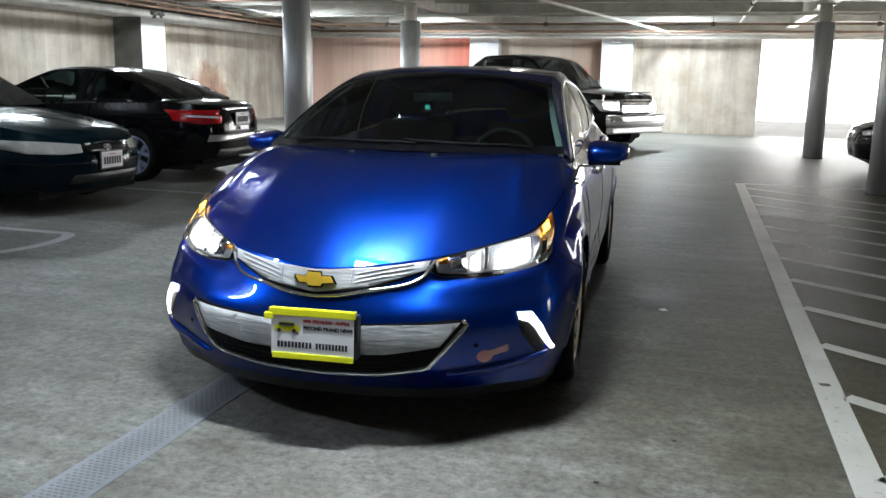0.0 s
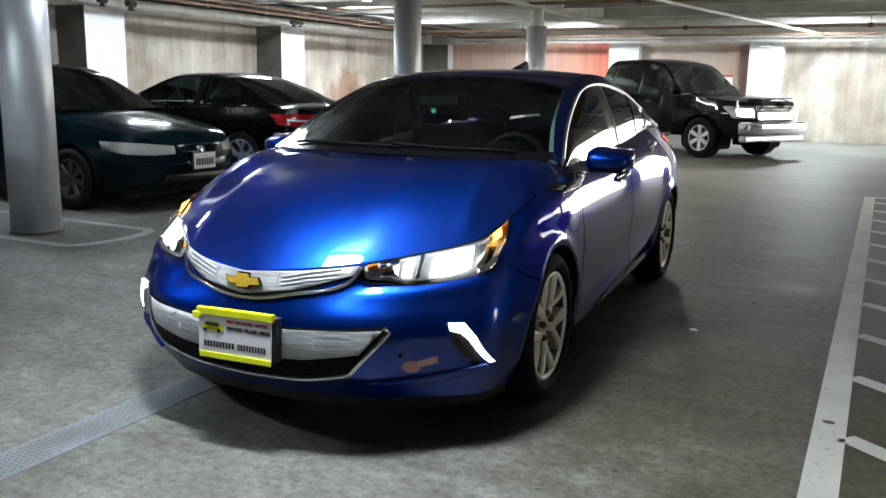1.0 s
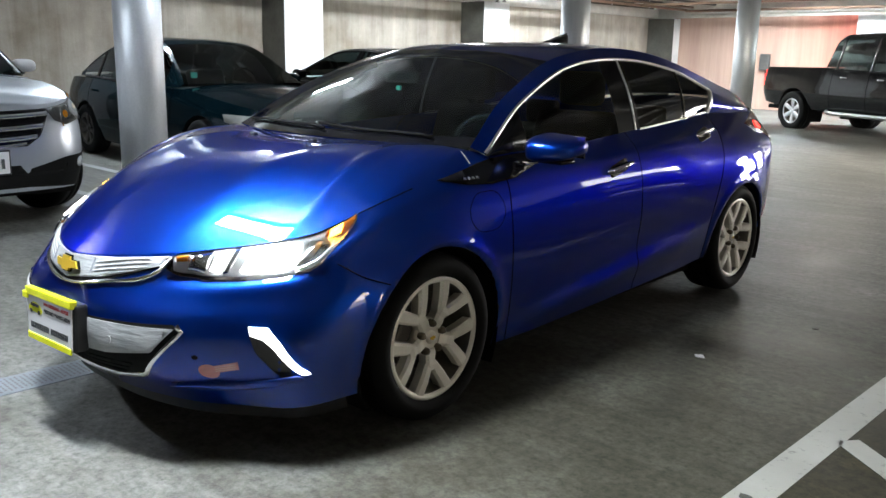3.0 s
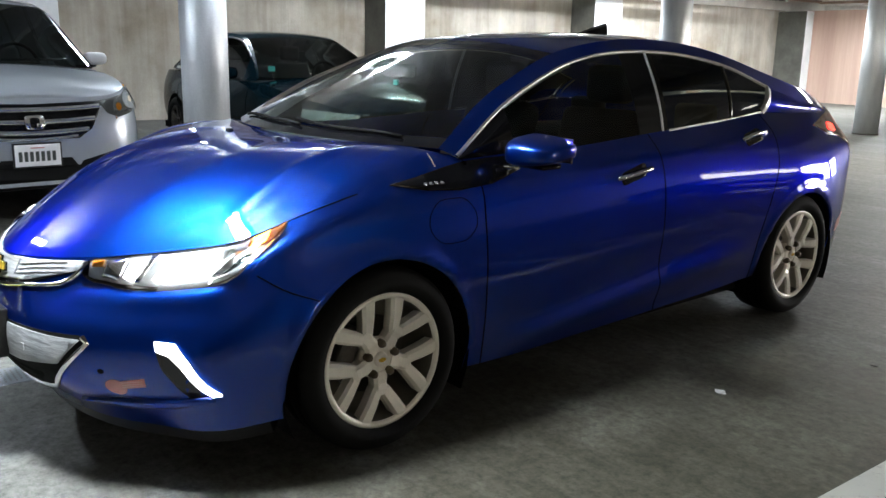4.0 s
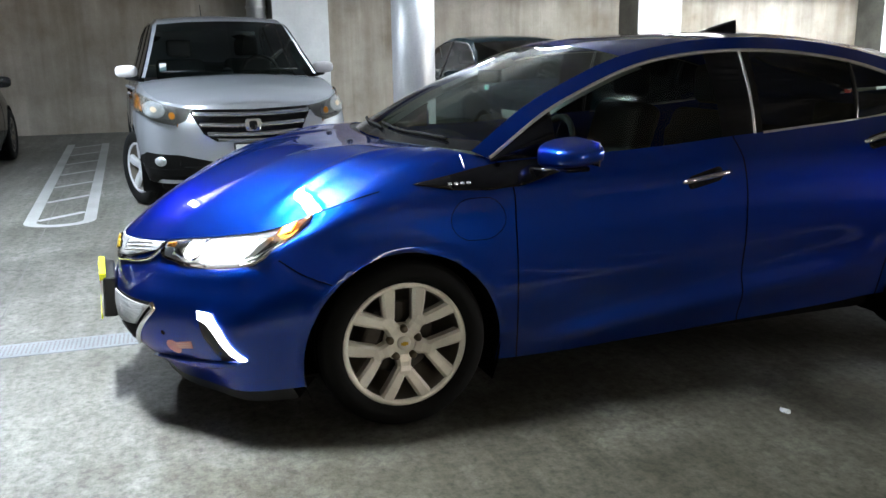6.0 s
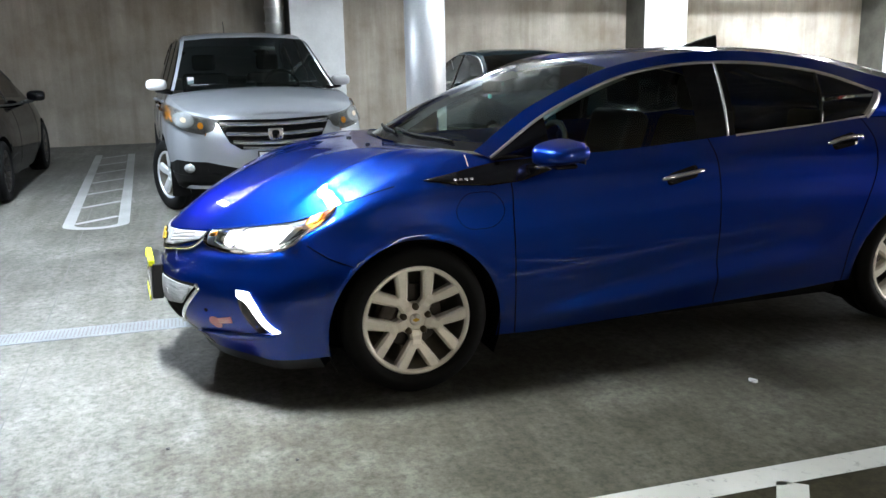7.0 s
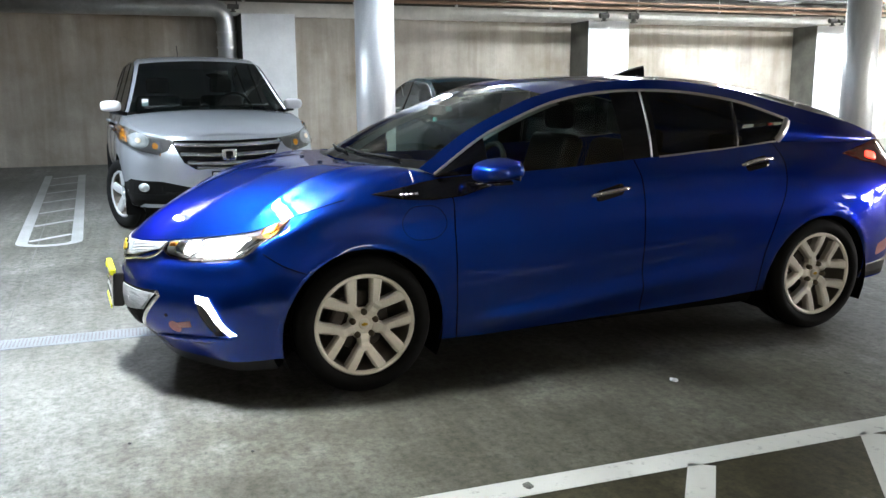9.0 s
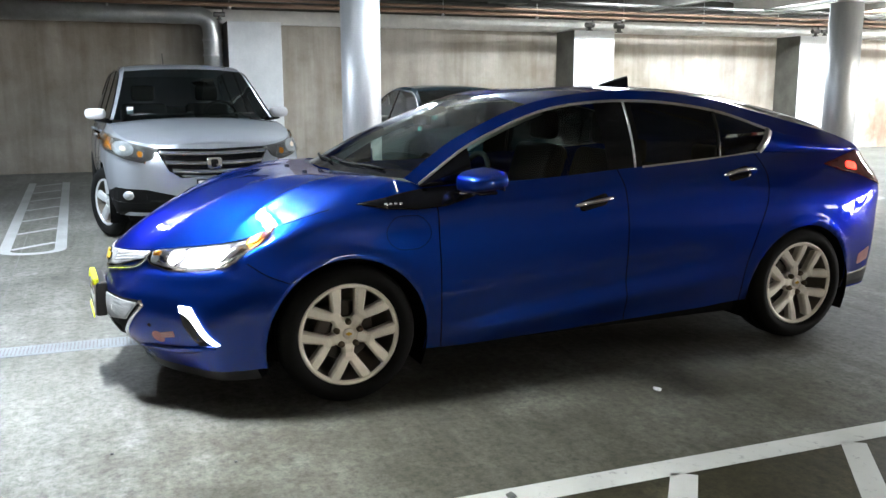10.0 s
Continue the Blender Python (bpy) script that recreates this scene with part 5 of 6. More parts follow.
# advertising plate taped over the number plate
def trade_plate():
    ob = thing("trade_plate", "white advertising card taped with yellow tape to a black plate holder", "sign", m=PARKED @ Matrix.Translation((.027, -1.055, .447)) @ pose(0, 0, 0, -3, 0, 2))
    part("holder", boxed(-.165, .165, .0, .05, -.09, .075, bevel=0.008), BLACK_MAT, ob)
    part("card", boxed(-.16, .155, -.008, -.002, -.085, .082, bevel=0.002), SIGN_MAT, ob)
    bm = boxed(-.168, .16, -.013, .012, .062, .09, bevel=0.003)
    for v in bm.verts:
        v.co.z += .004 * math.sin(v.co.x * 40)
    part("tape", bm, YELLOW_MAT, ob, "bright yellow tape")
    part("tape", boxed(-.155, .155, -.012, -.006, -.098, -.076, bevel=0.002), YELLOW_MAT, ob, "bright yellow tape")
    bm = boxed(-.185, -.15, -.016, .004, .045, .07, bevel=0.004)
    part("tape", bm, YELLOW_MAT, ob, "bright yellow tape")
    for text, x, z, size, mat in (("DETAILING - MOBILE", .0, .04, .0148, RED_INK), ("BEYOND BRAND NEW!", -.035, .014, .0176, INK_MAT)):
        cu = bpy.data.curves.new("printed_line", "FONT")
        cu.body, cu.size, cu.extrude, cu.offset = text, size, 0.0004, 0.0013
        cu.materials.append(mat)
        t = new("printed_line", cu)
        t.parent = ob
        t.matrix_basis = Matrix.Translation((x, -.0092, z)) @ pose(0, 0, 0, 90, 0, 0)
    part("printed_bar", boxed(-.036, -.006, -.0095, -.0082, .04, .05), RED_INK, ob)
    for x0, x1 in ((-.135, .0), (.012, .135)):
        for k in range(10):
            a = x0 + (x1 - x0) * k / 10
            part("printed_bar", boxed(a, a + (x1 - x0) * .07, -.0095, -.0082, -.056, -.034), INK_MAT, ob)
    bm = bmesh.new()
    f = bm.faces.new([bm.verts.new((x, -.0095, z)) for x, z in ((-.145, .005), (-.055, .003), (-.045, .015), (-.06, .03), (-.085, .04), (-.115, .04), (-.135, .028), (-.148, .02))])
    bmesh.ops.solidify(bm, geom=[f], thickness=0.001)
    part("printed_car", bm, YELLOW_MAT, ob)
    bm = boxed(-.128, -.07, -.0115, -.0096, .024, .035)
    part("printed_windows", bm, INK_MAT, ob)
    for x in (-.128, -.07):
        bm = bmesh.new()
        tube(bm, (x, -.0118, .006), (x, -.0096, .006), .008, 12)
        part("printed_wheel", bm, INK_MAT, ob)
    return ob


trade_plate()


# ---- ceiling lights ----
def strip_light(x, y, watts, z=2.88, spread=180, across=False, up=.25, cool=False, warm=False):
    colour = (0.76, 0.88, 1.0) if cool else (1.0, 0.95, 0.84) if warm else (0.84, 0.94, 1.0)
    turn = Matrix.Translation((x, y, z)) @ Matrix.Rotation(math.pi / 2 if across else 0, 4, "Z")
    ob = thing("strip_light", "long white fluorescent ceiling light, lit", "ceiling light", "strip lights", m=turn)
    part("housing", boxed(-.08, .08, -.61, .61, 0, .07, bevel=0.012), PILASTER_MAT, ob)
    for dx in (-.035, .035):
        bm = bmesh.new()
        tube(bm, (dx, -.58, -.02), (dx, .58, -.02), .016, 10)
        part("tube_lamp", bm, TUBE_MAT, ob, "lit white tube", smooth=True)
    for yy in (-.4, .4):
        bm = bmesh.new()
        tube(bm, (0, yy, .06), (0, yy, CEIL_Z + .06 - z), .006, 6)
        part("hanger", bm, DARK_BEAM_MAT, ob)
    area_lamp("strip_glow", (x, y, z - .045), (x, y, 0), 1.1 if across else .12, .12 if across else 1.1, watts, colour, spread)
    area_lamp("strip_uplight", (x, y, z + .075), (x, y, z + 3), 1.1 if across else .1, .1 if across else 1.1, watts * up, colour)
    return ob


def canopy_light(x, y, z, watts, up):
    """A shallow box lamp that casts a crisp shadow."""
    ob = thing("canopy_light", "long white box-shaped ceiling lamp, lit", "ceiling light", m=Matrix.Translation((x, y, z)))
    part("housing", boxed(-.42, .42, -.15, .15, 0, .09, bevel=0.02), PILASTER_MAT, ob)
    part("lens_panel", boxed(-.36, .36, -.1, .1, -.012, -.001, bevel=0.004), TUBE_MAT, ob, "lit white lens")
    bm = bmesh.new()
    tube(bm, (0, 0, .085), (0, 0, CEIL_Z + .06 - z), .02, 10)
    part("stem", bm, DARK_BEAM_MAT, ob)
    area_lamp("canopy_glow", (x, y, z - .02), (x, y, 0), .72, .2, watts, (.84, .94, 1.0), 150)
    area_lamp("canopy_uplight", (x, y, z + .1), (x, y, z + 3), .5, .5, watts * up, (.84, .94, 1.0))


canopy_light(.3, -1.2, 2.95, 160, .5)
strip_light(-3.8, -2.5, 215, 2.95, across=True, up=.6, cool=True)
strip_light(-4.0, 2.4, 60, 2.95, across=True, up=.6, cool=True)
strip_light(-7.5, 2.6, 110, 2.95, across=True, up=.6, cool=True)
for y, wt in ((7.45, 170), (10.3, 220), (13.25, 240), (16.15, 420)):
    strip_light(-8.6, y, wt, 3.2, up=.12)
# strips at assumed places, added to brighten the far floor and walls
strip_light(-1.4, 10.35, 210, 3.2, warm=True)
strip_light(0.6, 19.1, 800, 3.2, up=.5)
strip_light(-6.0, 19.1, 480, 3.2, up=.4)

# daylight beyond the open far corner
backdrop_mat = plain("bright_outdoors", (0.9, 0.9, 0.88), 0.9, emit=7.0, emit_colour=(1.0, 0.99, 0.97))
structure("backdrop", boxed(-2, 24, 33, 33.2, -0.2, 9), backdrop_mat, "overexposed daylight beyond the garage", "backdrop")
structure("backdrop_side", boxed(23.8, 24, 8, 33, -0.2, 9), backdrop_mat, "overexposed daylight beyond the garage", "backdrop")
area_lamp("open_side_daylight", (7.0, BACK_Y + .1, 1.35), (6.4, 0.0, 1.0), 7.6, 2.4, 650, (1.0, 0.99, 0.97), 140)


# unseen lit door in the east wall, with a red sign over it, added as warm side light
def unseen_door(y):
    ob = thing("unseen_door", "unseen lit frosted glass door, added as warm side light", "door", m=Matrix.Translation((EAST_X, y, 0)))
    part("door_frame", boxed(-.06, .0, -.58, -.5, 0, 2.14), DARK_BEAM_MAT, ob)
    part("door_frame", boxed(-.06, .0, .5, .58, 0, 2.14), DARK_BEAM_MAT, ob)
    part("door_frame", boxed(-.06, .0, -.5, .5, 2.06, 2.14), DARK_BEAM_MAT, ob)
    part("pane", boxed(-.03, -.005, -.5, .5, .02, 2.06), PANE_ON, ob, "glowing frosted pane")
    part("handle", boxed(-.1, -.06, .38, .41, .85, 1.25, bevel=.008), SATIN_MAT, ob)
    sign = thing("exit_sign", "small lit red sign box over a door", "sign", m=Matrix.Translation((EAST_X, y, 2.22)))
    part("case", boxed(-.06, .0, -.2, .2, 0, .2, bevel=.01), SIGN_MAT, sign)
    for k in range(4):
        part("sign_bar", boxed(-.066, -.061, -.15 + k * .08, -.1 + k * .08, .05, .15), RED_ON, sign)
    area_lamp("door_glow", (EAST_X - .05, y, 1.1), (0, y - .3, .7), .95, 1.9, 65, (1.0, 0.9, 0.74))


PANE_ON = plain("glowing_frosted_pane", (0.9, 0.88, 0.82), 0.4, emit=4.0, emit_colour=(1.0, 0.92, 0.78))
unseen_door(2.4)


# ---- pipes, duct and sprinkler lines ----
def pipe(name, pts, r, mat, label, segs=10):
    bm = bmesh.new()
    sweep(bm, pts, r, segs)
    return tagged(part(name, bm, mat, smooth=True), label, "pipe")


def elbow(a, b, c, r, n=8):
    """Points of a bend from a towards c about the corner b."""
    a, b, c = Vector(a), Vector(b), Vector(c)
    s, e = b + (a - b).normalized() * r, b + (c - b).normalized() * r
    return [a] + [(1 - t) ** 2 * s + 2 * t * (1 - t) * b + t * t * e for t in [k / n for k in range(n + 1)]] + [c]


pipe("wall_pipe", [(-10.1, FRONT_Y + .1, 2.86), (-10.1, BACK_Y - .1, 2.82)], 0.035, PIPE_MAT, "brown steel sprinkler pipe along the wall")
pipe("wall_pipe", [(-9.9, FRONT_Y + .1, 2.93), (-9.9, BACK_Y - .1, 2.89)], 0.025, PIPE_MAT, "thin brown pipe along the wall")
pipe("wall_pipe", [(-10.3, FRONT_Y + .1, 2.98), (-10.3, BACK_Y - .1, 2.96)], 0.055, DARK_BEAM_MAT, "dark steel pipe along the wall")
for k in range(18):
    y = FRONT_Y + 1.0 + k * 1.85
    bm = bmesh.new()
    tube(bm, (-10.1, y, 2.84), (-10.1, y, 2.80), .018, 8)
    tube(bm, (-10.1, y, 2.80), (-10.1, y, 2.77), .032, 10, r2=.02)
    tube(bm, (-10.1, y, 2.86), (-10.1, y, CEIL_Z), .007, 6)
    tagged(part("sprinkler_head", bm, SATIN_MAT), "small bright sprinkler head under a brown pipe", "sprinkler", "sprinkler heads")
pipe("cross_pipe", [(-9.6, 20.9, 2.62), (9, 20.9, 2.62)], 0.05, BEAM_MAT, "cream pipe along the far wall")
pipe("cross_pipe", [(-9.6, 20.6, 2.74), (9, 20.6, 2.74)], 0.035, PIPE_MAT, "brown pipe along the far wall")
pipe("cross_pipe", [(-9.6, 13.0, 2.95), (3.3, 13.0, 2.93)], 0.035, PIPE_MAT, "brown pipe crossing under the ceiling")
pipe("cross_pipe", [(-9.6, 10.9, 2.98), (3.3, 10.9, 2.98)], 0.022, DARK_BEAM_MAT, "dark conduit crossing under the ceiling")
pipe("cross_pipe", [(-9.6, 18.2, 2.78), (8.6, 18.2, 2.78)], 0.03, PIPE_MAT, "brown pipe crossing under the ceiling")
pipe("wall_pipe", [(-9.2, 4.2, 2.97), (-9.2, BACK_Y - .1, 2.95)], 0.03, DARK_BEAM_MAT, "dark conduit along the wall")
pipe("aisle_pipe", [(2.3, 6.0, 2.99), (2.3, BACK_Y - .1, 2.97)], 0.03, BEAM_MAT, "cream pipe along the aisle")
for x, y, z in ((-7.0, 13.0, 2.95), (-2.2, 13.0, 2.94), (1.2, 13.0, 2.93), (-6.6, 18.2, 2.78), (-2.4, 18.2, 2.78), (1.6, 18.2, 2.78), (5.2, 18.2, 2.78), (2.3, 8.0, 2.99), (2.3, 15.0, 2.98)):
    bm = bmesh.new()
    tube(bm, (x, y, z - .04), (x, y, CEIL_Z + .03), .008, 6)
    box(bm, x - .05, x + .05, y - .05, y + .05, z - .05, z + .05, bevel=.01)
    tagged(part("pipe_hanger", bm, DARK_BEAM_MAT), "dark steel hanger clamped round a ceiling pipe", "pipe hanger", "pipe hangers")
pipe("cross_pipe", [(-9.6, 16.0, 2.85), (9, 16.0, 2.85)], 0.04, BEAM_MAT, "cream pipe under the ceiling")
pipe("cross_pipe", [(-3.2, 5.0, 2.9), (0.6, 21.0, 2.72)], 0.03, BEAM_MAT, "cream pipe crossing under the ceiling")
duct = pipe("duct", elbow((-10.7, -8.0, 2.72), (-10.7, .72, 2.72), (-10.7, .72, 1.2), 0.3, 10), 0.15, DUCT_MAT, "grey wrapped duct with an elbow beside a pilaster", 20)
bm = bmesh.new()
tube(bm, (-10.7, .72, floor_z(-10.7)), (-10.7, .72, 1.95), 0.13, 20)
part("downpipe", bm, COLUMN_MAT, duct, smooth=True)
for z in (2.05, 2.3):
    bm = bmesh.new()
    tube(bm, (-10.7, .72, z), (-10.7, .72, z + .03), 0.167, 20)
    part("duct_band", bm, SATIN_MAT, duct)


def wall_lamp(x, y, z):
    ob = thing("wall_lamp", "small white emergency light box on a pilaster", "wall lamp", m=Matrix.Translation((x, y, z)))
    part("case", boxed(-.15, .15, -.09, 0, -.06, .06, bevel=0.012), PILASTER_MAT, ob)
    for s in (-1, 1):
        bm = bmesh.new()
        tube(bm, (s * .08, -.09, .05), (s * .08, -.15, .03), .045, 14)
        part("spot_head", bm, SIGN_MAT, ob)
    return ob


wall_lamp(-.92, BACK_Y - 0.37, 2.5)
# red extinguisher cabinet on the far wall
cab = thing("extinguisher_cabinet", "red and white fire extinguisher cabinet on the far wall", "cabinet", m=Matrix.Translation((-1.95, BACK_Y - .01, 1.05)))
part("case", boxed(-.2, .2, -.16, 0, 0, .62, bevel=0.01), SIGN_MAT, cab)
part("top_band", boxed(-.22, .22, -.17, .0, .621, .68, bevel=0.01), RED_INK, cab)
# charging post with a cable by the far wall
post = thing("charging_post", "grey charging box with a black hanging cable", "charger", m=Matrix.Translation((-7.6, BACK_Y - .01, 1.15)))
part("case", boxed(-.14, .14, -.12, 0, 0, .45, bevel=0.03), DARK_BEAM_MAT, post)
bm = bmesh.new()
sweep(bm, [(.05, -.08, 0), (.07, -.1, -.3), (.16, -.12, -.42), (.24, -.1, -.2), (.22, -.08, .1)], .018, 8)
part("cable", bm, BLACK_MAT, post, smooth=True)


# valves and hangers of the wall pipes
def pipe_valve(y, s):
    ob = thing("pipe_valve", "dark pipe valve with a hanger under the wall pipes", "pipe valve", "pipe valves", m=Matrix.Translation((-10.25, y, 2.7)))
    bm = bmesh.new()
    tube(bm, (0, -.09, 0), (0, .09, 0), .05 * s, 12)
    tube(bm, (0, 0, 0), (0, 0, -.09 * s), .035 * s, 10)
    part("valve_body", bm, DARK_BEAM_MAT, ob)
    bm = bmesh.new()
    tube(bm, (0, 0, -.09 * s), (0, 0, -.105 * s), .06 * s, 14)
    part("hand_wheel", bm, DARK_CONCRETE, ob)
    bm = bmesh.new()
    tube(bm, (0, .06, .02), (0, .06, .3), .012, 8)
    part("hanger", bm, DARK_BEAM_MAT, ob)


for y, s in ((.8, .8), (7.7, 1.0), (8.35, 1.25), (13.2, 1.0), (13.45, .8)):
    pipe_valve(y, s)


# ---- litter and stains on the floor ----
def scrap(x, y, s, mat, label):
    bm = bmesh.new()
    bmesh.ops.create_icosphere(bm, subdivisions=2, radius=1)
    rnd = random.Random(int(x * 1000 + y * 77))
    for v in bm.verts:
        k = 1 + rnd.uniform(-.25, .25)
        v.co = (v.co.x * s * k, v.co.y * s * .7 * k, max(0, v.co.z) * s * .35 * k)
    bmesh.ops.translate(bm, vec=(x, y, floor_z(x) + .001), verts=bm.verts)
    return tagged(part("litter_scrap", bm, mat), label, "litter", "litter")


scrap(1.237, 1.452, .028, SIGN_MAT, "small white paper scrap on the floor")
scrap(2.0, .32, .03, DARK_CONCRETE, "small dark crumb on the floor")
for x, y, s in ((1.1, -1.0, .012), (1.35, -.55, .01), (1.45, 2.3, .018), (0.6, -2.1, .012), (2.5, 1.35, .02), (1.75, -1.9, .014), (2.7, .75, .015)):
    scrap(x, y, s, BLACK_MAT if s < .015 else DARK_CONCRETE, "tiny dark leaf scrap on the floor")


# ---- other parked cars: nose at y = 0 towards -y, tail at y = length ----
def parked_car(name, label, m, spec):
    car = thing(name, label, spec.get("category", "car"), m=m)
    L, W, n = spec["length"], spec["half"], spec.get("square", 5.0)
    paint = spec["paint"]
    cuts = spec["axles"]
    r, ar = spec["tyre"], spec["tyre"] + spec.get("gap", .045)
    # plan outline, nose to tail
    th = np.array([0, .05, .1, .16, .24, .34, .42, .5, .58, .66, .76, .84, .9, .95, 1.0]) * math.pi
    c, s = np.cos(th), np.sin(th)
    px = W * np.abs(s) ** (2 / n)
    py = L / 2 * (1 - np.sign(c) * np.abs(c) ** (2 / n))
    px[0] = px[-1] = 0
    zs = lambda key, y: np.interp(y, [q[0] * L for q in spec[key]], [q[1] for q in spec[key]])
    rows = []
    for f, grow, inset in ((0.0, .93, .03), (.28, .99, .005), (.5, 1.0, 0.0), (.78, .975, .015), (1.0, spec.get("shoulder", .92), .045)):
        y = L / 2 + (py - L / 2) * (1 - inset * 2 / L * 1.2)
        z0, z1 = zs("sill", py), zs("top", py)
        rows.append(np.stack([px * grow, y, z0 + (z1 - z0) * f], 1))
    G, st = loft(rows, spec.get("step", .05), 5, (True, True))
    bm = skin(G)
    for yc in cuts:
        cut_arch(bm, yc, r, ar)
    part("body", bm, paint, car, smooth=True)
    tree = tree_of(skin(G))
    # bonnet and boot lid
    edge = G[-1]
    y0, y1 = spec["cowl"], spec["deck"]
    for nm, keep in (("bonnet", edge[:, 1] < y0 + .25), ("boot_lid", edge[:, 1] > y1 - .25)):
        e = edge[keep]
        if len(e) < 3 or (nm == "boot_lid" and spec.get("open_bed")):
            continue
        crown_h = spec.get("crown", .05)
        H = []
        for k in range(9):
            u = k / 8
            q = e.copy()
            q[:, 0] *= 1 - u
            q[:, 2] += crown_h * (1 - (1 - u) ** 2) * np.clip((e[:, 0] / W) * 1.2, 0, 1)
            lim = y0 + .12 if nm == "bonnet" else y1 - .12
            q[:, 1] = np.minimum(q[:, 1], lim) if nm == "bonnet" else np.maximum(q[:, 1], lim)
            H.append(q)
        part(nm, skin(np.array(H)), paint, car, smooth=True)
    # greenhouse
    C = np.array([(0, a, b) for a, b in spec["roofline"]], float)
    t = np.concatenate([[0], np.cumsum(np.linalg.norm(np.diff(C, axis=0), axis=1))])
    F = np.linspace(0, t[-1], 13)
    cl = hermite(t, C, F)
    zb = zs("belt", cl[:, 1])
    zr = cl[:, 2].max()
    hgt = np.clip((cl[:, 2] - zb) / (zr - zb.mean()), 0.01, 1)
    Wb, Wr = spec["half"] * spec.get("shoulder", .92) * .985, spec["roof_half"]
    mid = (C[0, 1] + C[-1, 1]) / 2
    pull = np.where(cl[:, 1] < mid, 1, -1) * spec.get("wrap", .16) * np.clip(np.abs(cl[:, 1] - mid) / (C[-1, 1] - C[0, 1]) * 2, 0, 1) ** 2
    yq = cl[:, 1] + pull
    g0 = np.stack([np.full(13, Wb), yq, zb], 1)
    g1 = np.stack([Wb + (Wr + .025 - Wb) * hgt ** .9, yq, zb + (cl[:, 2] - zb) * .87], 1)
    pil = spec.get("pillar", 0.0)
    g2 = np.stack([Wb - pil + (Wr - .03 - Wb + pil) * hgt ** .9, yq - pull * .15, zb + (cl[:, 2] - zb) * .95], 1)
    g3 = np.stack([g2[:, 0] * .55, cl[:, 1] + pull * .3, cl[:, 2] - (cl[:, 2] - g2[:, 2]) * .24], 1)
    side, ss = loft([g0, g1], .06, 5)
    rail, rs = loft([g1, g2], .06, 3)
    crown, cs = loft([g2, g3, cl], .06, 6)
    col = lambda y: int(np.argmin(np.abs(crown[-1, :, 1] - y)))
    a, b = col(spec["header"]), col(spec["rear_header"])
    glass = spec.get("glass", CAR_GLASS)
    part("windscreen", skin(crown[:, :a + 1]), glass, car, "windscreen", smooth=True)
    part("roof", skin(crown[:, a:b + 1]), paint, car, smooth=True)
    part("rear_screen", skin(crown[:, b:]), spec.get("rear_glass", glass), car, "rear screen", smooth=True)
    for sg in (1, -1):
        part("roof_rail", skin(rail, (sg,)), paint, car, smooth=True)
        sc = lambda y: int(np.argmin(np.abs(side[0, :, 1] - y)))
        i0, i1 = sc(spec["dlo"][0]), sc(spec["dlo"][1])
        part("front_pillar", skin(side[:, :i0 + 1], (sg,)), paint, car, smooth=True)
        part("side_window", skin(side[:, i0:i1 + 1], (sg,)), spec.get("side_glass", glass), car, "side window", smooth=True)
        part("rear_pillar", skin(side[:, i1:], (sg,)), paint, car, smooth=True)
        for y in spec.get("pillars", ()):
            j = sc(y)
            line = [Vector((sg * p[0], p[1], p[2])) for p in side[:, j]]
            part("door_pillar", bead(line, [Vector((sg, 0, .3))] * len(line), .07, .004), spec.get("pillar_mat", GLOSS_BLACK), car, smooth=True)
        line = [Vector((sg * p[0], p[1], p[2])) for p in side[0, i0:i1 + 1]]
        part("belt_trim", bead(line, [Vector((sg, 0, .2))] * len(line), .02, .006), spec.get("trim", BLACK_MAT), car, smooth=True)
        line = [Vector((sg * p[0], p[1], p[2])) for p in side[-1, i0:i1 + 1]]
        part("window_trim", bead(line, [Vector((sg, 0, .4))] * len(line), .018, .006), spec.get("trim", BLACK_MAT), car, smooth=True)
        for y in spec.get("shuts", ()):
            j = int(np.argmin(np.abs(G[2, :, 1] - y)))
            line = [Vector((sg * p[0], p[1], p[2])) for p in G[:, j]]
            part("shut_line", bead(line, [Vector((sg, 0, .05))] * len(line), .007, .0015), GAP_MAT, car)
        for y, z in spec.get("handles", ()):
            p, nn = cast(tree, "left" if sg > 0 else "right", y, z)
            bm = bmesh.new()
            sweep(bm, [p + nn * .004, p + nn * .03 + Vector((0, .05, 0)), p + nn * .03 + Vector((0, .14, .004)), p + nn * .004 + Vector((0, .19, .004))], .012, 6)
            part("door_handle", bm, spec.get("handle_mat", paint), car, smooth=True)
        # door mirror
        my, mz = spec["mirror"]
        bm = bmesh.new()
        bmesh.ops.create_uvsphere(bm, u_segments=18, v_segments=10, radius=1)
        for v in bm.verts:
            e = lambda q, k: math.copysign(abs(q) ** k, q)
            ms = spec.get("mirror_size", (.105, .07, .065))
            v.co = (sg * (Wb + spec.get("mirror_gap", .15)) + e(v.co.x, .6) * ms[0], my + e(v.co.y, .8) * ms[1], mz + e(v.co.z, .7) * ms[2])
        mir = part("door_mirror", bm, spec.get("mirror_mat", paint), car, smooth=True)
        bm = bmesh.new()
        tube(bm, (sg * (Wb - .04), my + .05, mz - .08), (sg * (Wb + .12), my + .02, mz - .05), .025, 8)
        part("mirror_arm", bm, BLACK_MAT, mir)
    # underside
    bm = bmesh.new()
    box(bm, -W * .8, W * .8, .25, L - .25, spec["sill"][2][1] - .03, spec["sill"][2][1] + .05)
    box(bm, -W * .5, W * .5, .3, L - .3, spec["sill"][2][1], spec["sill"][2][1] + .35)
    part("underbody", bm, LINER_MAT, car)
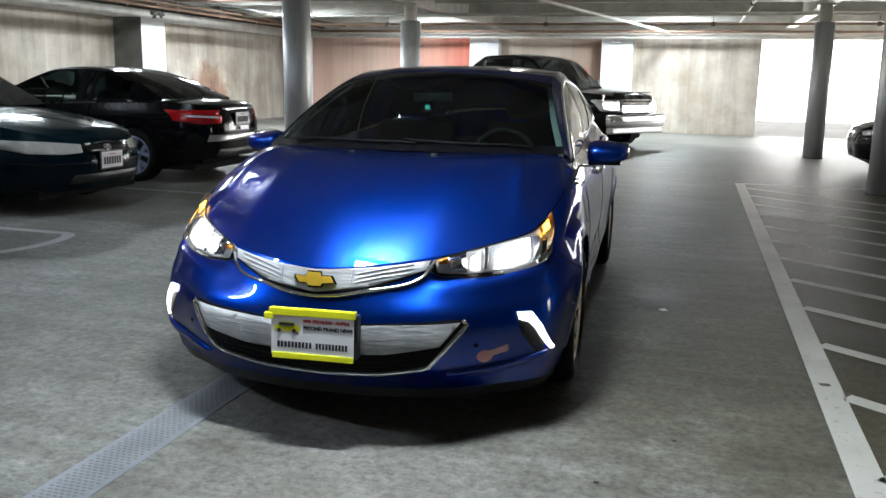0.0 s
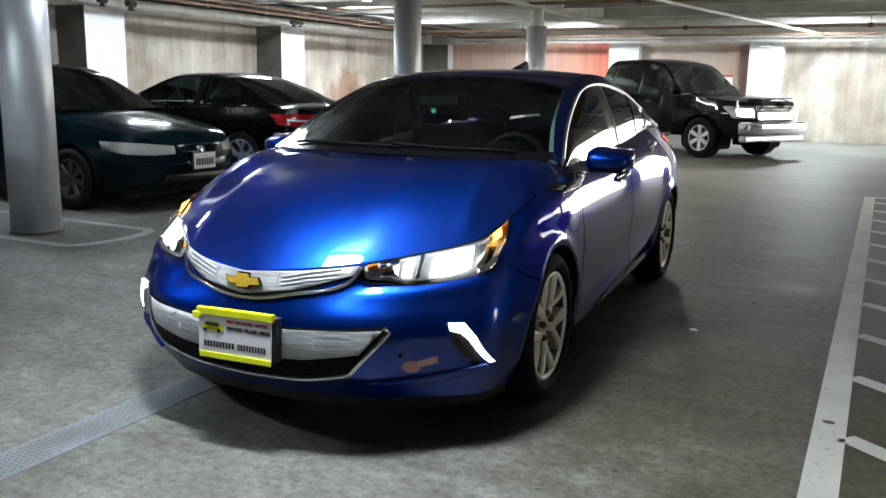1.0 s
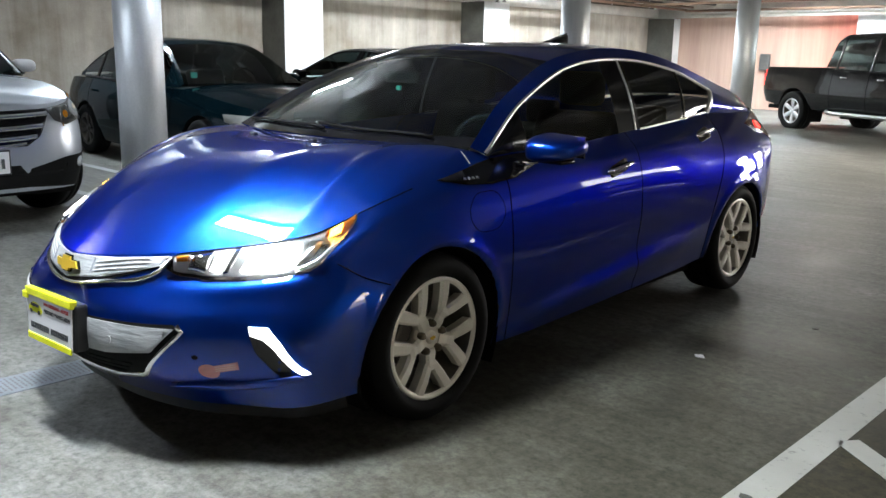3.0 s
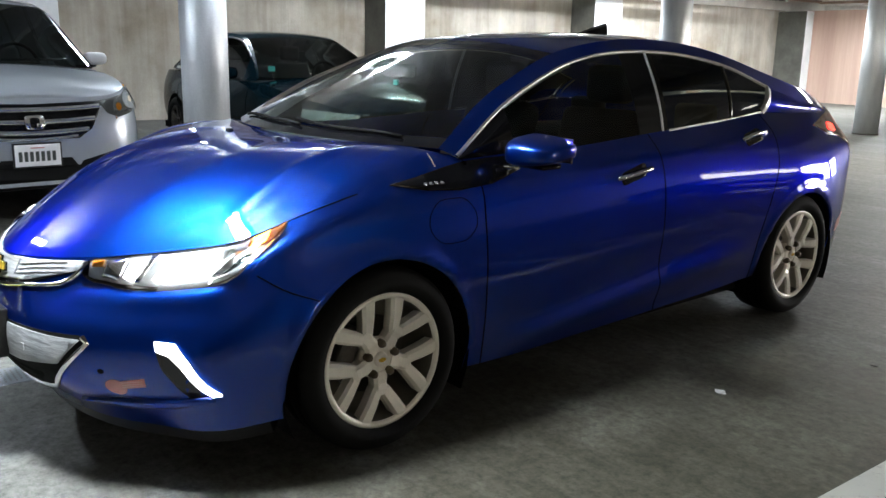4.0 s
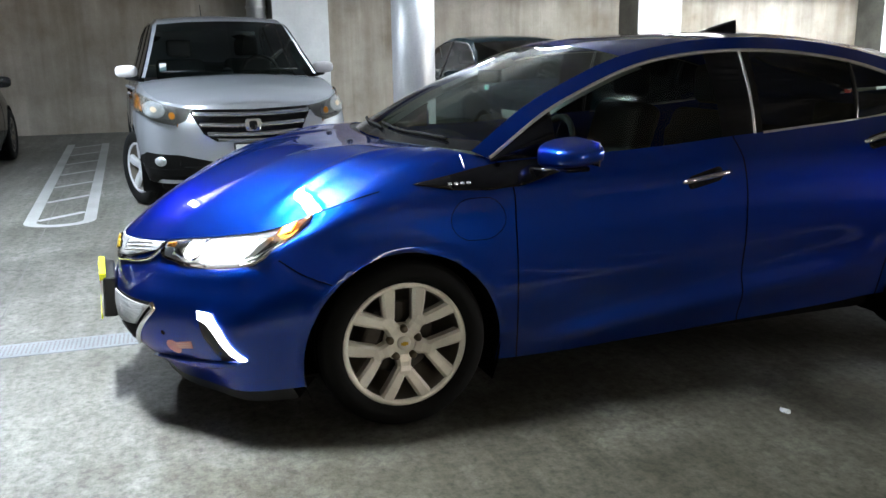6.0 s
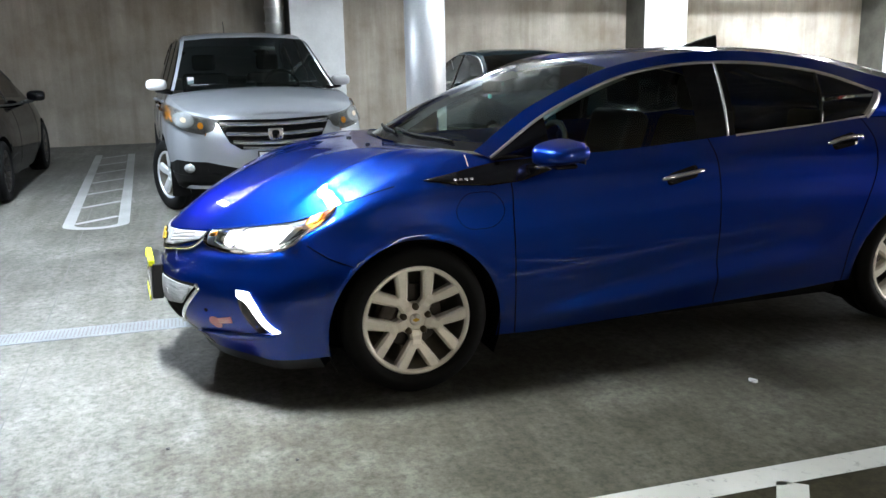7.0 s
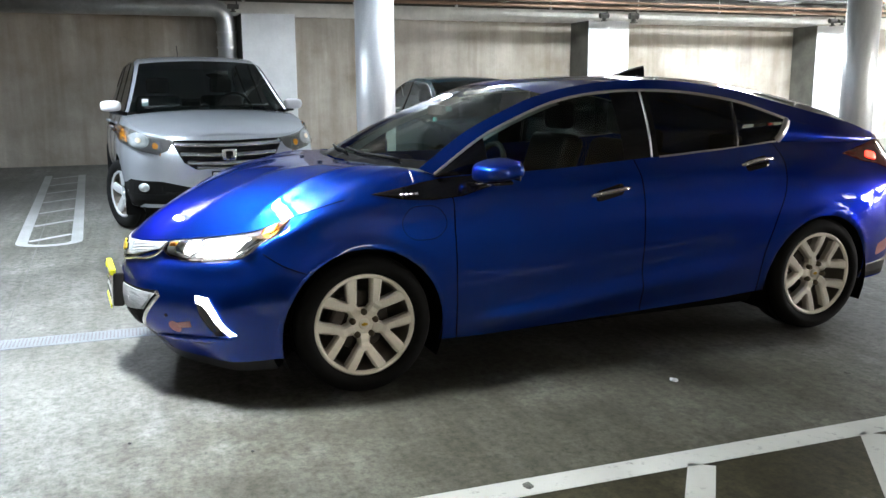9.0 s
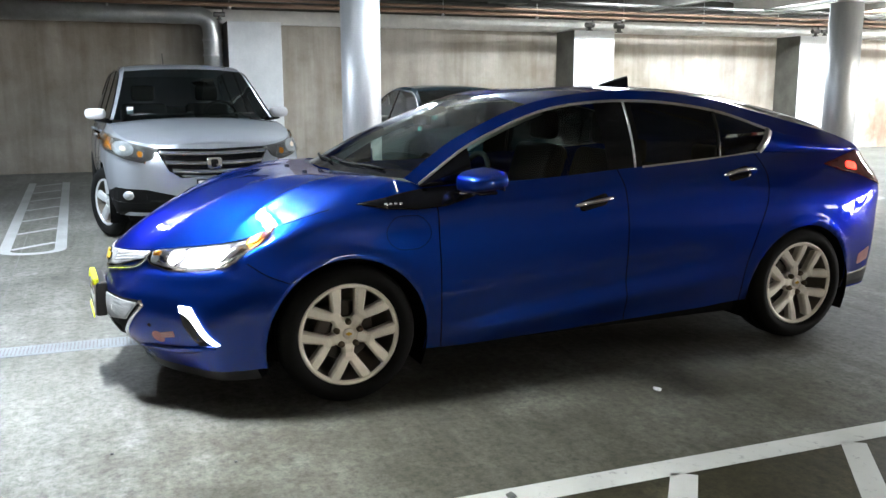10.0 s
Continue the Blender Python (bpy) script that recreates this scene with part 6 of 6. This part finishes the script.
    for yc in cuts:
        arch_liner(car, yc, ar + .005, r, W * .62, W * .965)
    for sg in (1, -1):
        for yc in cuts:
            car_wheel(car, sg * (W - .115), yc, r, spec.get("tyre_w", .2), spec["rim"], spec["wheel"], sg, spec.get("alloy", ALLOY_MAT), steer=spec.get("steer", 0.0) if yc == cuts[0] else 0.0, name="wheel")
    # cabin
    if spec.get("cabin", True):
        yd = spec["cowl"]
        zb0 = float(zs("belt", yd + .5))
        part("dashboard", boxed(-W * .82, W * .82, yd + .2, yd + .6, zb0 - .25, zb0 - .01, bevel=.05), DASH_MAT, car, smooth=True)
        for sg in (1, -1):
            seat(car, sg * .36, yd + 1.25, zb0 - .52, SEAT_MAT)
        if not spec.get("two_seats"):
            part("rear_bench", boxed(-.58, .58, yd + 1.95, yd + 2.35, zb0 - .5, zb0 + .1, bevel=.06), SEAT_MAT, car, smooth=True)
        steering_wheel(car, .36, yd + .72, zb0 + .02)
    return car, tree, G


def put_patch(car, tree, name, view, pts, mat, lift=.004, thick=.006, label="", mirror=False, parent=None, smooth=True, cell=.04):
    out = []
    for sg in ((1, -1) if mirror else (1,)):
        if view in ("left", "right"):
            v, q = ("left" if sg > 0 else "right"), pts
        else:
            v, q = view, (pts if sg > 0 else flip_x(pts)[::-1])
        out.append(part(name, patch(tree, v, q, lift=lift, thick=thick, cell=cell), mat, parent or car, label, smooth=smooth))
    return out


def number_plate(car, tree, view, x, z, w=.31, h=.155, mat=None):
    """A white plate with plain bars for its characters."""
    p, nrm = cast(tree, view, x, z)
    sg = -1 if view == "front" else 1
    pl = part("number_plate", boxed(x - w / 2, x + w / 2, p.y + sg * .03 - .004, p.y + sg * .03 + .004, z - h / 2, z + h / 2, bevel=.004), mat or SIGN_MAT, car, "white number plate")
    part("plate_frame", boxed(x - w / 2 - .012, x + w / 2 + .012, p.y + sg * .022 - .006, p.y + sg * .022 + .006, z - h / 2 - .012, z + h / 2 + .012, bevel=.003), BLACK_MAT, pl)
    yb = p.y + sg * .036
    for k in range(7):
        a = x - w * .42 + k * w * .122
        part("plate_bar", boxed(a, a + w * .075, yb - .002, yb + .002, z - h * .27, z + h * .18), DASH_MAT, pl)
    part("plate_bar", boxed(x - w * .15, x + w * .15, yb - .002, yb + .002, z + h * .32, z + h * .38), STICKER_MAT, pl)


SLOPE_TURN = Matrix.Rotation(SLOPE, 4, "Y")


def nose_east(x, y, turn=0.0):
    """In a left-hand bay, nose towards the aisle."""
    return Matrix.Translation((x, y, floor_z(x))) @ SLOPE_TURN @ Matrix.Rotation(math.pi / 2 + radians(turn), 4, "Z")


def nose_west(x, y):
    return Matrix.Translation((x, y, floor_z(x))) @ SLOPE_TURN @ Matrix.Rotation(-math.pi / 2, 4, "Z")


FIVE = dict(kind="plain", spokes=5, w0=.07, w1=.09, label="silver five-spoke wheel")
SEVEN = dict(kind="plain", spokes=7, w0=.05, w1=.075, label="silver hubcap wheel")
TEN = dict(kind="split", spokes=5, fork=.3, label="silver alloy wheel")
BLUE_ALLOY = plain("cool_grey_alloy", (0.3, 0.34, 0.45), 0.35, 0.5, wear=0.15)

# silver crossover
crv, tr, G = parked_car("silver_crossover", "silver compact crossover parked nose out with dark windscreen", nose_east(-3.5, -.08, 3), dict(
    length=4.53, half=.925, square=6.2, glass=SMOKED_GLASS, rear_glass=DARK_GLASS, side_glass=SMOKED_GLASS, paint=SILVER_PAINT, axles=(.93, 3.55), tyre=.34, rim=.225, tyre_w=.225, wheel=FIVE, step=.035, crown=.06, shoulder=.9,
    sill=((0, .3), (.1, .28), (.5, .27), (.9, .3), (1, .36)), top=((0, .93), (.03, .97), (.1, 1.02), (.26, 1.1), (.5, 1.06), (.8, 1.1), (1, 1.12)), belt=((0, 1.1), (.26, 1.1), (.5, 1.07), (.8, 1.12), (1, 1.13)),
    cowl=1.02, deck=4.2, roofline=((1.0, 1.12), (1.38, 1.37), (1.75, 1.61), (2.3, 1.685), (3.2, 1.67), (3.9, 1.58), (4.42, 1.15)), header=1.78, rear_header=3.95, dlo=(1.1, 4.05), pillars=(2.45, 3.35),
    roof_half=.62, pillar=.035, alloy=GREY_ALLOY, wrap=.2, steer=radians(22), mirror=(1.42, 1.17), mirror_size=(.1, .06, .055), mirror_gap=.11, mirror_mat=SIGN_MAT, shuts=(1.35, 2.45, 3.3), handles=((2.1, .92), (3.0, .95)), trim=GLOSS_BLACK))
put_patch(crv, tr, "grille", "front", [(-.47, .9), (0, .885), (.47, .9), (.49, .87), (.4, .7), (.3, .635), (-.3, .635), (-.4, .7), (-.49, .87)], GLOSS_BLACK, .004, label="black grille with chrome bars")
for k, (z, w) in enumerate(((.85, .47), (.765, .425), (.69, .37), (.643, .29))):
    part("grille_bar", strip(tr, "front", [(-w, z + .012), (-w * .5, z), (0, z - .004), (w * .5, z), (w, z + .012)], .034 if k < 3 else .022, .022), CHROME_MAT, crv, "chrome grille bar", smooth=True)
put_patch(crv, tr, "badge", "front", rounded([(-.062, .708), (.062, .708), (.07, .805), (-.07, .805)], .03), CHROME_MAT, .03, .02, "plain chrome emblem", cell=.03)
put_patch(crv, tr, "badge_inset", "front", rounded([(-.03, .72), (.03, .72), (.035, .79), (-.035, .79)], .02), GLOSS_BLACK, .032, .01, cell=.03)
for s in (1, -1):
    q = [(.47, .9), (.53, .81), (.62, .775), (.76, .805), (.885, .86), (.912, .95), (.9, 1.035), (.82, .995), (.68, .94), (.57, .915)]
    q = q if s > 0 else flip_x(q)[::-1]
    hl = part("headlamp", patch(tr, "front", q, lift=.004, thick=.006, cell=.03), DARK_BEAM_MAT, crv, "large clear headlamp with amber corner", smooth=True)
    q1 = [(.58, .805), (.74, .822), (.868, .868), (.897, .945), (.886, 1.015), (.8, .978), (.68, .925), (.59, .895)]
    part("reflector", patch(tr, "front", q1 if s > 0 else flip_x(q1)[::-1], lift=.008, thick=.005), LAMP_HOUSING, hl, smooth=True)
    q2 = [(.845, .872), (.882, .885), (.9, .945), (.89, 1.01), (.855, .99)]
    part("amber_corner", patch(tr, "front", q2 if s > 0 else flip_x(q2)[::-1], lift=.012, thick=.005), AMBER_MAT, hl)
    q3 = [(.755 + .08 * math.cos(a), .893 + .066 * math.sin(a)) for a in [2 * math.pi * k / 16 for k in range(16)]]
    part("projector", patch(tr, "front", q3 if s > 0 else flip_x(q3)[::-1], lift=.014, thick=.008, cell=.02), REFLECTOR_MAT, hl, smooth=True)
    q4 = [(.755 + .022 * math.cos(a), .893 + .022 * math.sin(a)) for a in [2 * math.pi * k / 12 for k in range(12)]]
    part("bulb", patch(tr, "front", q4 if s > 0 else flip_x(q4)[::-1], lift=.018, thick=.004, cell=.02), WARM_BULB, hl)
    q5 = [(.63 + .024 * math.cos(a), .85 + .028 * math.sin(a)) for a in [2 * math.pi * k / 12 for k in range(12)]]
    part("inner_amber", patch(tr, "front", q5 if s > 0 else flip_x(q5)[::-1], lift=.009, thick=.004), AMBER_MAT, hl)
    part("lens", patch(tr, "front", q, lift=.024, thick=0, cell=.03), LENS_MAT, hl, smooth=True)
    q6 = [(.3, .43), (.32, .47), (.6, .54), (.84, .55), (.885, .5), (.88, .4), (.3, .4)]
    fg = part("fog_lamp_surround", patch(tr, "front", q6 if s > 0 else flip_x(q6)[::-1], lift=.004, thick=.006), LINER_MAT, crv)
    q7 = [(.74 + .04 * math.cos(a), .485 + .04 * math.sin(a)) for a in [2 * math.pi * k / 16 for k in range(16)]]
    part("fog_lamp", patch(tr, "front", q7 if s > 0 else flip_x(q7)[::-1], lift=.012, thick=.008, cell=.03), REFLECTOR_MAT, fg, smooth=True)
put_patch(crv, tr, "bumper_cladding", "front", [(-.9, .29), (-.9, .42), (-.3, .42), (-.24, .5), (.24, .5), (.3, .42), (.9, .42), (.9, .29)], LINER_MAT, .008, label="black lower bumper cladding")
number_plate(crv, tr, "front", 0, .53)
part("parking_permit", boxed(-.64, -.58, 1.24, 1.246, 1.17, 1.24), SIGN_MAT, crv, "white parking permit behind the windscreen")
bm = bmesh.new()
bmesh.ops.create_icosphere(bm, subdivisions=2, radius=.055, matrix=Matrix.Translation((.0, 1.5, 1.13)))
part("dash_ball", bm, DRAIN_MAT, crv, smooth=True)
for pts in ([(-.62, 1.17), (-.3, 1.13), (0, 1.12)], [(0.02, 1.12), (.3, 1.13), (.62, 1.2)]):
    bm = bmesh.new()
    sweep(bm, [(a, b, 1.165) for a, b in pts], .012, 6)
    part("wiper", bm, BLACK_MAT, crv, smooth=True)
bm = bmesh.new()
tube(bm, (.0, 3.7, 1.63), (.0, 3.85, 1.85), .005, 6)
part("aerial", bm, BLACK_MAT, crv)

# dark teal saloon
acc, tr, G = parked_car("teal_saloon", "dark teal four-door saloon parked nose out behind a column", nose_east(-4.15, 3.4), dict(
    length=4.78, half=.89, square=4.2, paint=GREEN_PAINT, axles=(.95, 3.66), tyre=.31, rim=.2, tyre_w=.195, wheel=SEVEN, alloy=DULL_ALLOY, crown=.06, shoulder=.91,
    sill=((0, .24), (.1, .2), (.5, .19), (.9, .22), (1, .28)), top=((0, .66), (.03, .74), (.1, .81), (.28, .92), (.5, .9), (.8, .95), (1, .92)), belt=((0, .93), (.28, .93), (.5, .92), (.8, .97), (1, .97)),
    cowl=1.22, deck=3.95, roofline=((1.25, .97), (1.7, 1.22), (2.1, 1.4), (2.6, 1.45), (3.1, 1.43), (3.5, 1.3), (4.05, 1.0)), header=2.08, rear_header=3.3, dlo=(1.75, 3.75), pillars=(2.75, 3.4),
    roof_half=.58, wrap=.16, mirror=(1.8, 1.0), shuts=(1.55, 2.75, 3.55), handles=((2.45, .78), (3.3, .8))))
put_patch(acc, tr, "grille", "front", [(-.3, .66), (.3, .66), (.33, .64), (.26, .56), (-.26, .56), (-.33, .64)], GLOSS_BLACK, .005)
part("grille_bar", strip(tr, "front", [(-.3, .655), (0, .665), (.3, .655)], .018, .02), SATIN_MAT, acc, smooth=True)
put_patch(acc, tr, "badge", "front", rounded([(-.05, .585), (.05, .585), (.05, .645), (-.05, .645)], .02), CHROME_MAT, .014, label="plain chrome emblem")
put_patch(acc, tr, "headlamp", "front", [(.34, .66), (.35, .585), (.55, .575), (.74, .585), (.80, .62), (.79, .70), (.62, .69)], HAZY_LAMP, .006, .008, "hazy slim headlamp", True)
put_patch(acc, tr, "bumper_strip", "front", [(-.8, .485), (0, .47), (.8, .485), (.8, .50), (0, .485), (-.8, .50)], GLOSS_BLACK, .012)
put_patch(acc, tr, "lower_intake", "front", [(-.5, .3), (.5, .3), (.46, .38), (-.46, .38)], BLACK_MAT, .004)
number_plate(acc, tr, "front", 0, .5)
part("parking_permit", boxed(-.55, -.47, 1.62, 1.626, 1.02, 1.08), TEAL_MAT, acc, "teal parking permit behind the windscreen")

# black coupe
mer, tr, G = parked_car("black_coupe", "glossy black two-door coupe parked nose in", nose_west(-8.86, 6.2), dict(
    length=4.59, half=.885, square=4.4, paint=BLACK_PAINT, axles=(.82, 3.58), tyre=.33, rim=.235, tyre_w=.23, wheel=TEN, alloy=BLUE_ALLOY, crown=.05, shoulder=.92,
    sill=((0, .24), (.1, .2), (.5, .19), (.9, .24), (1, .32)), top=((0, .66), (.05, .76), (.25, .9), (.5, .91), (.8, .97), (.95, .98), (1, .93)), belt=((0, .93), (.25, .93), (.5, .95), (.8, 1.0), (1, 1.0)),
    cowl=1.3, deck=3.95, roofline=((1.3, .97), (1.8, 1.2), (2.2, 1.36), (2.6, 1.4), (3.1, 1.37), (3.6, 1.22), (4.1, 1.02)), header=2.15, rear_header=3.2, dlo=(1.5, 3.5), pillars=(2.72, 2.82, 2.92),
    roof_half=.56, wrap=.14, mirror=(1.85, 1.02), glass=DARK_GLASS, side_glass=SMOKED_GLASS, pillar_mat=LINER_MAT, trim=LINER_MAT, shuts=(1.6, 2.95), handles=((2.6, .82),), two_seats=True))
put_patch(mer, tr, "rear_lamp", "rear", [(.4, .83), (.44, .74), (.68, .73), (.79, .77), (.78, .9), (.6, .88)], RED_LENS, .006, .01, "red rear lamp with white band", True)
put_patch(mer, tr, "rear_lamp_side", "left", [(4.2, .87), (4.3, .9), (4.52, .9), (4.54, .77), (4.36, .77)], RED_LENS, .006, .008, "red rear lamp", True)
put_patch(mer, tr, "lamp_band", "rear", [(.47, .8), (.74, .815), (.74, .836), (.47, .822)], SIGN_MAT, .012, .004, mirror=True)
put_patch(mer, tr, "boot_trim", "rear", [(-.36, .9), (.36, .9), (.36, .925), (-.36, .925)], CHROME_MAT, .012, .008, "chrome strip")
number_plate(mer, tr, "rear", 0, .79)
put_patch(mer, tr, "bumper_insert", "rear", [(-.5, .33), (.5, .33), (.45, .42), (-.45, .42)], BLACK_MAT, .004)
put_patch(mer, tr, "bumper_strip", "rear", [(-.62, .52), (.62, .52), (.6, .6), (-.6, .6)], SATIN_MAT, .006, .006, "bright strip along the rear bumper")

# dark grey saloon in the next bay, nose in
dk, tr, G = parked_car("grey_saloon", "dark grey saloon parked nose in", nose_west(-9.1, -3.5), dict(
    length=4.6, half=.88, square=4.4, paint=BLACK_PAINT, axles=(.9, 3.6), tyre=.315, rim=.215, tyre_w=.2, wheel=TEN, alloy=DULL_ALLOY, crown=.05, shoulder=.92,
    sill=((0, .24), (.1, .2), (.5, .19), (.9, .22), (1, .28)), top=((0, .66), (.05, .76), (.25, .9), (.5, .9), (.8, .95), (1, .92)), belt=((0, .93), (.25, .93), (.5, .93), (.8, .98), (1, .98)),
    cowl=1.2, deck=3.95, roofline=((1.2, .97), (1.7, 1.24), (2.1, 1.42), (2.6, 1.46), (3.1, 1.44), (3.6, 1.28), (4.1, 1.02)), header=2.05, rear_header=3.3, dlo=(1.7, 3.7), pillars=(2.7,),
    roof_half=.58, mirror=(1.75, 1.0), shuts=(1.5, 2.7), glass=DARK_GLASS, cabin=False))

# black car beyond the hatched zone
far, tr, G = parked_car("black_saloon", "black saloon parked beyond a column", Matrix.Translation((3.8, 11.6, 0)) @ Matrix.Rotation(-math.pi / 2, 4, "Z"), dict(
    length=4.7, half=.9, square=4.4, paint=BLACK_PAINT, axles=(.9, 3.65), tyre=.33, rim=.22, tyre_w=.21, wheel=TEN, crown=.06, shoulder=.92,
    sill=((0, .26), (.1, .22), (.5, .2), (.9, .24), (1, .3)), top=((0, .72), (.05, .8), (.25, .95), (.5, .95), (.8, 1.0), (1, .95)), belt=((0, .97), (.25, .97), (.5, .97), (.8, 1.02), (1, 1.0)),
    cowl=1.2, deck=3.95, roofline=((1.2, 1.0), (1.7, 1.26), (2.1, 1.44), (2.6, 1.48), (3.1, 1.45), (3.6, 1.3), (4.1, 1.04)), header=2.05, rear_header=3.3, dlo=(1.7, 3.7), pillars=(2.7,),
    roof_half=.58, mirror=(1.75, 1.02), glass=DARK_GLASS, cabin=False))
put_patch(far, tr, "headlamp", "front", [(.5, .68), (.55, .62), (.78, .64), (.82, .72), (.7, .73)], REFLECTOR_MAT, .006, .008, "clear headlamp", True)
put_patch(far, tr, "grille", "front", [(-.4, .66), (.4, .66), (.34, .52), (-.34, .52)], GLOSS_BLACK, .006)

# black pickup
heading = radians(61)
tm = Matrix.Translation((-.65, 14.9, 0)) @ Matrix.Rotation(heading, 4, "Z") @ Matrix.Translation((0, -.95, 0))
trk, tr, G = parked_car("black_pickup", "black crew-cab pickup with bright chrome grille and bumper", tm, dict(
    category="pickup truck", length=5.9, half=1.0, square=9.0, paint=BLACK_PAINT, axles=(.95, 4.63), tyre=.4, rim=.25, tyre_w=.27, gap=.07, wheel=dict(FIVE, spokes=6), alloy=GREY_ALLOY, crown=.06, shoulder=.95,
    sill=((0, .5), (.1, .46), (.5, .44), (.9, .5), (1, .58)), top=((0, 1.1), (.05, 1.14), (.25, 1.22), (.5, 1.22), (.8, 1.28), (1, 1.28)), belt=((0, 1.22), (.25, 1.22), (.5, 1.24), (.8, 1.28), (1, 1.28)),
    cowl=1.42, deck=4.2, roofline=((1.4, 1.26), (1.75, 1.55), (2.1, 1.84), (2.6, 1.95), (3.3, 1.95), (3.75, 1.9), (3.95, 1.3)), header=2.1, rear_header=3.7, dlo=(1.75, 3.85), pillars=(2.65, 3.55),
    roof_half=.74, wrap=.14, mirror=(1.8, 1.35), mirror_mat=BLACK_MAT, shuts=(1.55, 2.65, 3.6), handles=((2.25, 1.08), (3.2, 1.1)), handle_mat=CHROME_MAT, open_bed=True, trim=GLOSS_BLACK))
put_patch(trk, tr, "grille", "front", rounded([(-.55, .78), (.55, .78), (.58, 1.04), (-.58, 1.04)], .04), CHROME_MAT, .012, .02, "bright chrome grille")
for z in (.85, .93, 1.0):
    part("grille_slot", strip(tr, "front", [(-.5, z), (.5, z)], .03, .016, smooth=False), GLOSS_BLACK, trk)
put_patch(trk, tr, "headlamp", "front", rounded([(.6, .8), (.94, .8), (.95, 1.03), (.6, 1.03)], .03), REFLECTOR_MAT, .01, .02, "large clear headlamp, lit", True)
put_patch(trk, tr, "running_lamp", "front", rounded([(.64, .84), (.9, .84), (.9, .98), (.64, .98)], .03), LAMP_ON, .016, .006, "lit white lamp", True)
bm = boxed(-.98, .98, -.1, .1, .5, .74, bevel=.05, segs=3)
part("bumper", bm, CHROME_MAT, trk, "chrome front bumper", smooth=True)
part("air_dam", boxed(-.92, .92, -.06, .1, .36, .49, bevel=.03), SATIN_MAT, trk, "bright lower valance")
number_plate(trk, tr, "front", 0, .6)
part("bed_floor", boxed(-.85, .85, 4.0, 5.75, .8, .86), LINER_MAT, trk)
part("bed_liner", boxed(-.86, .86, 3.98, 4.03, .8, 1.24), LINER_MAT, trk)
put_patch(trk, tr, "rear_lamp", "left", [(5.72, .9), (5.86, .9), (5.86, 1.22), (5.72, 1.22)], RED_ON, .006, .01, "lit red rear lamp", True)
for s in (1, -1):
    bm = bmesh.new()
    sweep(bm, [(s * .98, 1.7, .44), (s * 1.03, 1.85, .42), (s * 1.03, 3.5, .42), (s * .98, 3.65, .44)], .04, 8)
    part("side_step", bm, SATIN_MAT, trk, smooth=True)
for k in range(9):
    part("bonnet_letter", boxed(-.58 + k * .145, -.47 + k * .145, .12, .2, 1.165, 1.19), BLACK_MAT, trk)
